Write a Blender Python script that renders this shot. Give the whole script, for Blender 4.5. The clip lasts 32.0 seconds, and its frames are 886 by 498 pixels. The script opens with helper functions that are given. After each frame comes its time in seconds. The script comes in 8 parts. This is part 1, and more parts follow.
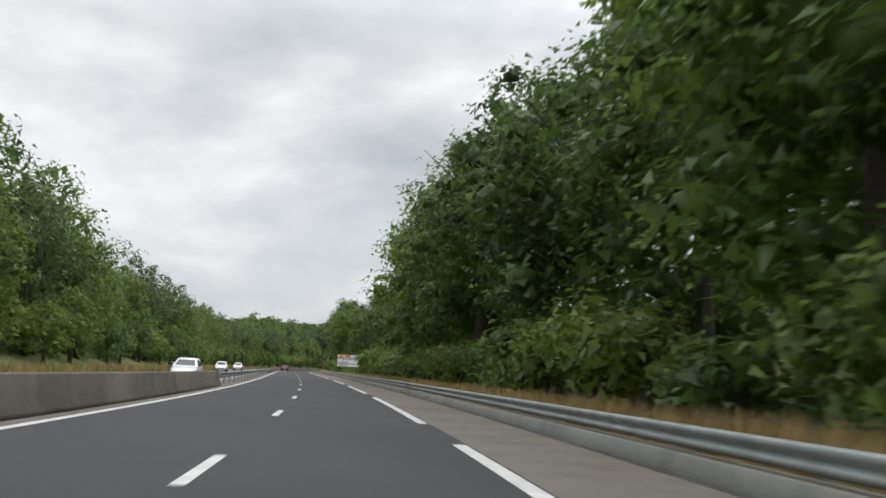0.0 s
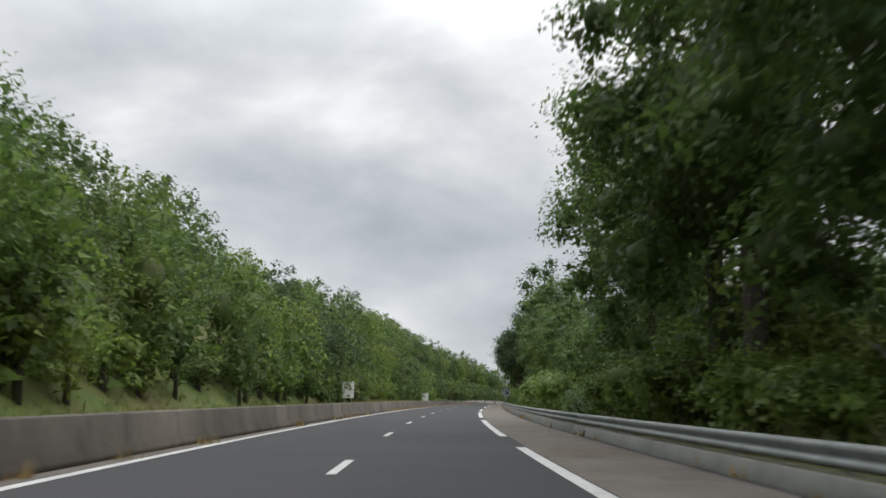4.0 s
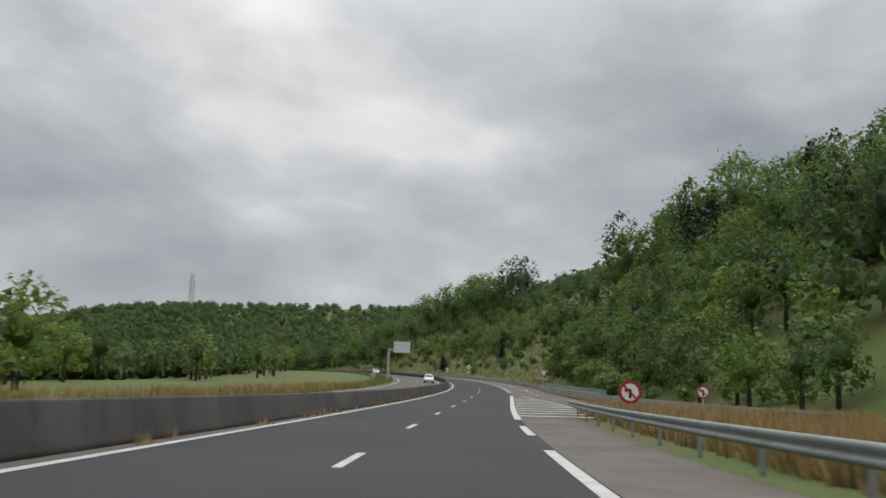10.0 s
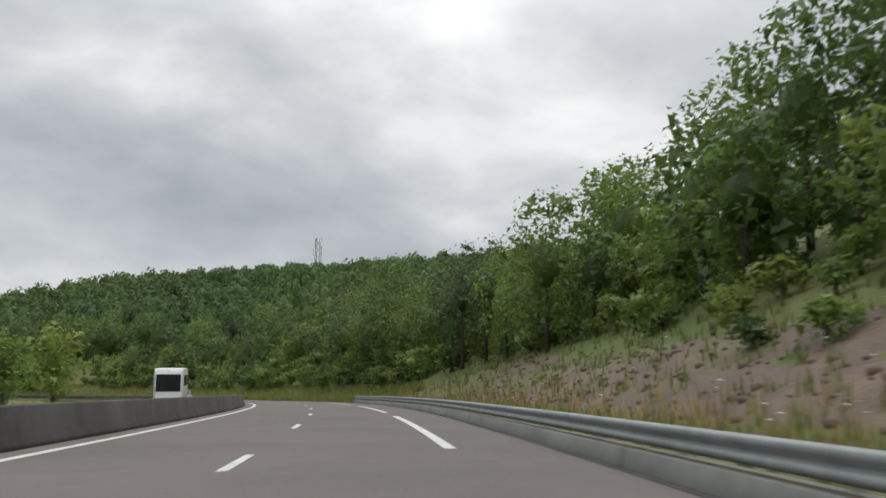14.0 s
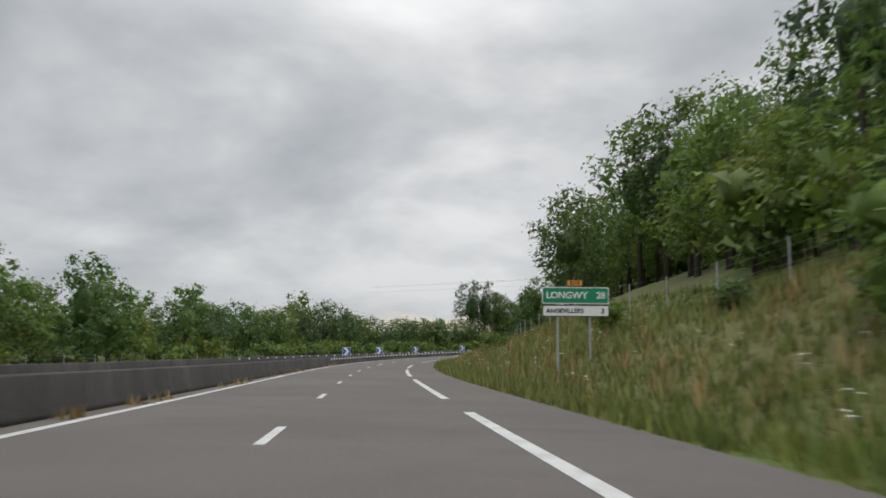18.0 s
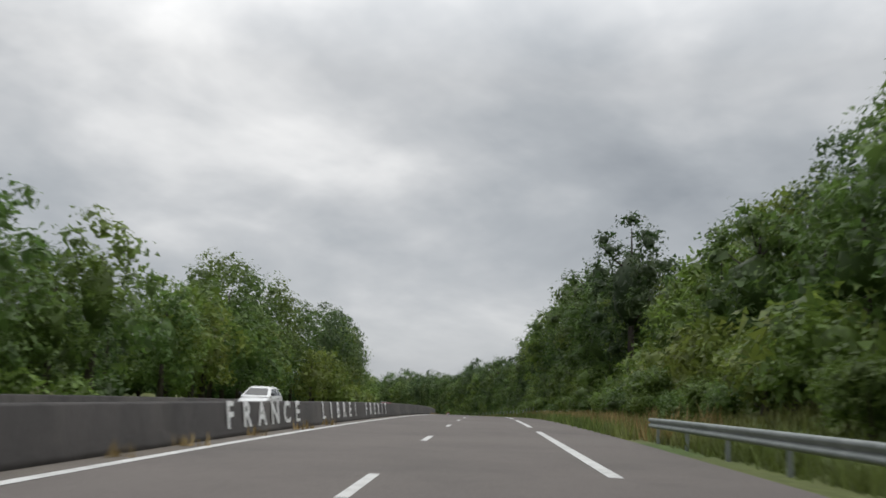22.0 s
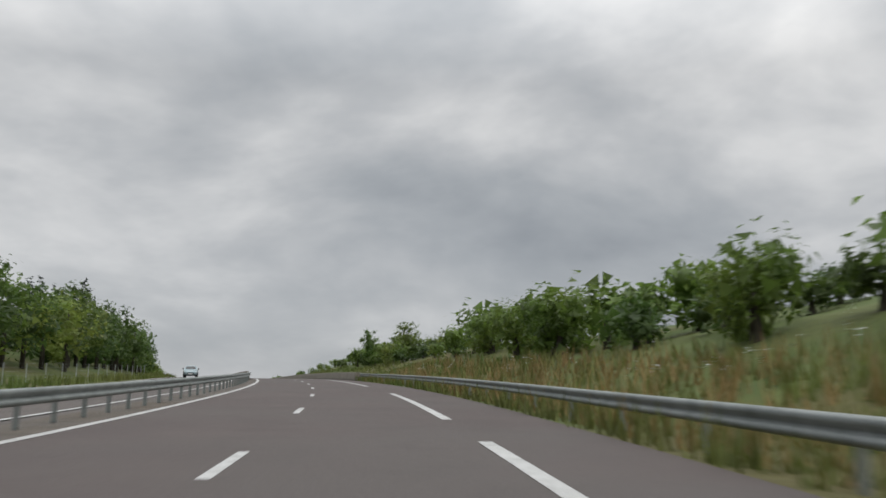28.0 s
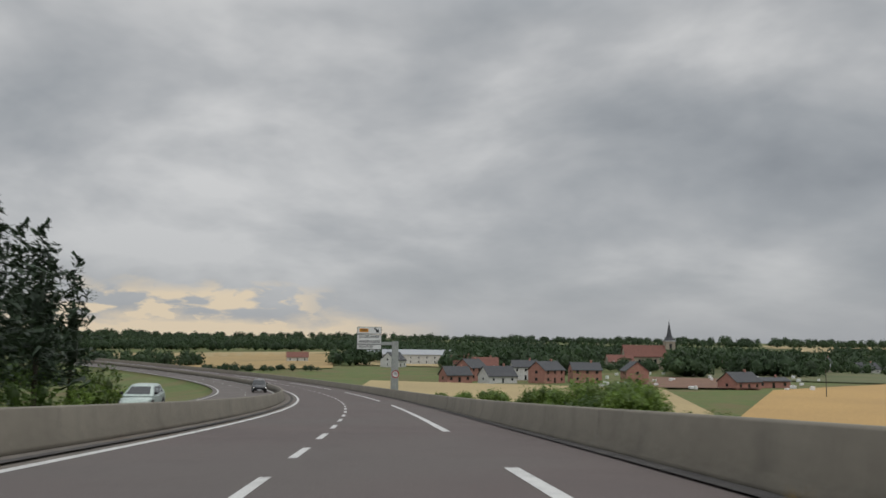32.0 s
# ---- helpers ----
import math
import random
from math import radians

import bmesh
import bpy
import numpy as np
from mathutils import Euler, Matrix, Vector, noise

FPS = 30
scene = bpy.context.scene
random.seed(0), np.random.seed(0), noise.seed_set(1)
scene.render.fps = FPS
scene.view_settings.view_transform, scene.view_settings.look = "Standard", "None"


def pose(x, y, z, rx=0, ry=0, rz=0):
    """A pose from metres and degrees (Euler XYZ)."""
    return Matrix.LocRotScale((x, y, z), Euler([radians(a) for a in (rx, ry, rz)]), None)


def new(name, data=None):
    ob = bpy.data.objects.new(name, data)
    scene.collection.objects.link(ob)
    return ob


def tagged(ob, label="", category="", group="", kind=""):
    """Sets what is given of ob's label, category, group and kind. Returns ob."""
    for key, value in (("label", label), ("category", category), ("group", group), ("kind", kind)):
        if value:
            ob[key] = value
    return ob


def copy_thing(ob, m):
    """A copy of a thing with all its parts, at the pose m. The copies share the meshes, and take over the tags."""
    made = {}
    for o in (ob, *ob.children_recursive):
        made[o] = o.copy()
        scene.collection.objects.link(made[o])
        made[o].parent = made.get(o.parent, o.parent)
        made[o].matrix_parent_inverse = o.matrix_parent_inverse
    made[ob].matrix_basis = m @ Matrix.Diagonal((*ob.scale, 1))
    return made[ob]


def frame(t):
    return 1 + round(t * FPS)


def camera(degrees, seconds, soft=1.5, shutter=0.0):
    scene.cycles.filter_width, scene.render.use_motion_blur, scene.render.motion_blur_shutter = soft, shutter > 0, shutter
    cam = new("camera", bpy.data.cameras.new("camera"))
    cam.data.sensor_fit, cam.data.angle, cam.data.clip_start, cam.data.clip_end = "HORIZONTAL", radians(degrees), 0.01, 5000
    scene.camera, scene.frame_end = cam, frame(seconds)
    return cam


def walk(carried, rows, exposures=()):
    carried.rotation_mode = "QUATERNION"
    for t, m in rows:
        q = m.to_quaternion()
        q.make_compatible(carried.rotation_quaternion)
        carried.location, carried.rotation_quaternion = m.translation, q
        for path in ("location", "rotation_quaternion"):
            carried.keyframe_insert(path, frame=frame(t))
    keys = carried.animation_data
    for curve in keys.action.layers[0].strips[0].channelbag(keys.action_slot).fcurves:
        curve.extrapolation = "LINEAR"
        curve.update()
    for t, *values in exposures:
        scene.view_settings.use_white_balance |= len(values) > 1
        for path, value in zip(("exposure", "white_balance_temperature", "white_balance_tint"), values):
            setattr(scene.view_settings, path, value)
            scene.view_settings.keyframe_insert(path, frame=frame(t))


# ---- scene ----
# The phone's own exposure sinks as the sky opens.
EXPOSURES = ((0.0, 0.36), (1.0, 0.28), (4.0, 0.3), (8.0, 0.3), (9.0, -0.1), (13.0, -0.06), (14.0, 0.12), (15.0, 0.24), (15.5, 0.0), (17.5, -0.04), (21.0, -0.13), (22.5, 0.1), (24.0, 0.34), (26.0, 0.14), (26.6, -0.22), (28.5, -0.25), (30.0, -0.42), (32.0, -0.44))
# Every length below is in real metres; the place is drawn at this share of it, as the film runs faster than life.
S = 0.365
# The road's middle line: bend (per km, to the left) every 40 m and slope (per cent) every 60 m, from 60 m before the start.
BEND = [
    2.38, 1.83, 1.21, 0.55, 0.19, -0.04, -0.05, -0.37, -1.16, -1.74, -1.90, -1.76, -1.45, -1.04,
    -0.61, -0.21, 0.01, -0.22, -0.71, -1.00, -1.15, -1.07, -1.24, -1.23, -1.01, -1.02, -1.26, -1.37,
    -0.88, 0.70, 1.87, 2.33, 2.32, 1.58, 0.64, 0.08, 0.34, 1.52, 2.94, 3.88, 4.43, 4.45,
    3.48, 2.30, 1.18, 0.34, 0.05, -0.05, -1.67, -3.61, -5.03, -5.75, -6.05, -5.52, -4.41, -2.94,
    -1.35, -0.14, 0.44, 0.87, 1.57, 2.27, 2.50, 2.46, 2.75, 2.72, 2.64, 2.12, 0.74, -0.32,
    -0.11, 1.12, 1.96, 1.82, 1.22, 0.73, 0.54, 0.46, 0.25, -0.04, -0.18, -0.09, 0.32, 1.12,
    1.98, 2.46, 2.67, 2.71, 2.68, 2.60, 2.52, 2.43,
]
SLOPE = [
    -0.85, -0.43, 0.04, -0.01, 0.01, -0.07, -0.04, -0.05, -0.06, -0.09, -0.20, -0.38, -0.96, -1.32,
    -2.37, -3.32, -3.44, -3.48, -2.37, -0.55, 0.54, 0.66, 0.40, -0.53, -1.50, -2.17, -2.84, -2.14,
    -1.37, -1.92, -1.82, 1.05, 1.86, 2.75, 3.73, 3.44, 2.42, 1.17, -0.27, -1.57, -2.82, -3.15,
    -2.16, -0.96, -0.20, 0.59, 1.70, 3.42, 4.29, 3.85, 2.30, 0.25, -2.19, -3.81, -5.39, -6.46,
    -4.75, -3.01, -1.45, -0.06, 1.25,
]
STEP = 4.0
SG = np.arange(-60, 3600, STEP)
TH = np.cumsum(np.interp(SG, np.arange(-60, 3600, 40.0), BEND) * 1e-3) * STEP
TH = TH - np.interp(0, SG, TH)
RX, RY = np.cumsum(-np.sin(TH)) * STEP, np.cumsum(np.cos(TH)) * STEP
RZ = np.cumsum(np.interp(SG, np.arange(-60, 3600, 60.0), SLOPE) * 1e-2) * STEP
RX, RY, RZ = (a - np.interp(0, SG, a) for a in (RX, RY, RZ))


def on_road(s, d, h=0.0):
    """Points s metres along the road, d metres right of its middle line and h over it."""
    s, d, h = np.broadcast_arrays(np.asarray(s, float), np.asarray(d, float), np.asarray(h, float))
    th = np.interp(s, SG, TH)
    return np.stack([np.interp(s, SG, RX) + d * np.cos(th), np.interp(s, SG, RY) + d * np.sin(th), np.interp(s, SG, RZ) + h], -1)


def heading(s):
    return math.degrees(np.interp(s, SG, TH))


# ---- camera: seconds, metres along, metres right of the middle line, yaw off the road, pitch, roll ----
DRIVE = [
    (0.0, 0.0, 1.56, -5.21, 8.30, 2.94),
    (1.0, 106.9, 1.52, -4.79, 9.92, 0.11),
    (2.0, 213.1, 1.56, -4.89, 9.78, -0.62),
    (5.0, 523.6, 1.33, -0.23, 9.84, 0.92),
    (6.0, 623.7, 2.03, -3.24, 9.81, 0.46),
    (7.0, 722.0, 2.05, -1.89, 9.69, -0.22),
    (8.0, 818.6, 1.85, -0.65, 8.71, 1.43),
    (9.0, 914.2, 1.60, 0.64, 8.09, 0.90),
    (10.0, 1009.5, 1.81, 0.98, 8.09, 2.02),
    (11.0, 1104.7, 1.51, -0.88, 9.34, 3.04),
    (12.0, 1200.3, 1.46, -3.02, 9.11, 2.68),
    (13.0, 1296.5, 2.09, -4.47, 9.19, 0.99),
    (14.0, 1393.5, 2.07, -4.13, 8.18, 0.08),
    (15.0, 1491.6, 1.56, -4.89, 8.00, -0.09),
    (15.5, 1541.1, 1.50, -4.11, 7.51, 1.62),
    (17.5, 1741.0, 1.73, -3.82, 7.00, 0.34),
    (18.0, 1791.2, 1.49, -4.60, 7.91, 0.38),
    (19.0, 1891.0, 1.56, -0.56, 9.36, 0.62),
    (20.0, 1989.5, 1.58, 1.41, 10.85, 1.81),
    (21.0, 2087.4, 1.49, 3.05, 10.99, 2.36),
    (22.0, 2185.4, 1.43, 2.16, 9.89, 2.21),
    (23.0, 2284.2, 1.80, 1.04, 9.69, 1.65),
    (24.0, 2384.5, 1.81, -5.29, 7.73, -0.46),
    (25.0, 2485.9, 1.60, -4.07, 8.56, 0.25),
    (26.0, 2588.1, 1.65, -5.01, 9.48, -0.24),
    (29.0, 2900.0, 1.84, -3.02, 10.77, 0.61),
    (30.0, 3005.8, 1.82, -3.74, 9.72, 0.56),
    (31.0, 3112.3, 1.99, -4.29, 7.82, 0.87),
    (32.0, 3219.4, 1.62, -3.33, 5.99, 0.76),
]
EYE = 1.14
cam = camera(54.6, 32.0, soft=1.6, shutter=0.08)
table = np.array(DRIVE)
path = []
for t in np.arange(0, 32.01, 0.5):
    s, d, yaw, pitch, roll = (np.interp(t, table[:, 0], table[:, i]) for i in range(1, 6))
    x, y, z = on_road(s, d, EYE) * S
    path.append((t, pose(x, y, z, 0, 0, heading(s) + yaw) @ pose(0, 0, 0, 90 + pitch, 0, 0) @ pose(0, 0, 0, 0, 0, roll)))
walk(cam, path, exposures=EXPOSURES)


# ---- painted lines: from, to, a dash's middle, period ----
LANES = [
    (-60, 98.9, 23.1, 13.0),
    (98.9, 205.1, 131.3, 13.0),
    (205.1, 515.6, 226.9, 13.0),
    (515.6, 615.7, 539.6, 13.0),
    (615.7, 714.0, 636.3, 6.5),
    (714.0, 810.6, 735.3, 6.5),
    (810.6, 906.2, 832.1, 6.5),
    (906.2, 1001.5, 938.1, 13.0),
    (1001.5, 1096.7, 1023.8, 13.0),
    (1096.7, 1192.3, 1121.8, 13),
    (1192.3, 1288.5, 1220.9, 13),
    (1288.5, 1385.5, 1321.3, 13),
    (1385.5, 1483.6, 1407.3, 13.0),
    (1483.6, 1533.1, 1512.0, 13.0),
    (1533.1, 1733.0, 1551.6, 13.0),
    (1733.0, 1783.2, 1750.8, 13.0),
    (1783.2, 1883.0, 1804.5, 13.0),
    (1883.0, 1981.5, 1911.4, 13.0),
    (1981.5, 2079.4, 2003.1, 13.0),
    (2079.4, 2177.4, 2106.8, 13.0),
    (2177.4, 2276.2, 2196.5, 13.0),
    (2276.2, 2376.5, 2300.6, 13.0),
    (2376.5, 2477.9, 2395.3, 13.0),
    (2477.9, 2580.1, 2502.7, 13.0),
    (2580.1, 2892.0, 2598.8, 13.0),
    (2892.0, 2997.8, 2916.9, 13.0),
    (2997.8, 3104.3, 3018.5, 13.0),
    (3104.3, 3211.4, 3123.9, 6.5),
    (3211.4, 3560, 3229.8, 6.5),
]
RIGHT_PHASE = [
    (-60.0, 98.9, 21.0),
    (98.9, 205.1, 131.0),
    (205.1, 515.6, 239.0),
    (515.6, 615.7, 559.0),
    (615.7, 714.0, 664.0),
    (714.0, 806.0, 765.0),
    (975.0, 1040.0, 1034.0),
    (1393.0, 1483.6, 1436.0),
    (1483.6, 1533.1, 1516.0),
    (1533.1, 1733.0, 1569.0),
    (1733.0, 1783.2, 1759.0),
    (1783.2, 1883.0, 1816.0),
    (1883.0, 1981.5, 1924.0),
    (1981.5, 2079.4, 2009.0),
    (2079.4, 2177.4, 2117.0),
    (2177.4, 2276.2, 2225.0),
    (2276.2, 2376.5, 2334.0),
    (2376.5, 2477.9, 2413.0),
    (2477.9, 2580.1, 2523.0),
    (2580.1, 2840.0, 2608.0),
]
# on the last stretch the dashes are longer: 39 m and a gap of 13 m
LONG_PHASE = [(2840.0, 2960.0, 2904.0), (2960.0, 3080.0, 3017.0), (3080.0, 3200.0, 3137.0), (3200.0, 3560.0, 3246.0)]
REFLECT = 2.0
DASH_R = 1115.4


# ---- sky and light ----
world = bpy.data.worlds.new("world")
scene.world = world
world.use_nodes = True
wn, wl = world.node_tree.nodes, world.node_tree.links
wn.clear()


def wnode(kind, **kw):
    n = wn.new(kind)
    for k, v in kw.items():
        if k.startswith("in_"):
            n.inputs[int(k[3:])].default_value = v
        elif k == "operation":
            n.operation = v
        elif k == "blend":
            n.blend_type = v
        elif k == "data":
            n.data_type = v
    return n


def wmath(op, a, b=None, c=None):
    n = wn.new("ShaderNodeMath")
    n.operation = op
    for i, v in enumerate((a, b, c)):
        if v is None:
            continue
        if isinstance(v, (int, float)):
            n.inputs[i].default_value = v
        else:
            wl.new(v, n.inputs[i])
    return n.outputs[0]


def wramp(fac, stops):
    n = wn.new("ShaderNodeValToRGB")
    e = n.color_ramp.elements
    while len(e) < len(stops):
        e.new(0.5)
    for el, (p, c) in zip(e, stops):
        el.position, el.color = p, (*c, 1)
    wl.new(fac, n.inputs[0])
    return n.outputs[0]


def wmix(fac, a, b, blend="MIX"):
    n = wn.new("ShaderNodeMixRGB")
    n.blend_type = blend
    for i, v in enumerate((fac, a, b)):
        if isinstance(v, (int, float)):
            n.inputs[i].default_value = v
        elif isinstance(v, tuple):
            n.inputs[i].default_value = (*v, 1)
        else:
            wl.new(v, n.inputs[i])
    return n.outputs[0]


SUN_TURN, SUN_HIGH = radians(160), radians(60)
sky = wn.new("ShaderNodeTexSky")
sky.sky_type = "NISHITA"
sky.sun_disc = False
sky.sun_elevation, sky.sun_rotation = SUN_HIGH, SUN_TURN
coord = wn.new("ShaderNodeTexCoord")
sep = wn.new("ShaderNodeSeparateXYZ")
wl.new(coord.outputs["Generated"], sep.inputs[0])
up = wmath("MAXIMUM", sep.outputs[2], 0.0)
deep = wmath("ADD", up, 0.34)
flat = wn.new("ShaderNodeCombineXYZ")
wl.new(wmath("DIVIDE", sep.outputs[0], deep), flat.inputs[0])
wl.new(wmath("DIVIDE", sep.outputs[1], deep), flat.inputs[1])


def wnoise(scale, detail, rough, distort, seed):
    n = wn.new("ShaderNodeTexNoise")
    m = wn.new("ShaderNodeMapping")
    m.inputs["Location"].default_value = (seed, seed * 0.7, 0)
    m.inputs["Scale"].default_value = (1, 1, 1)
    wl.new(flat.outputs[0], m.inputs[0])
    wl.new(m.outputs[0], n.inputs["Vector"])
    n.inputs["Scale"].default_value, n.inputs["Detail"].default_value = scale, detail
    n.inputs["Roughness"].default_value, n.inputs["Distortion"].default_value = rough, distort
    return n.outputs[0]


big = wnoise(0.6, 2, 0.45, 0.2, 3.1)
mid = wnoise(1.6, 5, 0.52, 0.25, 5.7)
fine = wnoise(4.2, 5, 0.5, 0.2, 8.3)
cloud = wmath("ADD", wmath("MULTIPLY", big, 0.45), wmath("ADD", wmath("MULTIPLY", mid, 0.42), wmath("MULTIPLY", fine, 0.13)))
tone = wramp(cloud, [(0.37, (0.32, 0.345, 0.375)), (0.45, (0.45, 0.475, 0.50)), (0.51, (0.60, 0.615, 0.63)), (0.59, (0.90, 0.90, 0.895))])
# the layer greys towards the horizon, where it is seen through more air
haze = wramp(up, [(0.0, (0.9, 0.9, 0.9)), (0.08, (0.4, 0.4, 0.4)), (0.24, (0, 0, 0))])
tone = wmix(haze, tone, (0.48, 0.50, 0.53))
# a gap in the cloud low in the evening sky, beyond the end of the road
GAP = radians(27)
toward = wmath("ADD", wmath("MULTIPLY", sep.outputs[0], -math.sin(GAP)), wmath("MULTIPLY", sep.outputs[1], math.cos(GAP)))
rag = wmath("ADD", up, wmath("MULTIPLY", wmath("SUBTRACT", fine, 0.5), 0.06))
torn = wmath("MULTIPLY", wramp(rag, [(0.045, (1, 1, 1)), (0.066, (0, 0, 0))]), wramp(wnoise(7.0, 4, 0.55, 0.3, 2.2), [(0.47, (0, 0, 0)), (0.56, (1, 1, 1))]))
torn = wmath("MULTIPLY", torn, wramp(toward, [(0.985, (0, 0, 0)), (0.993, (1, 1, 1))]))
low_band = wmath("MULTIPLY", wramp(rag, [(0.012, (1, 1, 1)), (0.026, (0, 0, 0))]), wramp(toward, [(0.955, (0, 0, 0)), (0.988, (1, 1, 1))]))
tone = wmix(wmath("MULTIPLY", wmath("MAXIMUM", torn, low_band), 0.85), tone, (1.02, 0.84, 0.60))
# an overcast sky is brighter overhead than near the horizon
tone = wmix(1.0, tone, wramp(up, [(0.36, (1, 1, 1)), (0.62, (2.2, 2.2, 2.2)), (1.0, (3.0, 3.0, 3.0))]), "MULTIPLY")
both = wmix(0.94, wmix(1.0, sky.outputs[0], (0.10, 0.10, 0.10), "MULTIPLY"), tone)
back = wn.new("ShaderNodeBackground")
wl.new(both, back.inputs[0])
back.inputs[1].default_value = 1.0
wout = wn.new("ShaderNodeOutputWorld")
wl.new(back.outputs[0], wout.inputs[0])

sun = new("sun", bpy.data.lights.new("sun", "SUN"))
sun.data.energy, sun.data.angle, sun.data.color = 1.1, radians(50), (1.0, 0.97, 0.92)
sun.matrix_basis = pose(0, 0, 100, 90 - math.degrees(SUN_HIGH), 0, 180 - math.degrees(SUN_TURN))


# ---- materials ----
def material(name, a, b=None, rough=0.8, metal=0.0, scale=1.0, fine_scale=20.0, bump=0.0, each=0.0, island=0.0, c=None, stretch=(1, 1, 1), stain=0.0, leaf=0.0, spec=0.5):
    """Two colours mixed by a coarse and a fine noise, with relief; each and island vary the value by object or by loose piece."""
    m = bpy.data.materials.new(name)
    m.use_nodes = True
    n, l = m.node_tree.nodes, m.node_tree.links
    p = n["Principled BSDF"]
    p.inputs["Roughness"].default_value, p.inputs["Metallic"].default_value = rough, metal
    p.inputs["Specular IOR Level"].default_value = spec
    tc = n.new("ShaderNodeTexCoord")
    mp = n.new("ShaderNodeMapping")
    mp.inputs["Scale"].default_value = stretch
    l.new(tc.outputs["Object"], mp.inputs[0])

    def tex(sc, detail):
        t = n.new("ShaderNodeTexNoise")
        t.inputs["Scale"].default_value, t.inputs["Detail"].default_value = sc, detail
        l.new(mp.outputs[0], t.inputs["Vector"])
        return t.outputs[0]

    def mix(fac, x, y, blend="MIX"):
        q = n.new("ShaderNodeMixRGB")
        q.blend_type = blend
        for i, v in enumerate((fac, x, y)):
            if isinstance(v, (int, float)):
                q.inputs[i].default_value = v
            elif isinstance(v, tuple):
                q.inputs[i].default_value = (*v, 1)
            else:
                l.new(v, q.inputs[i])
        return q.outputs[0]

    def ramp(v, lo, hi):
        q = n.new("ShaderNodeMapRange")
        q.inputs[1].default_value, q.inputs[2].default_value = lo, hi
        l.new(v, q.inputs[0])
        return q.outputs[0]

    b = b or tuple(v * 0.8 for v in a)
    coarse, fine_n = tex(scale, 4), tex(fine_scale, 3)
    col = mix(ramp(coarse, 0.35, 0.65), a, b)
    if c:
        col = mix(ramp(tex(scale * 0.37, 3), 0.48, 0.66), col, c)
    col = mix(ramp(fine_n, 0.3, 0.7), col, mix(1.0, col, (0.72, 0.72, 0.72), "MULTIPLY"))
    if stain:
        col = mix(ramp(tex(scale * 2.3, 6), 0.52, 0.75), col, mix(1.0, col, (1 - stain,) * 3, "MULTIPLY"))
    if each or island:
        h = n.new("ShaderNodeHueSaturation")
        src = n.new("ShaderNodeObjectInfo").outputs["Random"] if each else n.new("ShaderNodeNewGeometry").outputs["Random Per Island"]
        q = n.new("ShaderNodeMapRange")
        w = each or island
        q.inputs[3].default_value, q.inputs[4].default_value = 1 - w, 1 + w
        l.new(src, q.inputs[0])
        l.new(q.outputs[0], h.inputs["Value"])
        l.new(col, h.inputs["Color"])
        col = h.outputs[0]
        if each and island:
            h2 = n.new("ShaderNodeHueSaturation")
            q2 = n.new("ShaderNodeMapRange")
            q2.inputs[3].default_value, q2.inputs[4].default_value = 1 - island, 1 + island
            l.new(n.new("ShaderNodeNewGeometry").outputs["Random Per Island"], q2.inputs[0])
            l.new(q2.outputs[0], h2.inputs["Value"])
            l.new(col, h2.inputs["Color"])
            col = h2.outputs[0]
    l.new(col, p.inputs["Base Color"])
    if bump:
        bn = n.new("ShaderNodeBump")
        bn.inputs["Strength"].default_value, bn.inputs["Distance"].default_value = bump, 0.02
        l.new(fine_n, bn.inputs["Height"])
        l.new(bn.outputs[0], p.inputs["Normal"])
    if leaf:
        tr = n.new("ShaderNodeBsdfTranslucent")
        l.new(col, tr.inputs[0])
        ms = n.new("ShaderNodeMixShader")
        ms.inputs[0].default_value = leaf
        l.new(p.outputs[0], ms.inputs[1])
        l.new(tr.outputs[0], ms.inputs[2])
        l.new(ms.outputs[0], n["Material Output"].inputs[0])
    return m


ASPHALT_DARK = material("dark_asphalt", (0.026, 0.026, 0.029), (0.020, 0.021, 0.023), 0.85, scale=0.35, fine_scale=25, bump=0.3, c=(0.033, 0.032, 0.034))
ASPHALT_GREY = material("grey_asphalt", (0.117, 0.100, 0.091), (0.097, 0.084, 0.076), 0.88, scale=0.3, fine_scale=22, bump=0.3, c=(0.125, 0.108, 0.098), stain=0.15)
ASPHALT_BROWN = material("brown_asphalt", (0.105, 0.083, 0.077), (0.089, 0.070, 0.066), 0.88, scale=0.3, fine_scale=22, bump=0.3, c=(0.098, 0.083, 0.077), stain=0.12)
SHOULDER = material("worn_shoulder", (0.153, 0.133, 0.113), (0.119, 0.104, 0.089), 0.9, scale=0.5, fine_scale=18, bump=0.4, c=(0.122, 0.098, 0.073), stain=0.3)
PAINT = material("road_paint", (0.596, 0.596, 0.580), (0.497, 0.497, 0.480), 0.6, scale=1.5, fine_scale=30, stain=0.35)
CONCRETE_OLD = material("stained_concrete", (0.115, 0.100, 0.081), (0.074, 0.065, 0.053), 0.92, scale=0.6, fine_scale=12, bump=0.5, c=(0.162, 0.142, 0.114), stain=0.55, stretch=(1, 1, 0.35))
CONCRETE_DARK = material("weathered_concrete", (0.051, 0.046, 0.044), (0.036, 0.033, 0.032), 0.92, scale=0.8, fine_scale=12, bump=0.5, c=(0.072, 0.066, 0.060), stain=0.45, stretch=(1, 1, 0.3))
CONCRETE_PALE = material("pale_concrete", (0.201, 0.181, 0.143), (0.168, 0.150, 0.118), 0.9, scale=0.5, fine_scale=14, bump=0.3, stain=0.25, stretch=(1, 1, 0.3))
CONCRETE_WARM = material("warm_concrete", (0.215, 0.180, 0.140), (0.165, 0.138, 0.108), 0.9, scale=0.6, fine_scale=12, bump=0.4, stain=0.35, stretch=(1, 1, 0.3))
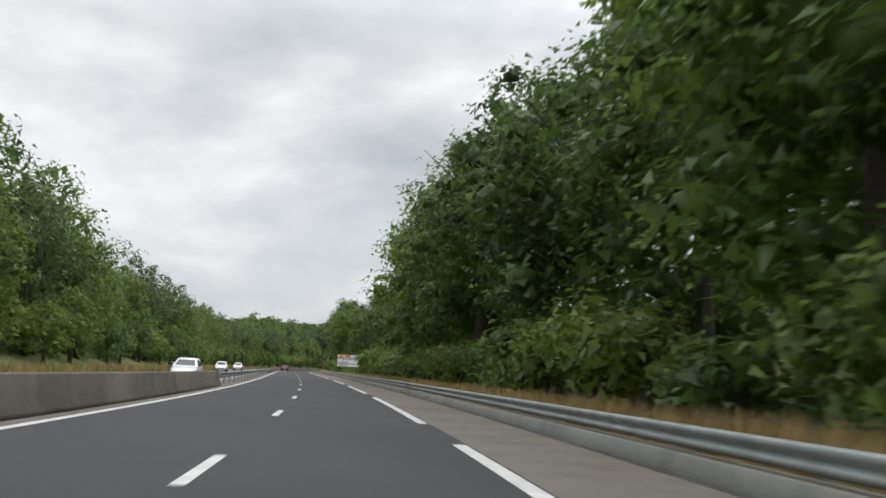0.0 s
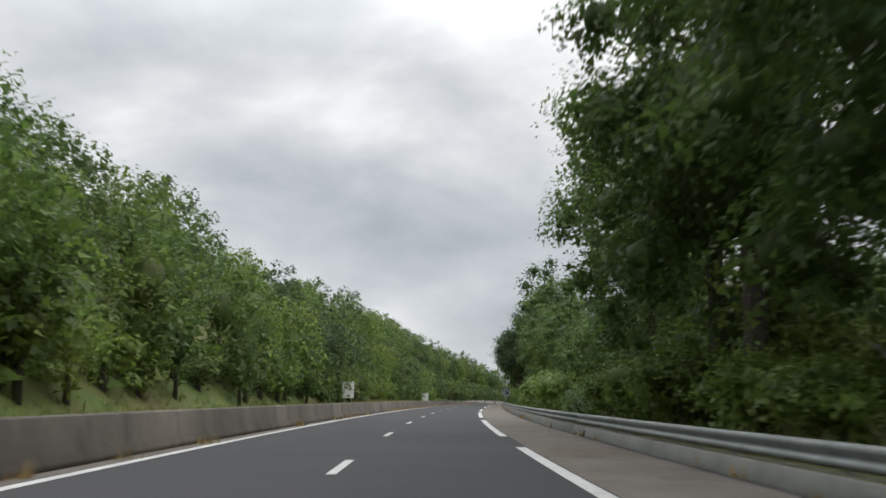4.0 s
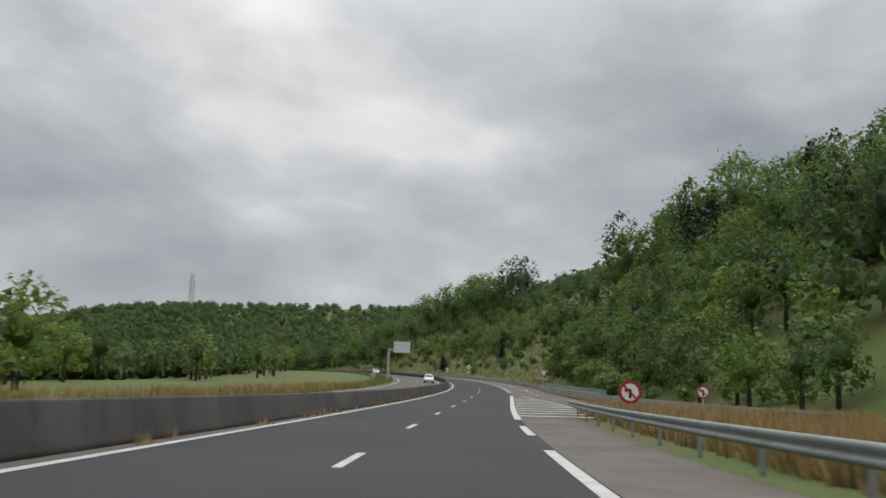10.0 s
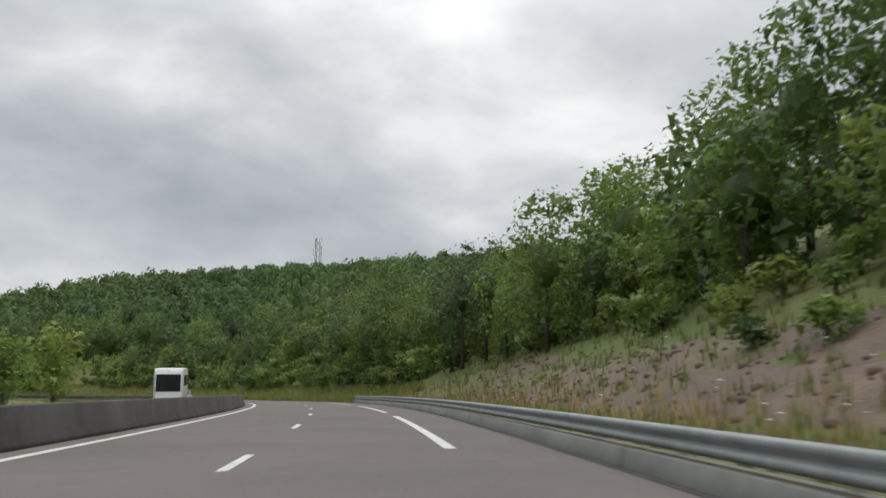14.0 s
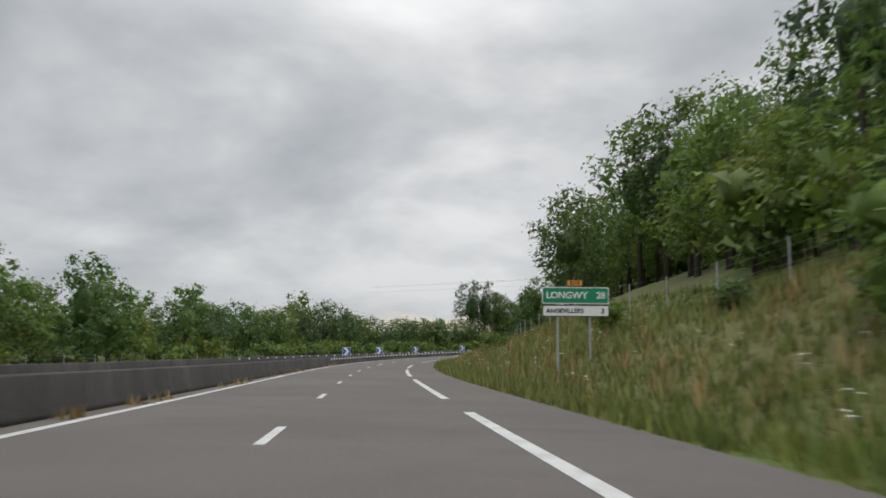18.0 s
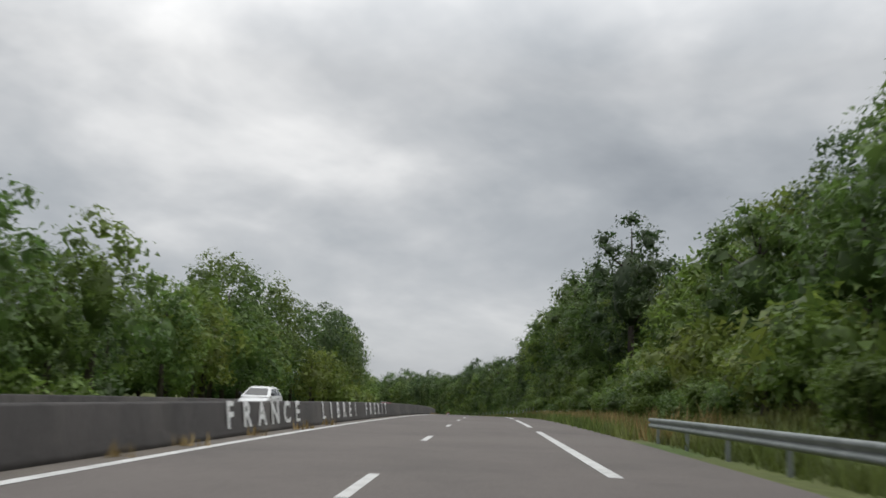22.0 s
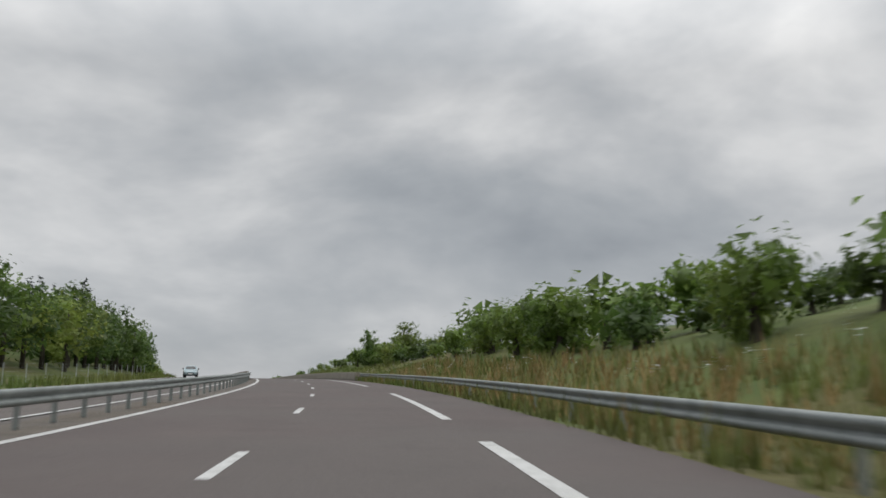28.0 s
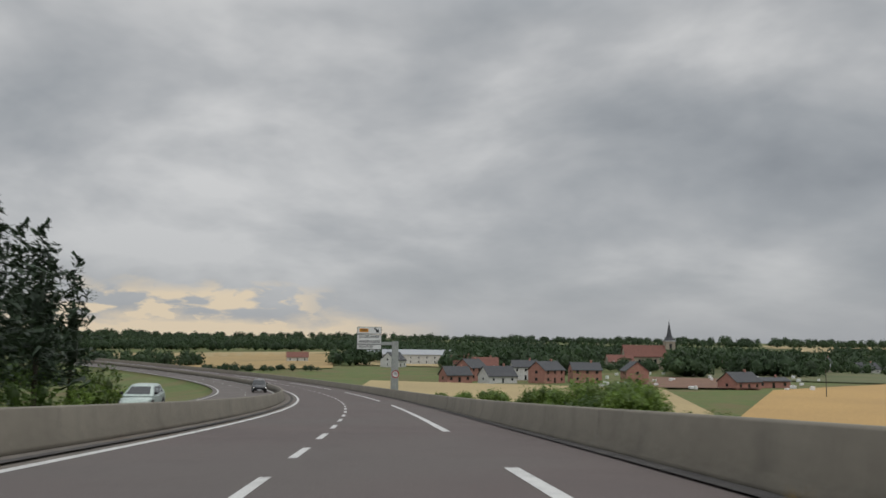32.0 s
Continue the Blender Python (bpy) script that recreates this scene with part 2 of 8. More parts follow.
CONCRETE_LIME = material("lime_runs", (0.42, 0.39, 0.33), (0.33, 0.30, 0.25), 0.9, scale=2.0, fine_scale=16, stain=0.3)
PLINTH = material("plinth_concrete", (0.185, 0.190, 0.168), (0.150, 0.155, 0.138), 0.9, scale=0.4, fine_scale=12, bump=0.4, stain=0.35, stretch=(1, 1, 0.4))
RENDERED_WALL = material("whitened_concrete", (0.52, 0.50, 0.46), (0.42, 0.40, 0.37), 0.9, scale=0.5, fine_scale=10, stain=0.35, stretch=(1, 1, 0.3))
STEEL = material("galvanised_steel", (0.282, 0.305, 0.297), (0.212, 0.235, 0.226), 0.62, 0.2, scale=2, fine_scale=30, stain=0.3)
POST_GREY = material("painted_post", (0.42, 0.44, 0.43), (0.34, 0.36, 0.35), 0.55, 0.2, scale=2, fine_scale=25, stain=0.2)
SIGN_WHITE = material("sign_white", (0.82, 0.83, 0.83), (0.76, 0.77, 0.77), 0.4, scale=1.5, fine_scale=20, stain=0.15)
SIGN_BACK = material("sign_back", (0.42, 0.43, 0.43), (0.33, 0.34, 0.34), 0.55, 0.3, scale=2, fine_scale=20)
SIGN_RED = material("sign_red", (0.42, 0.015, 0.02), (0.34, 0.012, 0.018), 0.4, scale=3)
SIGN_BLUE = material("sign_blue", (0.02, 0.12, 0.46), (0.02, 0.10, 0.38), 0.4, scale=3)
SIGN_GREEN = material("sign_green", (0.01, 0.24, 0.13), (0.01, 0.20, 0.11), 0.4, scale=3)
SIGN_ORANGE = material("sign_orange", (0.78, 0.33, 0.02), (0.70, 0.28, 0.02), 0.4, scale=3)
SIGN_BLACK = material("sign_black", (0.012, 0.012, 0.013), None, 0.45, scale=3)
GREY_GREEN = material("faded_green_panel", (0.32, 0.42, 0.36), (0.28, 0.37, 0.32), 0.5, scale=3)
GRASS = material("verge_grass", (0.074, 0.118, 0.020), (0.112, 0.122, 0.030), 0.95, scale=0.14, fine_scale=3, bump=0.8, c=(0.125, 0.104, 0.036))
BLADES = material("grass_blades", (0.123, 0.180, 0.037), (0.189, 0.197, 0.061), 0.8, scale=0.05, fine_scale=0.6, island=0.35, leaf=0.3)
BLADES_PALE = material("pale_grass_blades", (0.190, 0.220, 0.042), (0.235, 0.215, 0.060), 0.8, scale=0.05, fine_scale=0.6, island=0.3, leaf=0.3)
STRAW = material("dry_grass_blades", (0.357, 0.264, 0.111), (0.272, 0.187, 0.076), 0.85, scale=0.08, fine_scale=0.8, island=0.3, leaf=0.25)
DRY_FIELD = material("dry_field", (0.36, 0.25, 0.10), (0.28, 0.20, 0.085), 0.95, scale=0.03, fine_scale=2, bump=0.6)
WHEAT = material("ripe_wheat", (0.44, 0.28, 0.10), (0.38, 0.24, 0.09), 0.95, scale=0.02, fine_scale=1.5, bump=0.5)
SCREE = material("bare_scree", (0.165, 0.115, 0.082), (0.105, 0.075, 0.06), 0.95, scale=0.3, fine_scale=4, bump=1.0, c=(0.12, 0.115, 0.05))
SOIL = material("bare_soil", (0.20, 0.11, 0.07), (0.15, 0.085, 0.055), 0.95, scale=0.2, fine_scale=3, bump=0.8)
LEAVES = material("leaves", (0.118, 0.192, 0.044), (0.078, 0.140, 0.036), 0.5, scale=0.22, fine_scale=1.1, each=0.26, island=0.34, leaf=0.5, c=(0.155, 0.208, 0.046))
LEAVES_DARK = material("dark_leaves", (0.082, 0.136, 0.044), (0.060, 0.106, 0.038), 0.5, scale=0.22, fine_scale=1.1, each=0.22, island=0.34, leaf=0.5, c=(0.105, 0.150, 0.042))
LEAVES_BRIGHT = material("fresh_leaves", (0.165, 0.245, 0.048), (0.118, 0.192, 0.038), 0.55, scale=0.28, fine_scale=1.3, each=0.2, island=0.34, leaf=0.5, c=(0.205, 0.245, 0.050))
LEAVES_FAR = material("far_leaves", (0.085, 0.147, 0.036), (0.058, 0.113, 0.030), 0.7, scale=0.02, fine_scale=0.3, island=0.35, leaf=0.4, c=(0.112, 0.158, 0.037))
NEEDLES = material("needles", (0.034, 0.062, 0.028), (0.024, 0.046, 0.022), 0.6, scale=0.4, fine_scale=2, each=0.2, island=0.3, leaf=0.15)
BARK = material("bark", (0.09, 0.075, 0.06), (0.055, 0.045, 0.037), 0.95, scale=2, fine_scale=14, bump=0.8, stretch=(1, 1, 0.25))
WOOD_POLE = material("weathered_wood", (0.11, 0.09, 0.07), (0.08, 0.065, 0.05), 0.9, scale=2, fine_scale=14, stretch=(1, 1, 0.2))


# ---- mesh helpers ----
def mesh_data(name, verts, faces, mat, smooth=False):
    me = bpy.data.meshes.new(name)
    me.from_pydata([tuple(v) for v in verts], [], [tuple(f) for f in faces])
    me.materials.append(mat)
    if smooth:
        me.shade_smooth()
    me.update()
    return me


def fast_mesh(name, verts, groups, mat):
    """A mesh from an array of points and arrays of faces, each of one number of corners."""
    me = bpy.data.meshes.new(name)
    verts = np.asarray(verts, np.float32)
    groups = [np.asarray(g, np.int32) for g in groups if len(g)]
    loops = np.concatenate([g.ravel() for g in groups])
    sizes = np.concatenate([np.full(len(g), g.shape[1], np.int32) for g in groups])
    me.vertices.add(len(verts))
    me.vertices.foreach_set("co", verts.ravel())
    me.loops.add(len(loops))
    me.loops.foreach_set("vertex_index", loops)
    me.polygons.add(len(sizes))
    me.polygons.foreach_set("loop_start", np.concatenate([[0], np.cumsum(sizes)[:-1]]).astype(np.int32))
    me.materials.append(mat)
    me.update(calc_edges=True)
    me.validate()
    return me


def place(s, d, h=0.0, turn=0.0, grow=(1, 1, 1)):
    x, y, z = on_road(s, d, h) * S
    return pose(x, y, z, 0, 0, heading(s) + turn) @ Matrix.Diagonal((S * grow[0], S * grow[1], S * grow[2], 1))


def placed(ob, m):
    ob.matrix_basis = m
    return ob


def structure(name, me, label="", category=""):
    """A piece of the setting, drawn in the world's own metres."""
    ob = new(name, me)
    ob.scale = (S, S, S)
    return tagged(ob, label, category, "", "structure")


def thing(name, m, label, category, group=""):
    return placed(tagged(new(name), label, category, group), m)


def part(name, bm, mat, parent, label=""):
    """Links a bmesh, or mesh data, as one mesh object under a thing or a part."""
    if isinstance(bm, bmesh.types.BMesh):
        me = bpy.data.meshes.new(name)
        bm.to_mesh(me)
        bm.free()
        me.materials.append(mat)
    else:
        me = bm
    ob = new(name, me)
    ob.parent = parent
    return tagged(ob, label)


def box(x0, x1, y0, y1, z0, z1, bevel=0.0, bm=None):
    bm = bm or bmesh.new()
    made = bmesh.ops.create_cube(bm, size=1)["verts"]
    for v in made:
        v.co = Vector(((x0 + x1) / 2 + v.co.x * (x1 - x0), (y0 + y1) / 2 + v.co.y * (y1 - y0), (z0 + z1) / 2 + v.co.z * (z1 - z0)))
    if bevel:
        edges = list({e for v in made for e in v.link_edges})
        bmesh.ops.bevel(bm, geom=edges, offset=bevel, segments=2, affect="EDGES", profile=0.5)
    return bm


def tube(points, radii, sides=8, bm=None):
    """A tapered round limb along points."""
    bm = bm or bmesh.new()
    rings = []
    for i, (p, r) in enumerate(zip(points, radii)):
        p = Vector(p)
        q = Vector(points[min(i + 1, len(points) - 1)]) - Vector(points[max(i - 1, 0)])
        q = q.normalized()
        a = q.orthogonal().normalized()
        b = q.cross(a)
        rings.append([bm.verts.new(p + (a * math.cos(k * 2 * math.pi / sides) + b * math.sin(k * 2 * math.pi / sides)) * r) for k in range(sides)])
    for u, w in zip(rings, rings[1:]):
        for k in range(sides):
            bm.faces.new((u[k], u[(k + 1) % sides], w[(k + 1) % sides], w[k]))
    bm.faces.new(rings[0][::-1])
    bm.faces.new(rings[-1])
    return bm


def prism(outline, y0, y1, bevel=0.0):
    """An outline in x and z, given depth along y (front at y0)."""
    bm = bmesh.new()
    front = [bm.verts.new((x, y0, z)) for x, z in outline]
    backs = [bm.verts.new((x, y1, z)) for x, z in outline]
    bm.faces.new(front)
    bm.faces.new(backs[::-1])
    n = len(outline)
    for i in range(n):
        bm.faces.new((front[i], backs[i], backs[(i + 1) % n], front[(i + 1) % n]))
    bmesh.ops.recalc_face_normals(bm, faces=bm.faces)
    if bevel:
        bmesh.ops.bevel(bm, geom=list(bm.edges), offset=bevel, segments=2, affect="EDGES", profile=0.5)
    return bm


def lofted(rings):
    """A closed skin over rings of equally many points."""
    bm = bmesh.new()
    rows = [[bm.verts.new(p) for p in ring] for ring in rings]
    n = len(rows[0])
    for u, w in zip(rows, rows[1:]):
        for k in range(n):
            bm.faces.new((u[k], u[(k + 1) % n], w[(k + 1) % n], w[k]))
    bm.faces.new(rows[0][::-1])
    bm.faces.new(rows[-1])
    bmesh.ops.recalc_face_normals(bm, faces=bm.faces)
    return bm


def ring_points(r, n=32, x=0.0, z=0.0, start=0.0):
    return [(x + r * math.cos(start + k * 2 * math.pi / n), z + r * math.sin(start + k * 2 * math.pi / n)) for k in range(n)]


def strip_mesh(name, s, profile, mat, closed=False, smooth=False):
    """Sweeps a profile, rows of (d, h) for every s, along the road."""
    s = np.asarray(s, float)
    prof = np.asarray(profile, float)
    if prof.ndim == 2:
        prof = np.broadcast_to(prof, (len(s), *prof.shape))
    m = prof.shape[1]
    pts = on_road(s[:, None], prof[..., 0], prof[..., 1]).reshape(-1, 3)
    i, j = np.meshgrid(np.arange(len(s) - 1), np.arange(m if closed else m - 1), indexing="ij")
    j2 = (j + 1) % m
    quads = np.stack([i * m + j, i * m + j2, (i + 1) * m + j2, (i + 1) * m + j], -1).reshape(-1, 4)
    groups = [quads]
    if closed:
        groups.append(np.array([np.arange(m)[::-1], (len(s) - 1) * m + np.arange(m)]))
    me = fast_mesh(name, pts, groups, mat)
    if smooth:
        me.shade_smooth()
    return me


def stretch_of(a, b, step):
    return np.linspace(a, b, max(2, int(round((b - a) / step)) + 1))


# ---- the lie of the land: along, right start, right slope, right height, left start, left slope, left height ----
LAND = np.array([
    (-60, 10, .15, 8, 18, .32, 30), (200, 10, .15, 8, 18, .30, 18), (380, 10, .15, 8, 18, .34, 22), (470, 10, .2, 10, 17, .80, 24), (690, 10, .2, 10, 20.5, .95, 28),
    (912, 10, .2, 10, 21, .8, 24), (965, 45, .5, 62, 45, -.1, -8), (1050, 32, .58, 86, 45, -.1, -9), (1140, 11, .60, 112, 45, -.1, -9),
    (1300, 10, .53, 96, 45, -.1, -8), (1440, 10, .45, 80, 40, -.05, -5), (1500, 10, .36, 80, 30, 0, 0), (1600, 9, .36, 82, 20, 0, 0),
    (1800, 8, .5, 75, 20, 0, 0), (1895, 7.5, .36, 40, 20, 0, 0), (1950, 7.5, .26, 14, 20, .02, 2), (2150, 7.5, .36, 13, 20, .05, 3), (2250, 9, .3, 11, 20, .05, 3)])
LAND = np.vstack([LAND, np.array([
    (2350, 12, .1, 6, 20, .05, 3), (2600, 9, .25, 6, 20, .05, 2), (2800, 8, .42, 7, 18, .3, 6), (2970, 8, .38, 5, 18, .25, 6),
    (3025, 8.5, .02, 0, 18, .2, 5), (3070, 9, -.14, -9, 18, .1, 3), (3250, 9, -.14, -7, 20, -.02, -2), (3600, 9, -.05, -2, 20, -.02, -2)])])
ROAD_END = np.array([np.interp(3200, SG, RX), np.interp(3200, SG, RY), np.interp(3200, SG, RZ)])


PLAIN = ROAD_END[2] - 17.0


def plain_height(x, y):
    far = np.hypot(x - ROAD_END[0], y - ROAD_END[1])
    return PLAIN + 14 * np.clip((far - 900) / 3500, 0, 1) + 3 * np.sin(x / 210.0) * np.sin(y / 260.0) * np.clip(far / 900, 0, 1)


def opening(y, d):
    """Past the hilltop the land opens to a wide plain."""
    return np.clip((y - ROAD_END[1] + 120) / 260, 0, 1) * np.clip((np.abs(d) - 10) / 60, 0, 1)


def rise(s, d):
    """How far the ground lies over the road at (s, d)."""
    s, d = np.broadcast_arrays(np.asarray(s, float), np.asarray(d, float))
    q = on_road(s, d)
    o = opening(q[..., 1], d)
    return slope_rise(s, d) * (1 - o) + (plain_height(q[..., 0], q[..., 1]) - q[..., 2]) * o


def slope_rise(s, d):
    s, d = np.broadcast_arrays(np.asarray(s, float), np.asarray(d, float))
    k = [np.interp(s, LAND[:, 0], LAND[:, i]) for i in range(1, 7)]
    right = d > -5
    start, slope, top = np.where(right, k[0], k[3]), np.where(right, k[1], k[4]), np.where(right, k[2], k[5])
    run = np.maximum(np.abs(d) - start, 0)
    full = np.abs(top) + 1e-6
    up = np.sign(slope) * full * (1 - np.exp(-np.abs(slope) * run / full * 1.15))
    bumps = 0.35 * np.sin(s * 0.13 + d * 0.21) * np.sin(d * 0.37 + 1.3 + s * 0.05) * np.clip(run / 6, 0, 1)
    return up + bumps - 0.06


# ---- ground ----
near_d_right = np.array([6.0, 6.6, 7.4, 8.4, 9.5, 11, 13, 15.5, 18.5, 22, 27, 33, 41, 52, 66, 84, 110])
near_d_left = -np.array([13.4, 14.2, 15.2, 16.5, 18, 20, 22.5, 26, 31, 38, 47, 60, 80, 105])
s_fine = stretch_of(-60, 3560, 5)


def ground_strip(name, ds, label):
    ss, dd = np.meshgrid(s_fine, ds, indexing="ij")
    hh = rise(ss, dd)
    hh[:, 0] = -0.05
    me = strip_mesh(name, s_fine, np.stack([dd, hh], -1), GRASS, smooth=True)
    return structure(name, me, label, "ground")


ground_strip("verge_right", near_d_right, "uneven green and straw-coloured grass bank beside the road")
ground_strip("verge_left", near_d_left, "rough grass bank beyond the other carriageway")


def nearest(x, y):
    """Along and across the road for points of the plan."""
    x, y = np.asarray(x, float), np.asarray(y, float)
    sx, sy, st, ss = RX[::4], RY[::4], TH[::4], SG[::4]
    out_s, out_d = np.empty(x.shape), np.empty(x.shape)
    for i in range(0, x.size, 2000):
        px, py = x.ravel()[i:i + 2000], y.ravel()[i:i + 2000]
        k = ((px[:, None] - sx) ** 2 + (py[:, None] - sy) ** 2).argmin(1)
        out_s.ravel()[i:i + 2000] = ss[k]
        ax, ay = px - sx[k], py - sy[k]
        side = ax * np.cos(st[k]) + ay * np.sin(st[k])
        out_d.ravel()[i:i + 2000] = np.where(side < 0, -1, 1) * np.hypot(ax, ay)
    return out_s, out_d


def land_height(x, y):
    """Height of the ground anywhere in the plan."""
    x, y = np.asarray(x, float), np.asarray(y, float)
    s, d = nearest(x, y)
    z = np.interp(s, SG, RZ) + slope_rise(s, d)
    o = opening(y, d)
    return z * (1 - o) + plain_height(x, y) * o, s, d


gx = np.concatenate([np.linspace(-9000, -1500, 8)[:-1], np.arange(-1500, 2401, 36), np.linspace(2400, 9000, 8)[1:]])
gy = np.concatenate([np.linspace(-6000, -300, 6)[:-1], np.arange(-300, 4201, 36), np.linspace(4200, 13000, 10)[1:]])
GX, GY = np.meshgrid(gx, gy, indexing="ij")
gz, gs, gd = land_height(GX, GY)
gz = gz - np.where((gd > -104) & (gd < 108) & (gs > -55) & (gs < 3550), np.where(np.abs(gd) < 50, 9.0, 2.5), 0)
ny = len(gy)
ii, jj = np.meshgrid(np.arange(len(gx) - 1), np.arange(ny - 1), indexing="ij")
quads = np.stack([ii * ny + jj, (ii + 1) * ny + jj, (ii + 1) * ny + jj + 1, ii * ny + jj + 1], -1).reshape(-1, 4)
ground_me = fast_mesh("ground", np.stack([GX, GY, gz], -1).reshape(-1, 3), [quads], GRASS)
ground_me.shade_smooth()
structure("ground", ground_me, "rolling grassland and fields out to the horizon", "ground")


# ---- road surfaces ----
def paved(name, a, b, d0, d1, mat, h=0.0, label="", step=4):
    s = stretch_of(a, b, step)
    lo = d0(s) if callable(d0) else np.full(len(s), d0)
    hi = d1(s) if callable(d1) else np.full(len(s), d1)
    prof = np.stack([np.stack([lo, np.full(len(s), h)], -1), np.stack([hi, np.full(len(s), h)], -1)], 1)
    return structure(name, strip_mesh(name, s, prof, mat), label, "road")


def edge(s):
    """The paved edge on the right."""
    return np.interp(s, [-60, 815, 845, 890, 925, 935, 1050, 1085, 1108, 1144, 1180, 1330, 1400, 2300, 2330, 2420, 3600], [6.1, 6.1, 6.6, 8.6, 8.6, 6.1, 6.3, 10.0, 9.4, 8.8, 8.3, 7.0, 5.7, 6.2, 6.3, 5.9, 6.0])


paved("road", -60, 1393, -3.95, 3.75, ASPHALT_DARK, 0.0, "smooth dark grey asphalt of the two lanes")
paved("road", 1393, 2700, -3.95, 3.75, ASPHALT_GREY, 0.0, "older warm grey asphalt of the two lanes")
paved("road", 2700, 3560, -3.95, 3.75, ASPHALT_BROWN, 0.0, "brownish asphalt of the two lanes")
paved("shoulder", -60, 1393, 3.75, edge, SHOULDER, 0.0, "worn pale shoulder beside the lanes")
paved("shoulder", 1393, 2700, 3.75, edge, ASPHALT_GREY, 0.0, "grey paved shoulder beside the lanes")
paved("shoulder", 2700, 3560, 3.75, edge, ASPHALT_BROWN, 0.0, "brownish paved shoulder")
paved("median", -60, 3560, -5.4, -3.95, SHOULDER, -0.01, "dusty strip of paving along the middle barrier")
paved("road", -60, 3560, -13.6, -5.4, ASPHALT_GREY, -0.02, "grey asphalt of the opposite carriageway")


# ---- road markings ----
def stripe(name, spans, d, w, h=0.006, label="white painted road line"):
    """Painted stripes, each from s0 to s1, following the road."""
    verts, faces = [], []
    for a, b in spans:
        s = stretch_of(a, b, 3)
        dd = d(s) if callable(d) else np.full(len(s), d)
        p = np.stack([on_road(s, dd - w / 2, h), on_road(s, dd + w / 2, h)], 1).reshape(-1, 3)
        n0 = len(verts)
        verts.extend(p.tolist())
        faces.extend([(n0 + 2 * i, n0 + 2 * i + 1, n0 + 2 * i + 3, n0 + 2 * i + 2) for i in range(len(s) - 1)])
    return structure(name, fast_mesh(name, verts, [np.array(faces)], PAINT), label, "road marking")


def dashes(first, last, line, period):
    return [(a, a + line) for a in np.arange(first, last, period)]


stripe("edge_line", [(-60, 3560)], -3.76, 0.22, label="continuous white line along the median")

for a, b, ph, per in LANES:
    stripe("lane_line", dashes(a + (ph - a) % per - 1.5, b, 3.0, per), 0.0, 0.16, label="row of short white lane dashes")
for a, b, ph in RIGHT_PHASE:
    stripe("edge_line", [(x, min(x + 20, b)) for x in np.arange(a + (ph - a) % 26, b, 26.0)], 3.58, 0.24, label="long white dashes along the shoulder")
for a, b, ph in LONG_PHASE:
    stripe("edge_line", [(max(x, a), min(x + 39, b)) for x in np.arange(ph - 52 * 3, b, 52.0) if x + 39 > a + 1], 3.58, 0.24, label="very long white dashes along the shoulder")
stripe("edge_line", dashes(822.2, 917, 3.0, 6.5), 3.62, 0.5, label="thick white dashes of the leaving lane")
stripe("edge_line", dashes(DASH_R, 1392, 3.0, 6.5), 3.62, 0.5, label="thick white dashes of the joining lane")
stripe("edge_line", [(a, a + 12) for a in np.arange(828, 912, 22.0)], lambda s: np.interp(s, [828, 841, 856, 895, 917], [3.9, 4.45, 5.2, 7.2, 8.4]), 0.24)
stripe("edge_line", [(a, a + 20) for a in np.arange(1090, 1392, 26.0)], lambda s: np.interp(s, [1090, 1115, 1140, 1230, 1310, 1392], [6.6, 6.5, 6.2, 6.1, 5.3, 4.0]), 0.14)
stripe("edge_line", [(-60, 3560)], -5.95, 0.18)
stripe("edge_line", [(-60, 3560)], -12.9, 0.18)
stripe("lane_line", dashes(-58, 3560, 3.0, 13.0), -9.4, 0.14)

# ---- slip road leaving to the right, its nose and the joining road ----
SLIP_S = np.array([872, 897, 917, 932, 947, 962, 977, 992, 1012])
SLIP_D = np.array([5.4, 6.3, 7.6, 8.8, 10.6, 13.2, 16.6, 21.0, 28.0])


def slip(s):
    return np.interp(s, SLIP_S, SLIP_D)


def inner(s):
    return np.interp(s, [912, 925, 933, 941, 949, 957, 962, 977, 1012], [3.9, 4.85, 5.1, 6.0, 7.6, 9.6, 10.9, 14.3, 25.7])


paved("slip_road", 892, 1012, lambda s: np.minimum(slip(s) - 2.6, inner(s)), lambda s: slip(s) + 2.6, ASPHALT_GREY, 0.012, "grey asphalt of the exit road curving away", 3)
stripe("edge_line", [(920, 1012)], inner, 0.32, 0.03)
stripe("edge_line", [(917, 927), (933, 947), (953, 972)], lambda s: slip(s) + 1.9, 0.2, 0.03)
stripe("edge_line", [(905, 976)], lambda s: np.interp(s, [905, 976], [3.6, 3.7]), 0.3, 0.008)
nose = []
for i, a in enumerate(np.arange(934, 952, 2.6)):
    nose.append((a, a + 0.9))
verts, faces = [], []
for a, b in [(912.0, 925.0), (925.0, 933.0)] + nose:
    d0a, d0b = 3.7, 3.7
    d1a, d1b = (float(inner(v)) - 0.1 for v in (a, b))
    if d1a < d0a + 0.15:
        d1a = d0a + 0.15
    n0 = len(verts)
    verts.extend([*on_road([a, a, b, b], [d0a, d1a, d1b, d0b], 0.022).tolist()])
    faces.append((n0, n0 + 1, n0 + 2, n0 + 3))
structure("hatching", fast_mesh("hatching", verts, [np.array(faces)], PAINT), "white painted nose and bars between road and exit", "road marking")
paved("gore", 932, 972, 3.75, inner, ASPHALT_GREY, 0.016, "paved nose between the road and the exit", 3)
JOIN_S, JOIN_D = np.array([1010, 1040, 1056, 1070, 1092, 1108]), np.array([26, 17.0, 12.8, 9.8, 7.6, 5.6])
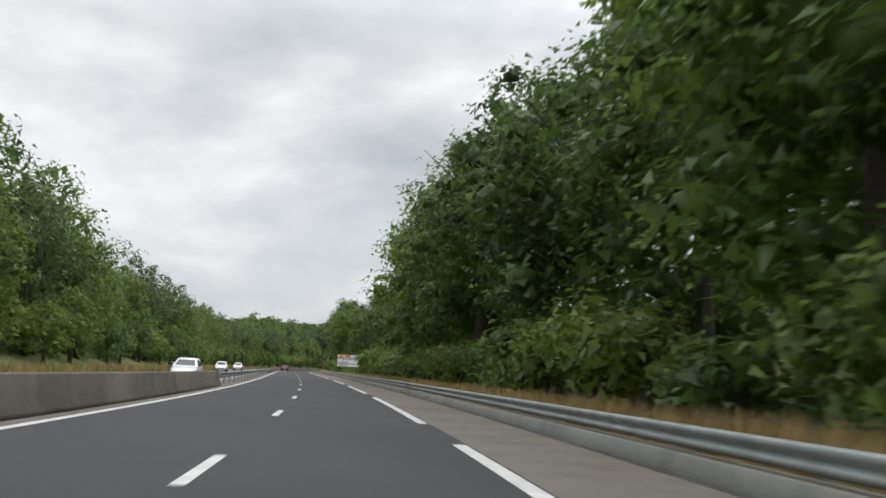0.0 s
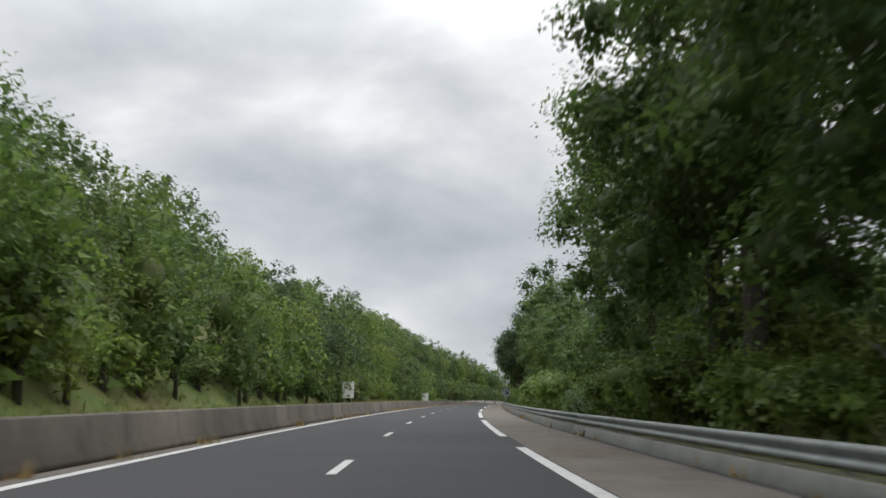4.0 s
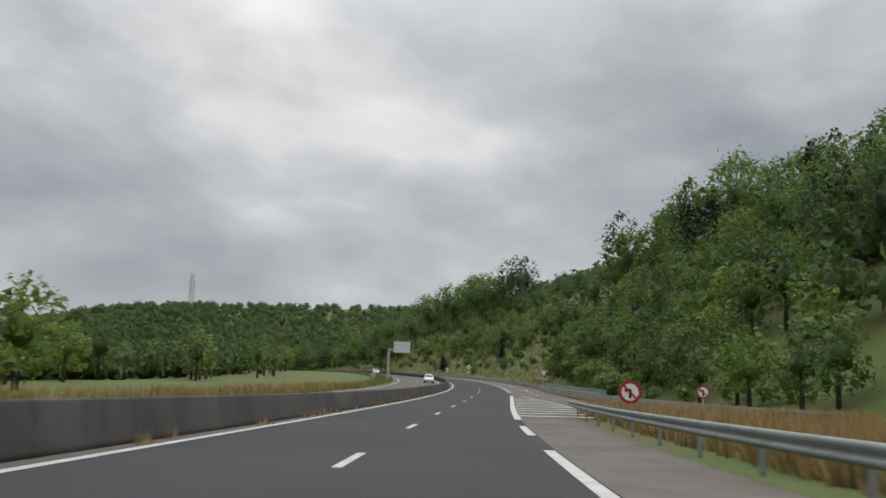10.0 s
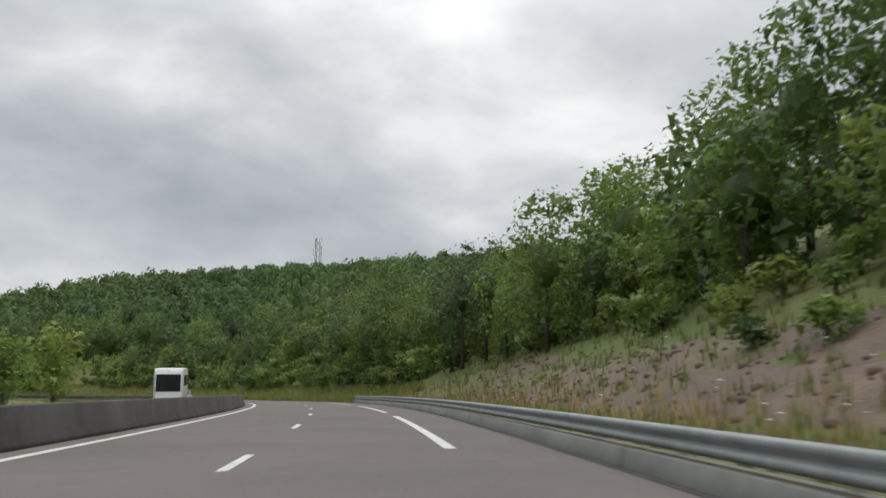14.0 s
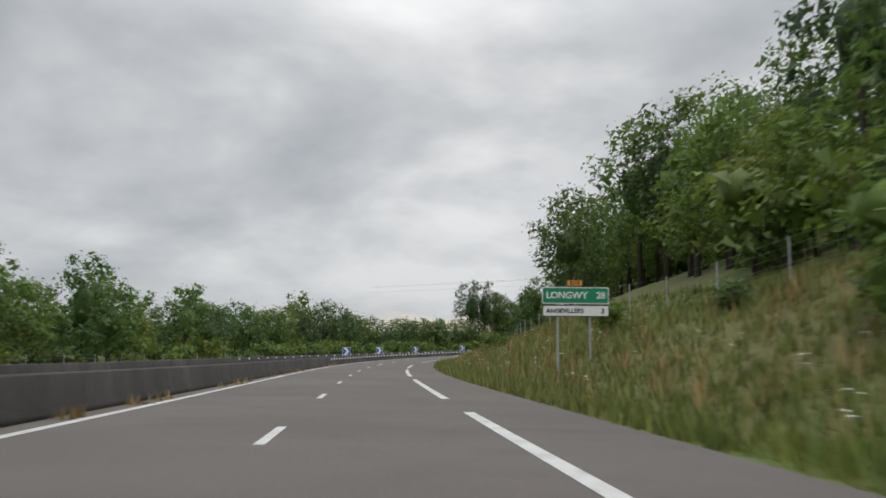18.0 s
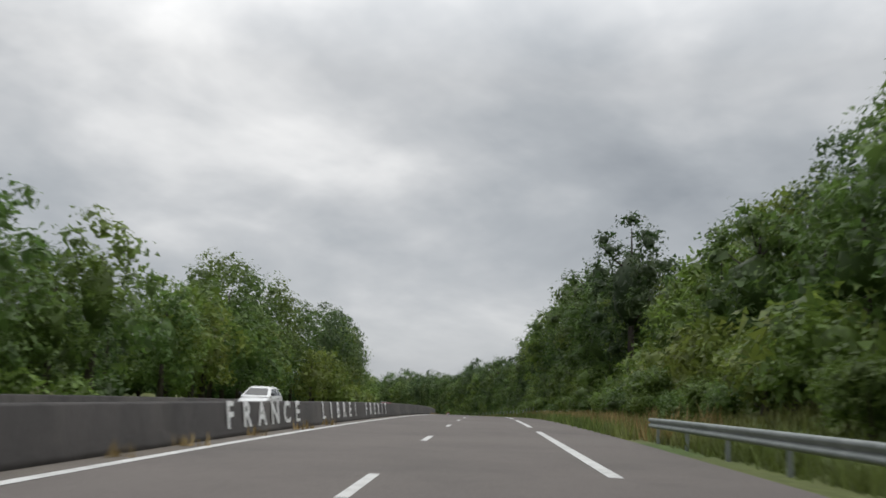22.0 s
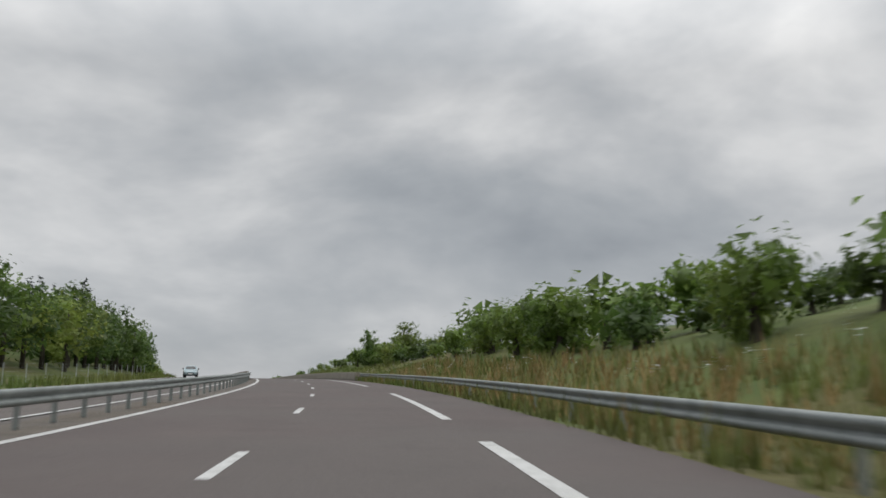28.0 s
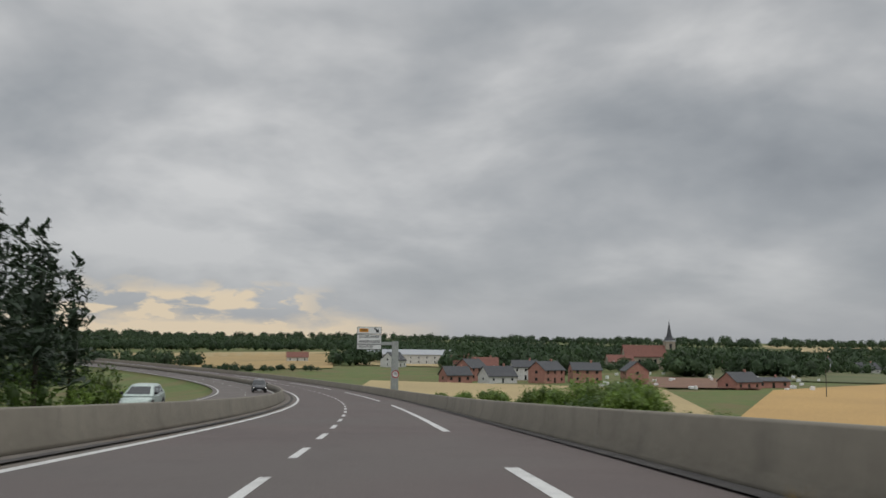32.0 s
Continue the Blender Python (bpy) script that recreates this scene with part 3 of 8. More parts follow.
paved("slip_road", 1010, 1106, lambda s: np.interp(s, JOIN_S, JOIN_D) - 2.4, lambda s: np.maximum(np.interp(s, JOIN_S, JOIN_D) + 2.6, edge(s)), SHOULDER, 0.012, "pale paving of the road joining from the side", 3)
stripe("edge_line", [(1052, 1100)], lambda s: np.interp(s, JOIN_S, JOIN_D) - 2.1, 0.16, 0.03)
stripe("edge_line", [(1046, 1100)], 3.62, 0.3, 0.008)
verts, faces = [], []
for a in np.arange(1050, 1090, 4.0):
    d1 = float(np.interp(a, JOIN_S, JOIN_D)) - 2.2
    n0 = len(verts)
    verts.extend(on_road([a, a + 3.0, a + 3.9, a + 0.9], [3.7, d1, d1, 3.7], 0.024).tolist())
    faces.append((n0, n0 + 1, n0 + 2, n0 + 3))
structure("hatching", fast_mesh("hatching", verts, [np.array(faces)], PAINT), "white painted slanted bars where the roads join", "road marking")



# ---- barriers ----
def wall_profile(face, side, tall=0.82, top=0.24, foot=0.12):
    """A cast barrier whose road face stands at d = face; side is +1 when it lies right of the road."""
    f = side
    return [(face, -0.05), (face, 0.10), (face + f * foot, 0.30), (face + f * (foot + 0.05), tall - 0.04), (face + f * (foot + 0.09), tall), (face + f * (foot + 0.05 + top), tall), (face + f * (foot + 0.09 + top), tall - 0.04), (face + f * (foot + 0.2 + top), -0.05)]


def barrier(a, b, face, side, mat, label, tall=0.82):
    s = stretch_of(a, b, 4)
    prof = np.array(wall_profile(0.0, side, tall))
    dd = face(s) if callable(face) else np.full(len(s), face)
    full = np.broadcast_to(prof, (len(s), *prof.shape)).copy()
    full[..., 0] += dd[:, None]
    ob = structure("concrete_barrier", strip_mesh("concrete_barrier", s, full, mat, closed=True), label, "barrier")
    # cast joints every twelve metres
    rows = np.arange(a + 6, b - 1, 12.0)
    verts, faces = [], []
    for x in rows:
        dj = float(face(x)) if callable(face) else face
        p = [(dj + side * -0.004 + q[0] - side * 0.004, q[1]) for q in prof[1:4]]
        for (d0, h0), (d1, h1) in zip(p, p[1:]):
            n0 = len(verts)
            verts.extend(on_road([x, x + 0.03, x + 0.03, x], [d0, d0, d1, d1], [h0, h0, h1, h1]).tolist())
            faces.append((n0, n0 + 1, n0 + 2, n0 + 3))
    if faces:
        j = new("joint", fast_mesh("joint", verts, [np.array(faces)], SIGN_BLACK))
        j.parent = ob
    return ob


LEFT_WALLS = [(-60, 50, CONCRETE_OLD), (156, 876, CONCRETE_OLD), (876, 2802, CONCRETE_DARK), (2884, 3560, CONCRETE_PALE)]
for a, b, m in LEFT_WALLS:
    barrier(a, b, lambda s: np.interp(s, [0, 1250, 1300, 3150, 3230, 3600], [-4.35, -4.35, -4.5, -4.45, -5.0, -5.2]), -1, m, "low stained concrete barrier between the carriageways")
# dirt and kerb line along the barrier's foot
barrier(156, 262, 6.15, 1, CONCRETE_PALE, "low pale concrete barrier along the shoulder")
barrier(2884, 3560, 6.1, 1, CONCRETE_PALE, "low smooth pale concrete barrier along the shoulder", 0.86)
paved("kerb", 2884, 3560, 5.75, 6.08, CONCRETE_DARK, 0.035, "dark drainage kerb at the foot of the barrier")
paved("kerb", 2884, 3560, -4.44, -4.2, CONCRETE_DARK, 0.035, "dark drainage kerb at the foot of the barrier")
BRIDGE_S, BRIDGE_D = [1050, 1068, 1080, 1108, 1118, 1128, 1144], [18.0, 14.5, 12.0, 9.4, 8.75, 8.5, 9.0]
bridge_wall = barrier(1050, 1139, lambda s: np.interp(s, BRIDGE_S, BRIDGE_D), 1, CONCRETE_WARM, "warm grey cast concrete barrier on the bridge edge", 0.68)

# second, lower barrier along the far side of the other carriageway in the bends
barrier(1640, 2330, -13.9, -1, CONCRETE_DARK, "weathered concrete barrier beyond the other carriageway", 0.7)
barrier(2380, 2760, -13.9, -1, CONCRETE_DARK, "weathered concrete barrier beyond the other carriageway", 0.7)


def bridge_seams(parent):
    """Pale lime runs where the cast pieces of the bridge barrier meet."""
    for x in np.arange(1070, 1126, 2.1):
        d0 = float(np.interp(x, BRIDGE_S, BRIDGE_D)) - 0.012
        pts = on_road([x, x + 0.16, x + 0.12, x + 0.05, x + 0.10, x + 0.02], [d0, d0, d0 + 0.12, d0 + 0.12, d0 + 0.17, d0 + 0.17], [0.12, 0.12, 0.30, 0.30, 0.62, 0.62])
        me = fast_mesh("lime_run", np.concatenate([pts, pts[[0, 1, 2, 3]] + np.array([0, 0, -0.01])]), [np.array([(0, 1, 2, 3), (3, 2, 4, 5)])], CONCRETE_LIME)
        ob = new("lime_run", me)
        ob.parent = parent


def guard_rail(a, b, face, side, label, gap=4.0, low=0.0, plinth=False):
    """A steel guard rail: a W-shaped beam on posts, each post a part, with or without a low wall before its foot."""
    mid = (a + b) / 2
    dm = float(face(mid)) if callable(face) else face
    rail = thing("guard_rail", place(mid, dm), label, "guard rail", "guard rails along the road")
    inv = rail.matrix_basis.inverted()
    s = stretch_of(a, b, 4)
    dd = face(s) if callable(face) else np.full(len(s), face)
    f = side
    skin = np.array([(0.0, 0.66), (0.055, 0.648), (0.08, 0.625), (0.08, 0.565), (0.012, 0.515), (0.012, 0.485), (0.07, 0.455), (0.085, 0.43), (0.085, 0.39), (0.01, 0.345)])
    skin[:, 1] += 0.0 if plinth else 0.08
    prof = np.concatenate([skin * np.array([-f, 1]), skin[::-1] * np.array([-f, 1]) + np.array([f * 0.014, 0.004])])
    full = np.broadcast_to(prof, (len(s), *prof.shape)).copy()
    full[..., 0] += dd[:, None]
    full[..., 1] += low
    me = strip_mesh("beam", s, full, STEEL, closed=True)
    me.transform(inv @ Matrix.Diagonal((S, S, S, 1)))
    part("beam", me, STEEL, rail)
    if plinth:
        pr = np.array([(f * -0.26, -0.05), (f * -0.26, 0.02), (f * -0.20, 0.26), (f * -0.17, 0.285), (f * 0.16, 0.285), (f * 0.20, 0.25), (f * 0.24, -0.05)])
        full = np.broadcast_to(pr, (len(s), *pr.shape)).copy()
        full[..., 0] += dd[:, None]
        me = strip_mesh("plinth", s, full, PLINTH, closed=True)
        me.transform(inv @ Matrix.Diagonal((S, S, S, 1)))
        part("plinth", me, PLINTH, rail, "low greenish grey concrete plinth")
        for word, d0, d1, h, mat in (("gutter", -0.42, -0.268, 0.006, CONCRETE_DARK), ("dirt", -0.15, -0.02, 0.289, SCREE)):
            pr = np.array([(f * d0, h), (f * d1, h)])
            full = np.broadcast_to(pr, (len(s), *pr.shape)).copy()
            full[..., 0] += dd[:, None]
            me = strip_mesh(word, s, full, mat)
            me.transform(inv @ Matrix.Diagonal((S, S, S, 1)))
            part(word, me, mat, rail, "dark gutter along the foot" if word == "gutter" else "dirt gathered on the ledge")
    post = bpy.data.meshes.new("post")
    bm = box(-0.05, 0.05, -0.03, 0.03, -0.3, (0.64 if plinth else 0.72) + low)
    bm.to_mesh(post)
    bm.free()
    post.materials.append(STEEL)
    for x in np.arange(a + 0.5, b, gap):
        dj = float(face(x)) if callable(face) else face
        ob = new("post", post)
        ob.parent = rail
        ob.matrix_basis = inv @ place(x, dj + f * 0.14)
    return rail


bridge_seams(bridge_wall)
STEEL_LABEL = "galvanised steel guard rail on short posts"
PLINTH_LABEL = "galvanised steel guard rail over a low concrete plinth"
guard_rail(-60, 50, 6.35, 1, PLINTH_LABEL, 4, 0, True)
guard_rail(50, 156, 6.35, 1, PLINTH_LABEL, 4, 0, True)
guard_rail(266, 450, 6.35, 1, PLINTH_LABEL, 4, 0, True)
guard_rail(450, 670, 6.35, 1, PLINTH_LABEL, 4, 0, True)
guard_rail(670, 915, lambda s: np.interp(s, [670, 815, 845, 884, 900, 915], [6.35, 6.4, 6.9, 8.8, 9.6, 10.6]), 1, PLINTH_LABEL, 4, 0, True)
guard_rail(930, 972, lambda s: np.interp(s, SLIP_S, SLIP_D) + 3.0, 1, STEEL_LABEL + " along the exit")
guard_rail(976, 1056, lambda s: np.interp(s, [976, 1020, 1056], [6.8, 6.75, 6.5]), 1, STEEL_LABEL + " standing in dry grass")
guard_rail(1139, 1300, lambda s: np.interp(s, [1139, 1175, 1300], [9.15, 8.5, 7.4]), 1, PLINTH_LABEL, 4, 0, True)
guard_rail(1300, 1478, lambda s: np.interp(s, [1300, 1390, 1420, 1478], [7.4, 5.98, 5.86, 6.2]), 1, PLINTH_LABEL, 4, 0, True)
guard_rail(1985, 2214, 6.9, 1, STEEL_LABEL + " overgrown by grass")
guard_rail(2508, 2578, lambda s: np.interp(s, [2508, 2530, 2578], [6.3, 6.4, 6.8]), 1, PLINTH_LABEL, 4, 0, True)
guard_rail(2780, 2892, 6.5, 1, STEEL_LABEL + " along the shoulder")
guard_rail(50, 156, -4.5, -1, "steel guard rail on yellowed posts along the median", 4)
guard_rail(2802, 2884, -4.5, -1, STEEL_LABEL + " along the median", 2)

# steel railing on the bridge barrier
railing = thing("railing", place(1106, 9.8, 0.66), "pale green steel railing on the bridge barrier", "railing")
inv = railing.matrix_basis.inverted()
for k, x in enumerate(np.arange(1086, 1125.5, 0.32)):
    dj = float(np.interp(x, BRIDGE_S, BRIDGE_D)) + 0.3
    ob = part("baluster", box(-0.022, 0.022, -0.02, 0.02, 0, 0.46), GREY_GREEN, railing)
    ob.matrix_basis = inv @ place(x, dj, 0.66)
for h in (0.06, 0.44):
    s = stretch_of(1086, 1125.5, 4)
    dj = np.interp(s, BRIDGE_S, BRIDGE_D) + 0.3
    pr = np.array([(-0.03, 0), (-0.03, 0.05), (0.03, 0.05), (0.03, 0)])
    full = np.broadcast_to(pr, (len(s), 4, 2)).copy()
    full[..., 0] += dj[:, None]
    full[..., 1] += 0.66 + h
    me = strip_mesh("rail", s, full, GREY_GREEN, closed=True)
    me.transform(inv @ Matrix.Diagonal((S, S, S, 1)))
    part("rail", me, GREY_GREEN, railing)

# white reflector plates on the barrier through the sharp bend
reflect_bm = box(-0.01, 0.012, -0.42, 0.42, -0.09, 0.09, 0.004)
reflect_me = bpy.data.meshes.new("reflector")
reflect_bm.to_mesh(reflect_me)
reflect_bm.free()
reflect_me.materials.append(SIGN_WHITE)
for x in np.arange(1880, 2172, REFLECT):
    placed(tagged(new("reflector", reflect_me), "white striped reflector plate on the concrete barrier", "reflector", "reflectors through the bend"), place(x, float(np.interp(x, [1300, 3150], [-4.5, -4.45])) - 0.131, 0.60) @ pose(0, 0, 0, 0, -6, 0))
for x in np.arange(1880, 2100, 2 * REFLECT):
    placed(tagged(new("reflector", reflect_me), "white striped reflector plate on the far barrier", "reflector", "reflectors on the far barrier"), place(x, -13.9 - 0.13, 0.55, 0, (1, 0.8, 0.7)) @ pose(0, 0, 0, 0, -6, 0))


# ---- trees and plants ----
rng = np.random.default_rng(7)


def leaf_sprays(centres, normals, length, width):
    """A three-cornered leaf spray at every centre."""
    n = len(centres)
    a = rng.normal(size=(n, 3))
    a -= (a * normals).sum(1, keepdims=True) * normals
    a /= np.linalg.norm(a, axis=1, keepdims=True) + 1e-9
    b = np.cross(normals, a)
    ln, wd = length * rng.uniform(0.6, 1.35, (n, 1)), width * rng.uniform(0.6, 1.35, (n, 1))
    droop = np.array([0, 0, -1.0]) * ln * 0.2
    return np.stack([centres - a * ln * 0.45 + b * wd * 0.5, centres - a * ln * 0.45 - b * wd * 0.5, centres + a * ln * 0.6 + droop], 1)


def blob(centre, radius, squash=1.0, sub=2, rough=0.25):
    bm = bmesh.new()
    bmesh.ops.create_icosphere(bm, subdivisions=sub, radius=1)
    seed = Vector(rng.uniform(-50, 50, 3))
    v = np.array([(Vector(q.co) * (1 + rough * noise.noise(Vector(q.co) * 1.7 + seed)))[:] for q in bm.verts])
    f = np.array([[q.index for q in t.verts] for t in bm.faces])
    bm.free()
    return v * np.array([radius, radius, radius * squash]) + np.array(centre), f


def crown_arrays(lobes, leaves, size):
    """Twigs of leaf sprays gathered on uneven lobes, each (centre, radius, squash), over a deeper layer of leaves and the dense inner masses."""
    vs, tris, deep, sprays, off = [], [], [], [], 0
    area = np.array([r * r for _, r, _ in lobes])
    for i, ((c, r, q), share) in enumerate(zip(lobes, area / area.sum())):
        v, f = blob(c, r * (0.62 if i == 0 else 0.38), q, 1, 0.45)
        vs.append(v)
        tris.append(f + off)
        off += len(v)
        seed = Vector(rng.uniform(-50, 50, 3))
        n = max(8, int(leaves * share * 1.1 / 6))
        dirs = rng.normal(size=(n, 3))
        dirs /= np.linalg.norm(dirs, axis=1, keepdims=True)
        lump = np.array([noise.noise(Vector(w) * 2.2 + seed) for w in dirs])
        keep = (lump > -0.25) | (rng.random(n) < 0.5)
        dirs, lump = dirs[keep], lump[keep]
        rad = r * (0.90 + 0.50 * lump - 0.42 * rng.random(len(dirs)) ** 2)
        # now and then a shoot stands out of the outline
        rad *= np.where(rng.random(len(dirs)) < 0.06, rng.uniform(1.1, 1.32, len(dirs)), 1.0)
        twig = dirs * rad[:, None] * np.array([1, 1, q]) + np.array(c)
        lean = dirs * 0.5 + rng.normal(0, 0.35, dirs.shape) + np.array([0, 0, 0.8])
        pts = np.repeat(twig, 6, 0) + rng.normal(0, size * 1.25, (len(twig) * 6, 3)) * np.array([1, 1, 0.7])
        nor = np.repeat(lean, 6, 0) + rng.normal(0, 0.3, pts.shape)
        nor /= np.linalg.norm(nor, axis=1, keepdims=True)
        sprays.append(leaf_sprays(pts, nor, size, size * 0.72))
        n = max(14, int(leaves * share * 0.22))
        dirs = rng.normal(size=(n, 3))
        dirs /= np.linalg.norm(dirs, axis=1, keepdims=True)
        nor = dirs * 0.7 + rng.normal(0, 0.5, dirs.shape) + np.array([0, 0, 0.4])
        nor /= np.linalg.norm(nor, axis=1, keepdims=True)
        deep.append(leaf_sprays(dirs * (r * rng.uniform(0.45, 0.82, (n, 1))) * np.array([1, 1, q]) + np.array(c), nor, size * 1.9, size * 1.6))
    return np.concatenate(vs), np.concatenate(tris), np.concatenate(deep + sprays)


CROWN, STEM = {}, {}


def crown_part(tree, arrays, mat):
    v, f, sprays = arrays
    CROWN[tree.name] = (v, f, sprays, mat)
    n = len(sprays) * 3
    me = fast_mesh("crown", np.concatenate([v, sprays.reshape(-1, 3)]), [np.concatenate([f, np.arange(n).reshape(-1, 3) + len(v)])], mat)
    return part("crown", me, mat, tree)


def stem_part(name, bm, tree):
    ob = part(name, bm, BARK, tree)
    bm = tube([(0, 0, -0.6), (0, 0, max(q.co.z for q in ob.data.vertices) * 0.8)], [0.3, 0.08], 5)
    bmesh.ops.triangulate(bm, faces=bm.faces)
    STEM[tree.name] = (np.array([q.co[:] for q in bm.verts]), np.array([[q.index for q in t.verts] for t in bm.faces]))
    bm.free()
    return ob


def trunk_mesh(height, radius, reach, limbs):
    bm = bmesh.new()
    lean = rng.uniform(-0.03, 0.03, 2) * height
    tube([(0, 0, -0.6), (lean[0] * 0.2, lean[1] * 0.2, height * 0.25), (lean[0] * 0.6, lean[1] * 0.6, height * 0.55), (lean[0], lean[1], height * 0.92)], [radius * 1.25, radius * 0.9, radius * 0.6, radius * 0.12], 7, bm)
    for k in range(limbs):
        t = rng.uniform(0.3, 0.75)
        a = rng.uniform(0, 2 * math.pi)
        z0 = height * t
        r = reach * rng.uniform(0.5, 0.95)
        base = (lean[0] * t, lean[1] * t, z0)
        mid = (base[0] + math.cos(a) * r * 0.5, base[1] + math.sin(a) * r * 0.5, z0 + r * 0.32)
        end = (base[0] + math.cos(a) * r, base[1] + math.sin(a) * r, z0 + r * 0.75)
        tube([base, mid, end], [radius * 0.4, radius * 0.22, radius * 0.05], 5, bm)
    return bm


def broadleaf(height, spread, low, lobes, leaves, mat, label, size=0.75):
    tree = thing("tree", Matrix.Diagonal((S, S, S, 1)), label, "tree", "trees beside the road")
    stem_part("trunk", trunk_mesh(height, height * 0.017 + 0.05, spread * 0.8, 6), tree)
    # lobes spread over an uneven dome
    mid, half = height * (low + 1) / 2, height * (1 - low) / 2
    shape = [((0, 0, mid), spread * 0.6, half * 0.72 / (spread * 0.6))]
    for k in range(lobes):
        z = 1 - 1.85 * (k + 0.5) / lobes
        a = k * 2.4 + rng.uniform(-0.4, 0.4)
        w = math.sqrt(max(0, 1 - z * z)) * (1.0 if z > -0.2 else 0.9)
        out = rng.uniform(0.58, 0.80)
        r = spread * rng.uniform(0.24, 0.40)
        shape.append(((math.cos(a) * w * spread * out, math.sin(a) * w * spread * out, mid + z * (half - r * 0.55) * rng.uniform(0.88, 1.04)), r, rng.uniform(0.75, 1.0)))
    crown_part(tree, crown_arrays(shape, leaves, size), mat)
    return tree


def conifer(height, spread, low, tiers, label, ragged=0.3, taper=0.75):
    tree = thing("tree", Matrix.Diagonal((S, S, S, 1)), label, "tree", "conifers beside the road")
    stem_part("trunk", trunk_mesh(height, height * 0.014 + 0.06, 0.5, 0), tree)
    sprays = []
    for k in range(tiers):
        t = (k + 0.5) / tiers
        z = height * (low + (1 - low) * t)
        reach = spread * (1 - t) ** taper + 0.25
        arms = 7 if t < 0.8 else 5
        for j in range(arms):
            a = j * 2 * math.pi / arms + k * 0.9 + rng.uniform(-0.3, 0.3)
            r = reach * rng.uniform(1 - ragged * 1.6, 1 + ragged * 0.4)
            n = max(10, int(34 * r))
            q = rng.uniform(0.12, 1, n) ** 0.8
            pts = np.stack([np.cos(a) * r * q, np.sin(a) * r * q, z - 0.22 * r * q + 0.1 * r * q * q], 1) + rng.normal(0, 0.16, (n, 3))
            nor = rng.normal(0, 0.5, (n, 3)) + np.array([0, 0, 1.0])
            nor /= np.linalg.norm(nor, axis=1, keepdims=True)
            sprays.append(leaf_sprays(pts, nor, 0.46, 0.17))
    v, f = blob((0, 0, height * (low + 1) * 0.42), spread * 0.22, height * (1 - low) * 0.4 / (spread * 0.22), 1, 0.3)
    crown_part(tree, (v, f, np.concatenate(sprays)), NEEDLES)
    return tree


def bush(height, spread, lobes, leaves, mat, label, size=0.4):
    ob = thing("bush", Matrix.Diagonal((S, S, S, 1)), label, "bush", "bushes beside the road")
    shape = []
    for k in range(lobes):
        a = k * 2.4
        w = spread * rng.uniform(0.05, 0.6)
        r = spread * rng.uniform(0.3, 0.5)
        shape.append(((math.cos(a) * w, math.sin(a) * w, rng.uniform(0.2, 0.7) * height), r, height / spread * rng.uniform(0.55, 0.8)))
    crown_part(ob, crown_arrays(shape, leaves, size), mat)
    bm = bmesh.new()
    for k in range(4):
        a = rng.uniform(0, 2 * math.pi)
        tube([(0, 0, -0.3), (math.cos(a) * spread * 0.3, math.sin(a) * spread * 0.3, height * 0.5)], [0.05, 0.02], 5, bm)
    stem_part("woody_base", bm, ob)
    return ob


TALL = [broadleaf(17, 5.9, 0.05, 24, 13500, LEAVES, "tall dark green broadleaf tree in full leaf at the wood's edge", 0.19),
        broadleaf(16, 5.4, 0.08, 22, 12500, LEAVES, "dense broadleaf tree with an uneven crown at the wood's edge", 0.19),
        broadleaf(18, 5.2, 0.14, 21, 12000, LEAVES_DARK, "high dark broadleaf tree with open lower limbs", 0.18),
        broadleaf(15, 5.8, 0.03, 23, 13000, LEAVES_BRIGHT, "lighter green broadleaf tree leafy down to the ground", 0.19)]
MID = [broadleaf(9, 3.6, 0.02, 16, 4800, LEAVES, "young broadleaf tree in full leaf", 0.19),
       broadleaf(8, 3.4, 0.03, 15, 4600, LEAVES_BRIGHT, "young light green broadleaf tree", 0.19),
       broadleaf(10, 3.1, 0.05, 15, 4400, LEAVES, "slim young broadleaf tree in full leaf", 0.18)]
MID_DARK = [broadleaf(9, 3.6, 0.02, 16, 4800, LEAVES_DARK, "young dark green broadleaf tree in full leaf", 0.18)]
OVER = [broadleaf(17, 6.6, 0.34, 22, 13000, LEAVES_DARK, "spreading dark broadleaf tree with a high crown over the verge", 0.19)]
POPLAR = [broadleaf(24, 2.2, 0.08, 18, 5200, LEAVES, "tall narrow poplar standing over the wood", 0.24)]
PINES = [conifer(17, 3.4, 0.25, 20, "tall dark pine with ragged branches", 0.6, 0.58), conifer(15, 2.9, 0.08, 20, "dark pointed spruce tree on the hilltop", 0.25)]
SHRUB = [bush(2.6, 2.3, 9, 2100, LEAVES_BRIGHT, "bright green leafy bush on the verge", 0.15),
         bush(2.2, 2.0, 8, 1800, LEAVES, "dark green leafy bush on the verge", 0.15),
         bush(3.6, 2.6, 10, 2500, LEAVES_BRIGHT, "large rounded light green bush on the bank", 0.16)]
PLANTED, LEAN = [], {}


def stand(kind, s, d, grow=1.0, h=None, wide=None):
    """Notes a tree or bush to be set on the ground at (s, d)."""
    PLANTED.append((kind, s, d, grow, wide or grow, float(rng.uniform(0, 360))))


def pick(kinds):
    return kinds[int(rng.integers(len(kinds)))]


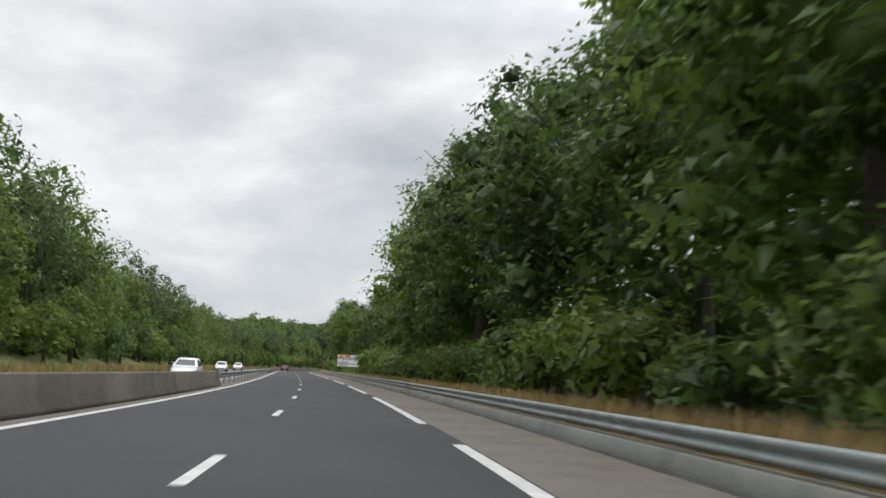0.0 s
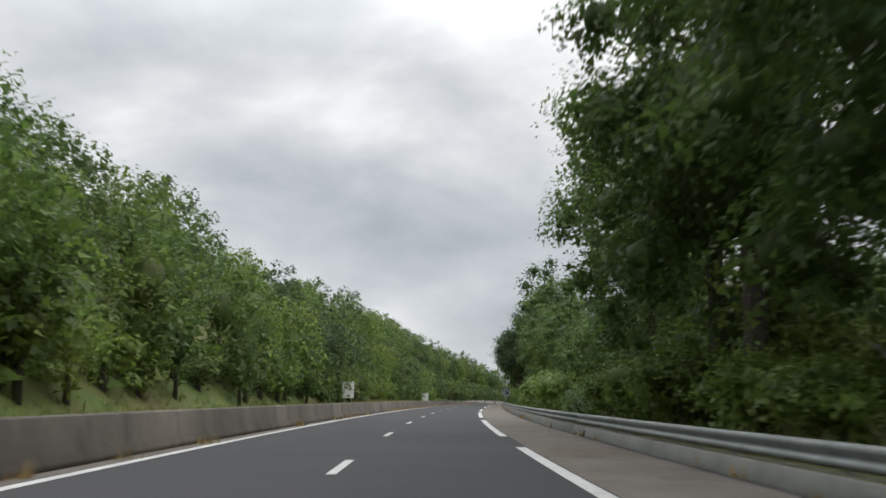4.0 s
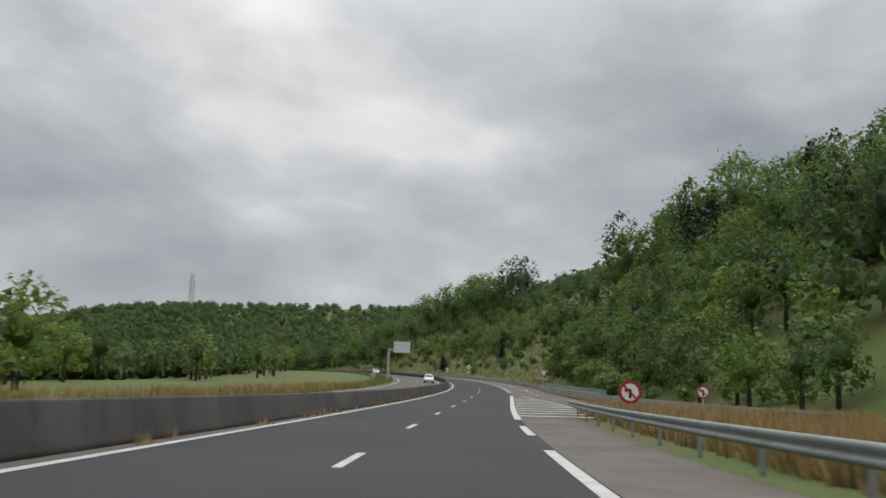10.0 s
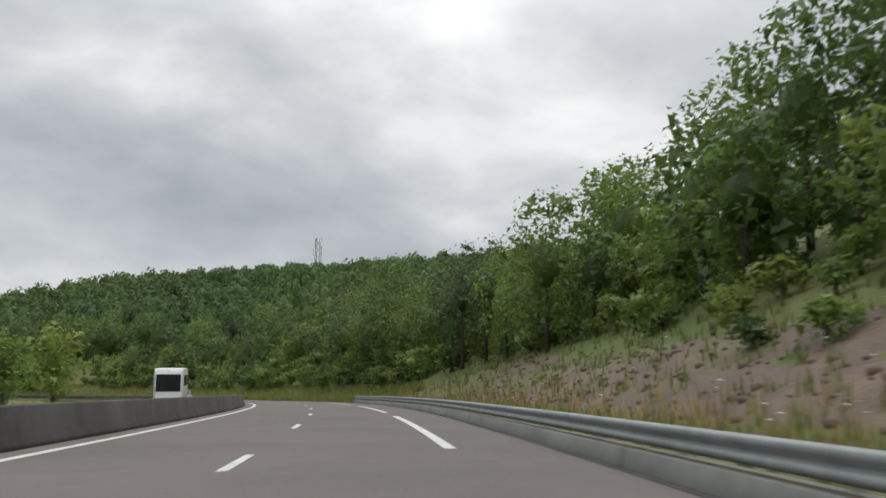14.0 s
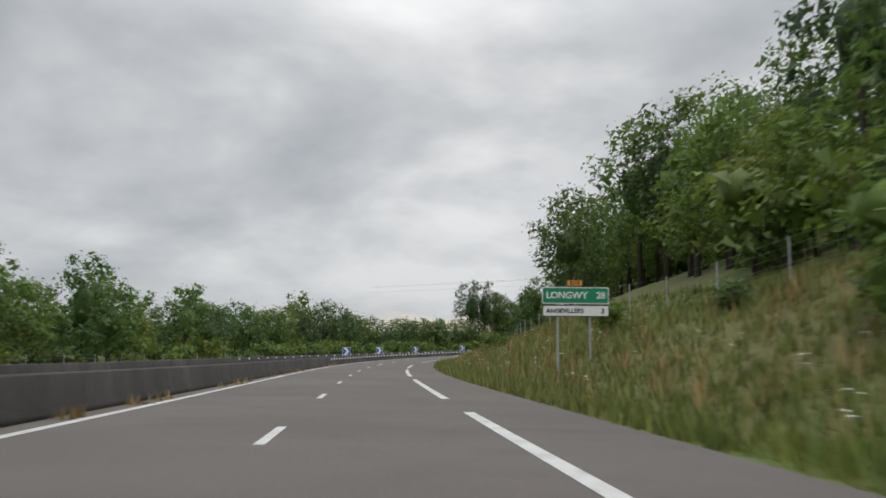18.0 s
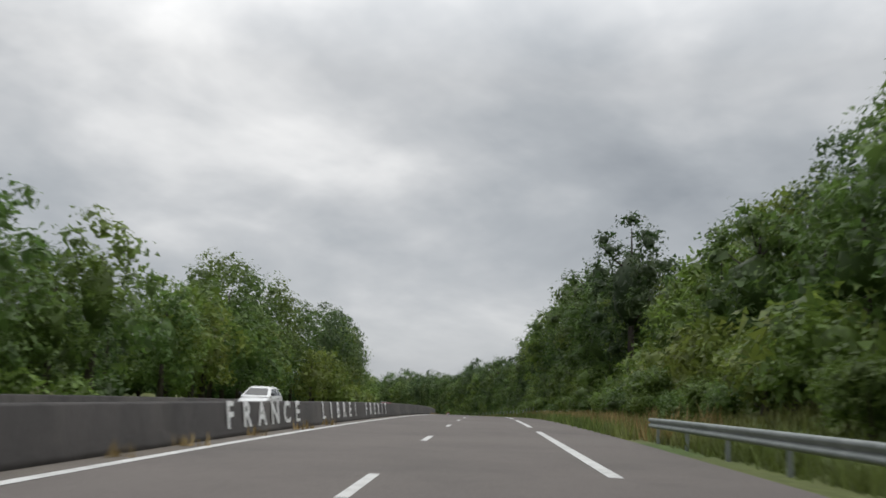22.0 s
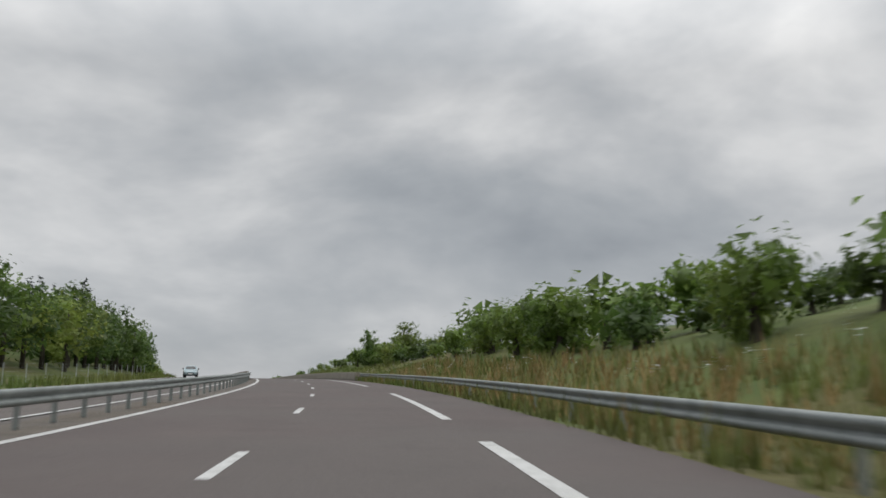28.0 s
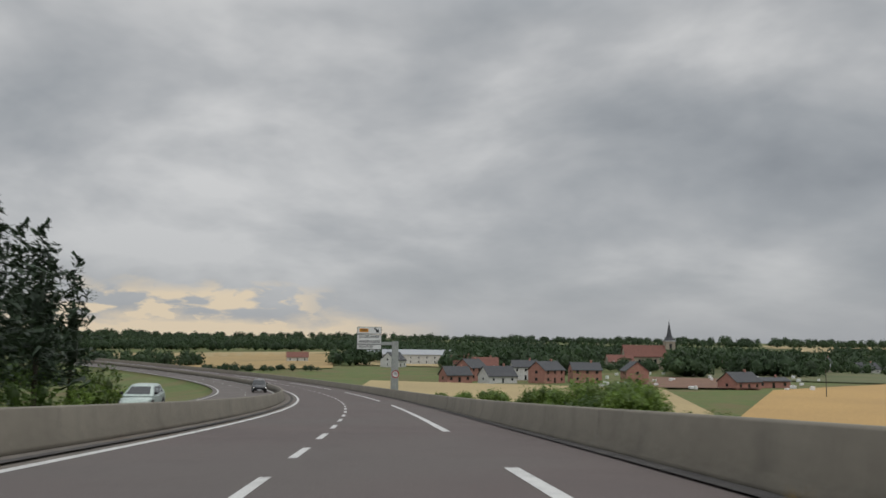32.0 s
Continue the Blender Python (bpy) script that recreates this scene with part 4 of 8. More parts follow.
def row(kinds, a, b, d, gap, low=0.85, high=1.15, jitter=1.5, wide=None):
    """A row of trees or bushes along the road; d may be a number or a table (s, d)."""
    x = a
    while x < b:
        dd = d if not isinstance(d, tuple) else float(np.interp(x, d[0], d[1]))
        kind, at, off, size = pick(kinds), x + float(rng.uniform(-0.3, 0.3)) * gap, dd + float(rng.uniform(-1, 1)) * jitter, float(rng.uniform(low, high))
        if 124 < at < 154 and 8 < off < 11.6:
            size *= 0.65  # cut back round the road sign
        stand(kind, at, off, size, None, wide)
        x += gap * float(rng.uniform(0.8, 1.25))


# right-hand wood, from the start to the exit
row(TALL, 4, 70, 15.5, 7.0, 1.15, 1.35)
row(TALL, 68, 98, 15.0, 7.0, 1.15, 1.35)
row(TALL, 98, 134, 18.6, 6.5, 0.92, 1.05)
row(TALL, 134, 156, 18.5, 6.5, 0.74, 0.86, 0.8)
row(TALL, 156, 200, 17.0, 7.0, 0.84, 1.02)
row(TALL, 200, 275, 14.0, 7.5, 1.0, 1.2)
stand(OVER[0], 279, 9.2, 1.0)
stand(OVER[0], 291, 11.0, 0.98)
row(TALL, 286, 345, 15.0, 7.5, 0.95, 1.1)
row(TALL, 345, 470, 12.4, 8.0, 1.0, 1.2)
row(TALL, 532, 574, 13.4, 7.0, 0.75, 0.9)
row(TALL, 574, 618, 13.2, 7.0, 1.0, 1.15)
stand(OVER[0], 584, 9.0, 0.86)
stand(OVER[0], 598, 9.6, 0.9)
stand(OVER[0], 608, 9.4, 1.0)
stand(TALL[2], 580, 14.0, 1.5, None, 1.15)
stand(TALL[0], 568, 15.0, 1.3)
row(TALL, 470, 530, 17.5, 7.5, 0.5, 0.65)
row(MID, 480, 516, 12.5, 6, 0.7, 0.9)
stand(POPLAR[0], 520, 17.2, 1.0)
stand(PINES[0], 517, 20.5, 1.22)
stand(PINES[0], 511, 23, 1.15)
row(TALL, 650, 664, 14.5, 6, 0.55, 0.65)
row(TALL, 664, 684, 13.5, 6, 0.75, 0.9)
row(SHRUB, 618, 660, 13.0, 3.0, 0.95, 1.3, 1.0)
stand(OVER[0], 688, 9.2, 0.84)
stand(OVER[0], 699, 9.8, 0.88)
row(TALL, 685, 702, 11.5, 6.5, 0.72, 0.85, 0.5)
row(TALL, 700, 738, 13.6, 7.0, 0.9, 1.05, 0.8)
row(TALL, 738, 776, 17.8, 6.0, 1.1, 1.3, 0.6)
stand(OVER[0], 792, 9.0, 0.86)
stand(OVER[0], 803, 9.6, 0.9)
row(TALL, 778, 808, 13.0, 6.0, 0.85, 0.98, 0.4)
row(TALL, 785, 850, 15.4, 7.0, 0.75, 1.0)
row([TALL[2], TALL[0]], 852, 898, 16.8, 7.0, 0.66, 0.8, 0.6)
row(TALL, 830, 856, 18, 7.0, 0.9, 1.15)
row(TALL, 858, 895, 21, 7.0, 0.75, 0.9)
stand(TALL[2], 884, 13.4, 0.64)
stand(TALL[0], 892, 14.6, 0.6)
stand(TALL[3], 861, 16.2, 1.1)
stand(TALL[2], 874, 16.4, 0.98)
row(SHRUB, 78, 140, 12.0, 2.6, 0.7, 0.95, 0.6)
row(SHRUB, 150, 262, 9.6, 3.4, 0.8, 1.15, 0.6)
row(SHRUB, 290, 450, 10.2, 5.5, 0.8, 1.1, 0.6)
row(SHRUB, 452, 622, 9.8, 3.0, 0.85, 1.1, 0.6)
row(SHRUB, 622, 690, 10.6, 3.2, 0.8, 1.2, 1.0)
row(SHRUB, 700, 860, 11.2, 7.0, 0.6, 0.9, 0.8)
# exit meadow, joining road and the open hillside
row(MID, 955, 1075, 40.0, 4.0, 0.9, 1.25, 3)
row(MID, 990, 1080, 33.0, 5.0, 0.7, 0.95, 2)
row(TALL, 960, 1100, 52.0, 7.0, 0.75, 1.0, 3)
row(TALL, 1040, 1120, 44.0, 7.0, 0.6, 0.85, 4)
row(MID, 1070, 1165, ((1070, 1165), (26, 15)), 3.6, 0.55, 0.9, 4)
row(MID, 1085, 1180, 30.0, 5.0, 0.7, 1.1, 5)
row(SHRUB, 1085, 1330, 16.0, 9.0, 0.5, 0.9, 4)
row(SHRUB, 1180, 1340, 26.0, 9.0, 0.6, 1.2, 6)
row(TALL, 1090, 1170, 55.0, 7.0, 0.9, 1.2, 6)
row(TALL, 1170, 1240, 54.0, 6.0, 1.15, 1.4, 3)
for x, d, k in ((1176, 43, 1.15), (1171, 46, 1.05), (1182, 48, 1.1), (1165, 44, 1.0), (1188, 50, 0.95)):
    stand(PINES[0], x, d, k)
row(TALL, 1228, 1318, 53.0, 7.0, 0.5, 0.68, 5)
row(TALL, 1318, 1460, 56.0, 6.0, 1.1, 1.4, 5)
row(MID, 1150, 1340, 36.0, 4.5, 0.55, 0.9, 5)
row(MID, 1225, 1345, 25.0, 5.0, 0.45, 0.75, 4)
row(SHRUB, 1215, 1345, 29.0, 2.6, 0.9, 1.5, 6)
stand(PINES[1], 1226, 16.5, 0.36, None, 0.62)
stand(PINES[1], 1276, 13.0, 0.34, None, 0.6)
stand(PINES[1], 1252, 24.0, 0.4, None, 0.6)
row(SHRUB, 1150, 1470, 21.0, 4.0, 0.4, 0.8, 7)
row(SHRUB, 1200, 1400, 33.0, 3.0, 0.6, 1.0, 3)
row(TALL, 1100, 1180, 44.0, 7.0, 0.7, 1.0, 5)
row(MID, 1180, 1460, 48.0, 8.0, 0.8, 1.1, 6)
row(MID, 1352, 1375, 13.0, 7.0, 0.5, 0.65, 1)
row(MID, 1365, 1470, 23.0, 5.0, 0.8, 1.15, 3)
row(TALL, 1385, 1480, 32.0, 7.0, 0.9, 1.1, 4)
row(SHRUB, 1390, 1475, 26.0, 2.8, 0.9, 1.5, 3)
row(SHRUB, 1400, 1475, 20.0, 3.0, 0.5, 0.9, 1.5)
stand(TALL[0], 1508, 18.5, 1.0)
stand(TALL[1], 1516, 20.5, 1.0)
row(TALL, 1455, 1530, 18.0, 6.5, 0.64, 0.76, 1.0)
row(MID, 1500, 1640, 20.0, 5.0, 0.7, 1.1, 2)
row(TALL, 1515, 1660, 30.0, 7.0, 0.65, 0.9, 4)
row(SHRUB, 1490, 1640, 15.0, 3.2, 0.8, 1.3, 1.5)
row(SHRUB, 1480, 1640, 18.5, 3.0, 1.0, 1.6, 1.5)
row(MID, 1480, 1560, 22.0, 4.0, 0.7, 1.1, 2)
row(MID, 1660, 1850, 21.0, 6.5, 0.7, 1.1, 3)
row(SHRUB, 1650, 1806, 13.5, 2.6, 1.0, 1.5, 2)
row(MID, 1655, 1800, 17.0, 4.2, 0.6, 0.85, 2)
row(SHRUB, 1655, 1830, 18.5, 2.6, 1.0, 1.6, 2)
row(TALL, 1660, 1900, 29.0, 7.0, 0.7, 0.95, 3)
row(TALL, 1660, 1990, 38.0, 8.0, 0.7, 0.95, 4)
stand(TALL[0], 1870, 18.5, 0.72)
stand(TALL[3], 1878, 21, 0.78)
stand(TALL[1], 1886, 23, 0.8)
stand(TALL[2], 1858, 24, 0.8)
stand(MID[0], 1896, 21, 0.95)
stand(MID[1], 1846, 22, 0.9)
stand(TALL[0], 1862, 23, 0.9)
row(MID, 1880, 2000, 26.0, 7.0, 0.8, 1.1, 3)
row(SHRUB, 1750, 1990, 13.0, 11.0, 0.35, 0.6, 3)
row(MID, 2010, 2200, 22.0, 8.0, 0.9, 1.2, 3)
stand(MID[2], 2034, 14.5, 0.96, None, 0.55)
row(TALL, 2060, 2108, -25.5, 5.0, 0.68, 0.84, 2)
row(TALL, 2108, 2152, -26.5, 5.0, 0.88, 1.0, 1)
row(SHRUB, 2030, 2210, 11.0, 8.0, 0.4, 0.7, 1.5)
row(MID, 2175, 2270, 17.0, 5.0, 0.9, 1.2, 2)
row(TALL, 2206, 2280, 21.0, 6.5, 0.7, 0.85, 2)
row(TALL, 2262, 2300, 15.6, 7.0, 0.9, 1.05)
row(TALL, 2300, 2330, 15.6, 6.5, 1.1, 1.25)
row(TALL, 2330, 2384, 15.8, 6.5, 0.82, 0.98)
row(TALL, 2384, 2432, 15.0, 6.0, 0.78, 0.9)
row(TALL, 2432, 2612, 14.4, 6.0, 0.68, 0.82)
row(TALL, 2440, 2600, 25.0, 6.5, 0.8, 0.98, 2)
row(TALL, 2610, 2640, 13.0, 5.0, 0.66, 0.76, 0.4)
row(MID, 2612, 2638, 10.8, 4.0, 0.6, 0.8, 0.4)
row(TALL, 2612, 2640, 18.5, 6.0, 0.6, 0.75)
row(MID, 2280, 2590, 12.2, 6.0, 0.6, 0.9, 0.8)
# rising meadow, hilltop hedge
row(SHRUB, 2618, 2790, 15.0, 9.0, 0.8, 1.6, 2.5)
row(MID, 2690, 2712, 17.0, 14.0, 0.5, 0.65, 2)
row(TALL, 2676, 2728, 36.0, 4.5, 0.7, 0.85, 2)
row(TALL, 2664, 2706, 27.0, 5.0, 0.4, 0.52, 1.5)
row(SHRUB, 2640, 2740, 21.0, 3.0, 1.0, 1.6, 1.5)
row(SHRUB, 2634, 2690, 16.5, 2.8, 0.8, 1.2, 1.5)
stand(MID[0], 2693, 14.6, 0.85)
row(SHRUB, 2805, 2880, 15.0, 3.6, 0.9, 1.4, 1.5)
row(SHRUB, 2880, 2990, 16.0, 3.8, 0.45, 0.75, 1.5)
row(SHRUB, 2810, 2975, 20.0, 3.6, 0.7, 1.1, 2)
stand(MID[2], 2925, 14.2, 0.58)
stand(MID[0], 2912, 17.0, 0.62)
row(SHRUB, 2906, 2934, 14.6, 2.2, 0.7, 1.1, 1.0)
row(SHRUB, 2906, 2940, 17.5, 2.6, 0.9, 1.3, 1.0)
row(SHRUB, 2985, 3018, 12.0, 4.5, 0.4, 0.7, 1.0)
for x, d, k, g in ((3031, 12.0, 2, 0.78), (3033.5, 12.8, 0, 1.0), (3038, 12.0, 1, 1.1), (3041, 12.5, 0, 1.0), (3046, 12.2, 1, 1.2), (3050, 12.6, 0, 0.95)):
    stand(SHRUB[k], x, d, g)
row(SHRUB, 3152, 3182, 15.0, 4.0, 0.75, 1.0, 2.0)
row(PINES, 3120, 3200, -25.0, 4.0, 0.5, 0.62, 2.5)
row(PINES, 3190, 3232, -22.5, 2.8, 0.58, 0.76, 2.5)
row(MID_DARK, 3115, 3185, -20.5, 3.6, 0.65, 0.85, 1.2)
row(MID_DARK, 3180, 3232, -20.0, 3.6, 0.75, 1.0, 1.2)
row(SHRUB, 2960, 3130, -18.6, 2.8, 0.7, 1.1, 0.5)
row(SHRUB, 3242, 3264, 9.8, 1.7, 0.45, 0.65, 0.8)
row(SHRUB, 3262, 3300, 9.2, 5.0, 0.3, 0.5, 0.6)
# undergrowth below the trees
for a, b, d, gap, low, high in ((2, 145, 12.2, 2.6, 0.9, 1.5), (145, 470, 13.2, 3.0, 0.8, 1.4), (480, 620, 12.6, 3.0, 0.9, 1.4), (660, 900, 12.2, 3.0, 0.8, 1.3), (2205, 2640, 10.8, 2.8, 0.6, 1.0), (2215, 2652, 13.2, 3.0, 1.0, 1.6)):
    row(SHRUB, a, b, d, gap, low, high, 0.9)
row(SHRUB, 1106, 1170, 15.0, 2.4, 0.9, 1.5, 1.5)
row(MID, 1106, 1168, 20.0, 3.0, 0.55, 0.8, 2)
row(MID, 1104, 1168, 27.0, 3.5, 0.7, 0.95, 2.5)
row(MID, 1104, 1175, 36.0, 4.0, 0.8, 1.1, 3)
for x, d, k in ((1131, 46, 0.95), (1138, 50, 0.9), (1124, 52, 0.88)):
    stand(PINES[0], x, d, k)
row(SHRUB, 1215, 1345, 19.0, 3.5, 0.5, 1.0, 5)
row(MID, 1215, 1300, 31.0, 5.0, 0.5, 0.8, 4)
row(MID, 1008, 1052, 36.0, 3.2, 0.7, 1.0, 2)
row(MID, 1010, 1060, 44.0, 3.6, 0.8, 1.1, 2.5)
row(SHRUB, 715, 800, -17.8, 5.0, 0.4, 0.8, 0.7)
row(SHRUB, 20, 420, -21.5, 4.0, 1.0, 1.6, 1.0)
row(SHRUB, 425, 700, -19.5, 3.6, 0.9, 1.5, 1.0)
# left-hand woods beyond the other carriageway
row(TALL, 25, 420, -23.5, 7.0, 0.65, 0.82, 2)
row(TALL, 40, 104, -28.0, 6.5, 0.95, 1.15, 2)
row(TALL, 25, 420, -32, 8.5, 0.74, 0.95, 3)
row(TALL, 420, 720, -20.5, 7.0, 0.62, 0.82, 1.5)
row(TALL, 420, 540, -29, 7.5, 0.72, 0.9, 2)
row(TALL, 540, 610, -29, 7.5, 0.64, 0.8, 2)
row(TALL, 610, 850, -29, 7.5, 0.92, 1.08, 2)
row([TALL[2], TALL[0]], 850, 880, -28.5, 5.5, 0.82, 0.98, 1)
row(TALL, 880, 928, -28, 5.5, 0.58, 0.72, 2)
row(TALL, 420, 600, -38, 8, 0.6, 0.8, 3)
row(TALL, 600, 850, -38, 8, 0.85, 1.0, 3)
row(TALL, 850, 935, -38, 8, 0.55, 0.75, 3)
row([MID[0], MID[2], MID_DARK[0]], 715, 930, -22.5, 3.8, 0.85, 1.1, 1)
row(MID, 30, 420, -19.5, 11.0, 0.5, 0.8, 1)
row(MID, 440, 690, -18.5, 9.0, 0.6, 0.9, 1)
row(MID, 946, 995, -30.0, 3.6, 0.55, 0.75, 3)
row(TALL, 996, 1046, -31.0, 5.0, 0.62, 0.76, 3)
row(MID, 1044, 1062, -30.0, 4.0, 0.8, 1.0, 3)
row(SHRUB, 955, 1060, -26.0, 3.5, 0.8, 1.3, 1.5)
row(MID, 1060, 1420, -42.0, 7.0, 0.6, 0.9, 6)
stand(MID[1], 1030, -20, 0.6)
row(MID, 1405, 1480, -19.0, 12.0, 0.7, 0.9, 2)
row(MID, 1690, 1880, -19.5, 4.2, 0.65, 0.85, 2)
row([MID[0], MID_DARK[0]], 1880, 1922, -20.0, 3.2, 0.75, 0.9, 2)
row([MID[2], MID_DARK[0]], 1922, 1942, -20.0, 3.2, 0.95, 1.15, 2)
row([MID[0], MID_DARK[0]], 1942, 2000, -20.0, 3.2, 0.8, 0.95, 2)
row(SHRUB, 1700, 1960, -16.8, 4.0, 0.5, 0.9, 0.8)
row([TALL[0], TALL[2]], 2004, 2014, -22.5, 4.0, 0.94, 1.04, 1)
row([TALL[0], TALL[2]], 2014, 2036, -22.5, 4.0, 0.8, 0.9, 1)
row(TALL, 2034, 2050, -21.0, 5.0, 0.66, 0.8, 1)
row(TALL, 2085, 2132, -22.0, 6.0, 0.6, 0.7, 1.5)
row(TALL, 2132, 2165, -22.0, 5.0, 0.8, 0.92, 1.5)
row(TALL, 2160, 2186, -20.0, 6.0, 0.95, 1.1, 1.0)
row(TALL, 2186, 2206, -19.6, 6.0, 0.8, 0.9, 0.8)
row(TALL, 2200, 2262, -24.0, 6.0, 0.5, 0.62, 1.5)
row(TALL, 2262, 2296, -23.0, 7.0, 0.75, 0.9, 1.5)
row(MID, 2010, 2210, -18.6, 5.0, 0.8, 1.1, 1.0)
row(SHRUB, 1990, 2230, -16.2, 5.0, 0.6, 0.9, 0.6)
row(MID, 2200, 2330, -20.0, 5.5, 0.8, 1.2, 2)
row(TALL, 2302, 2336, -20.5, 5.0, 0.78, 0.92, 1.0)
stand(MID[0], 2370, -19.0, 1.15)
stand(MID[2], 2375, -20.5, 1.0)
row(SHRUB, 2296, 2332, -16.6, 2.2, 1.0, 1.35, 0.7)
stand(SHRUB[0], 2548, 6.75, 0.36)
row(TALL, 2356, 2390, -22.0, 7.0, 0.72, 0.88, 2)
row(TALL, 2446, 2462, -20.5, 6.0, 0.74, 0.86, 1)
row(SHRUB, 2440, 2468, -17.8, 2.5, 0.7, 1.0, 0.8)
row(MID, 2534, 2590, -18.0, 5.0, 0.8, 1.0, 1.5)
row(MID, 2590, 2620, -22.0, 8.0, 0.7, 0.95, 3)
row(TALL, 2640, 2700, -23.5, 6.0, 0.6, 0.7, 2)
row(TALL, 2700, 2790, -23.0, 5.5, 0.56, 0.66, 2)
row(MID, 2640, 2790, -20.0, 4.0, 0.6, 0.85, 0.8)
row(SHRUB, 2560, 2720, -18.5, 7.0, 0.7, 1.1, 1.5)
row(MID, 2800, 2960, -21.0, 4.0, 0.7, 0.9, 2)
row(PINES, 2850, 3010, -28.0, 6.0, 0.45, 0.65, 3)
row([MID[2], MID_DARK[0]], 2960, 3120, -21.5, 3.6, 0.7, 0.9, 1.5)
row(PINES, 2990, 3130, -24.5, 4.0, 0.5, 0.68, 2)
for x, d, k in ((3228, -21, 0.74), (3266, -18.5, 0.74), (3271, -21, 0.82), (3275, -19, 0.76), (3280, -22, 0.84), (3284, -19.5, 0.72), (3289, -23, 0.8), (3277, -26, 0.85)):
    stand(PINES[0], x, d, k)
row(MID, 3262, 3300, -18.5, 4.0, 0.3, 0.5, 0.8)
row(MID, 1908, 1938, 17.0, 4.5, 0.7, 0.85, 1.5)
row([SHRUB[0], SHRUB[2]], 1900, 2065, -16.3, 2.6, 0.7, 1.1, 0.5)
row(SHRUB, 1905, 1960, 11.5, 5.0, 0.6, 1.0, 1)
row(SHRUB, 3210, 3300, -17.5, 5.0, 0.5, 0.9, 1)

def plant():
    """Sets the trees and bushes nearest to the road as things, and joins the rest into masses."""
    rest = {}
    thin = {}
    for name, (v, f, sprays, mat) in CROWN.items():
        for share, swell, keep in ((0.34, 1.6, 0), (0.30, 1.6, 3), (0.13, 2.1, 1), (0.07, 2.7, 2)):
            lean = sprays[rng.random(len(sprays)) < share]
            mid = lean.mean(1, keepdims=True)
            lean = mid + (lean - mid) * swell
            # far crowns keep one small inner mass only
            cv, cf = (v, f) if keep == 0 else ((v[:12] - v[:12].mean(0)) * 0.8 + v[:12].mean(0), f[:20])
            one = np.concatenate([cv, lean.reshape(-1, 3)])
            faces = np.concatenate([cf, np.arange(len(lean) * 3).reshape(-1, 3) + len(cv)])
            if keep == 0:
                LEAN[name] = fast_mesh("crown", one, [faces], mat)
            else:
                thin[name, keep] = (one, faces)
    for word, most in (("tree", 290), ("bush", 290)):
        mine = sorted([p for p in PLANTED if p[0].name.startswith(word)], key=lambda p: abs(p[2] - 1.7))
        first = {}
        for i, (kind, s, d, grow, wide, spin) in enumerate(mine):
            x, y, z = on_road(s, d, float(rise(s, d)))
            m = pose(x * S, y * S, z * S, 0, 0, spin) @ Matrix.Diagonal((wide, wide, grow, 1))
            if i >= most and kind.name in first:
                rest.setdefault((kind.name, 3 if word == "bush" and 0 < d < 14.5 or word == "tree" and -24.5 < d < 22 and (s < 400 or 1690 < s < 2460) else 1 if abs(d) < 30 else 2), []).append((x, y, z, radians(spin), wide, grow))
            elif kind.name not in first:
                first[kind.name] = m
            else:
                ob = copy_thing(kind, m)
                if i >= 85 and word == "tree":
                    for child in ob.children:
                        if child.name.startswith("crown"):
                            child.data = LEAN[kind.name]
        for kind in {p[0].name: p[0] for p in mine}.values():
            kind.matrix_basis = first[kind.name] @ Matrix.Diagonal((S, S, S, 1))
    for (name, tier), spots in rest.items():
        mat = CROWN[name][3]
        one, faces = thin[name, tier]
        for verts, tri, matter, what in ((one, faces, mat, "crowns"), (*STEM[name], BARK, "trunks")):
            q = np.array(spots)
            c, sn = np.cos(q[:, 3])[:, None], np.sin(q[:, 3])[:, None]
            px = (verts[:, 0] * c - verts[:, 1] * sn) * q[:, 4:5] + q[:, 0:1]
            py = (verts[:, 0] * sn + verts[:, 1] * c) * q[:, 4:5] + q[:, 1:2]
            pz = verts[:, 2] * q[:, 5:6] + q[:, 2:3]
            full = (tri[None] + (np.arange(len(q)) * len(verts))[:, None, None]).reshape(-1, 3)
            ob = new("wood_" + what, fast_mesh("wood_" + what, np.stack([px, py, pz], -1).reshape(-1, 3), [full], matter))
            ob.scale = (S, S, S)
            tagged(ob, "leafy tree tops of the woods further from the road" if what == "crowns" else "brown trunks of the woods further from the road", "wood", "", "stuff")


plant()

# ---- far woods: one mass of crowns on each hillside ----
def lump(leaves, size):
    v, f = blob((0, 0, 0), 0.62, 0.9, 1, 0.3)
    dirs = rng.normal(size=(leaves, 3))
    dirs /= np.linalg.norm(dirs, axis=1, keepdims=True)
    dirs[:, 2] = np.abs(dirs[:, 2]) - 0.3
    nor = dirs * 0.7 + rng.normal(0, 0.5, dirs.shape) + np.array([0, 0, 0.3])
    nor /= np.linalg.norm(nor, axis=1, keepdims=True)
    seed = Vector(rng.uniform(-50, 50, 3))
    far = np.array([1.0 + 0.45 * noise.noise(Vector(w) * 2.4 + seed) for w in dirs]) * rng.uniform(0.8, 1.08, leaves)
    lv = leaf_sprays(dirs * far[:, None], nor, size, size * 0.75).reshape(-1, 3)
    return np.concatenate([v, lv]), np.concatenate([f, np.arange(len(lv)).reshape(-1, 3) + len(v)])


COARSE, FINE = [lump(90, 0.31) for _ in range(5)], [lump(300, 0.17) for _ in range(4)]


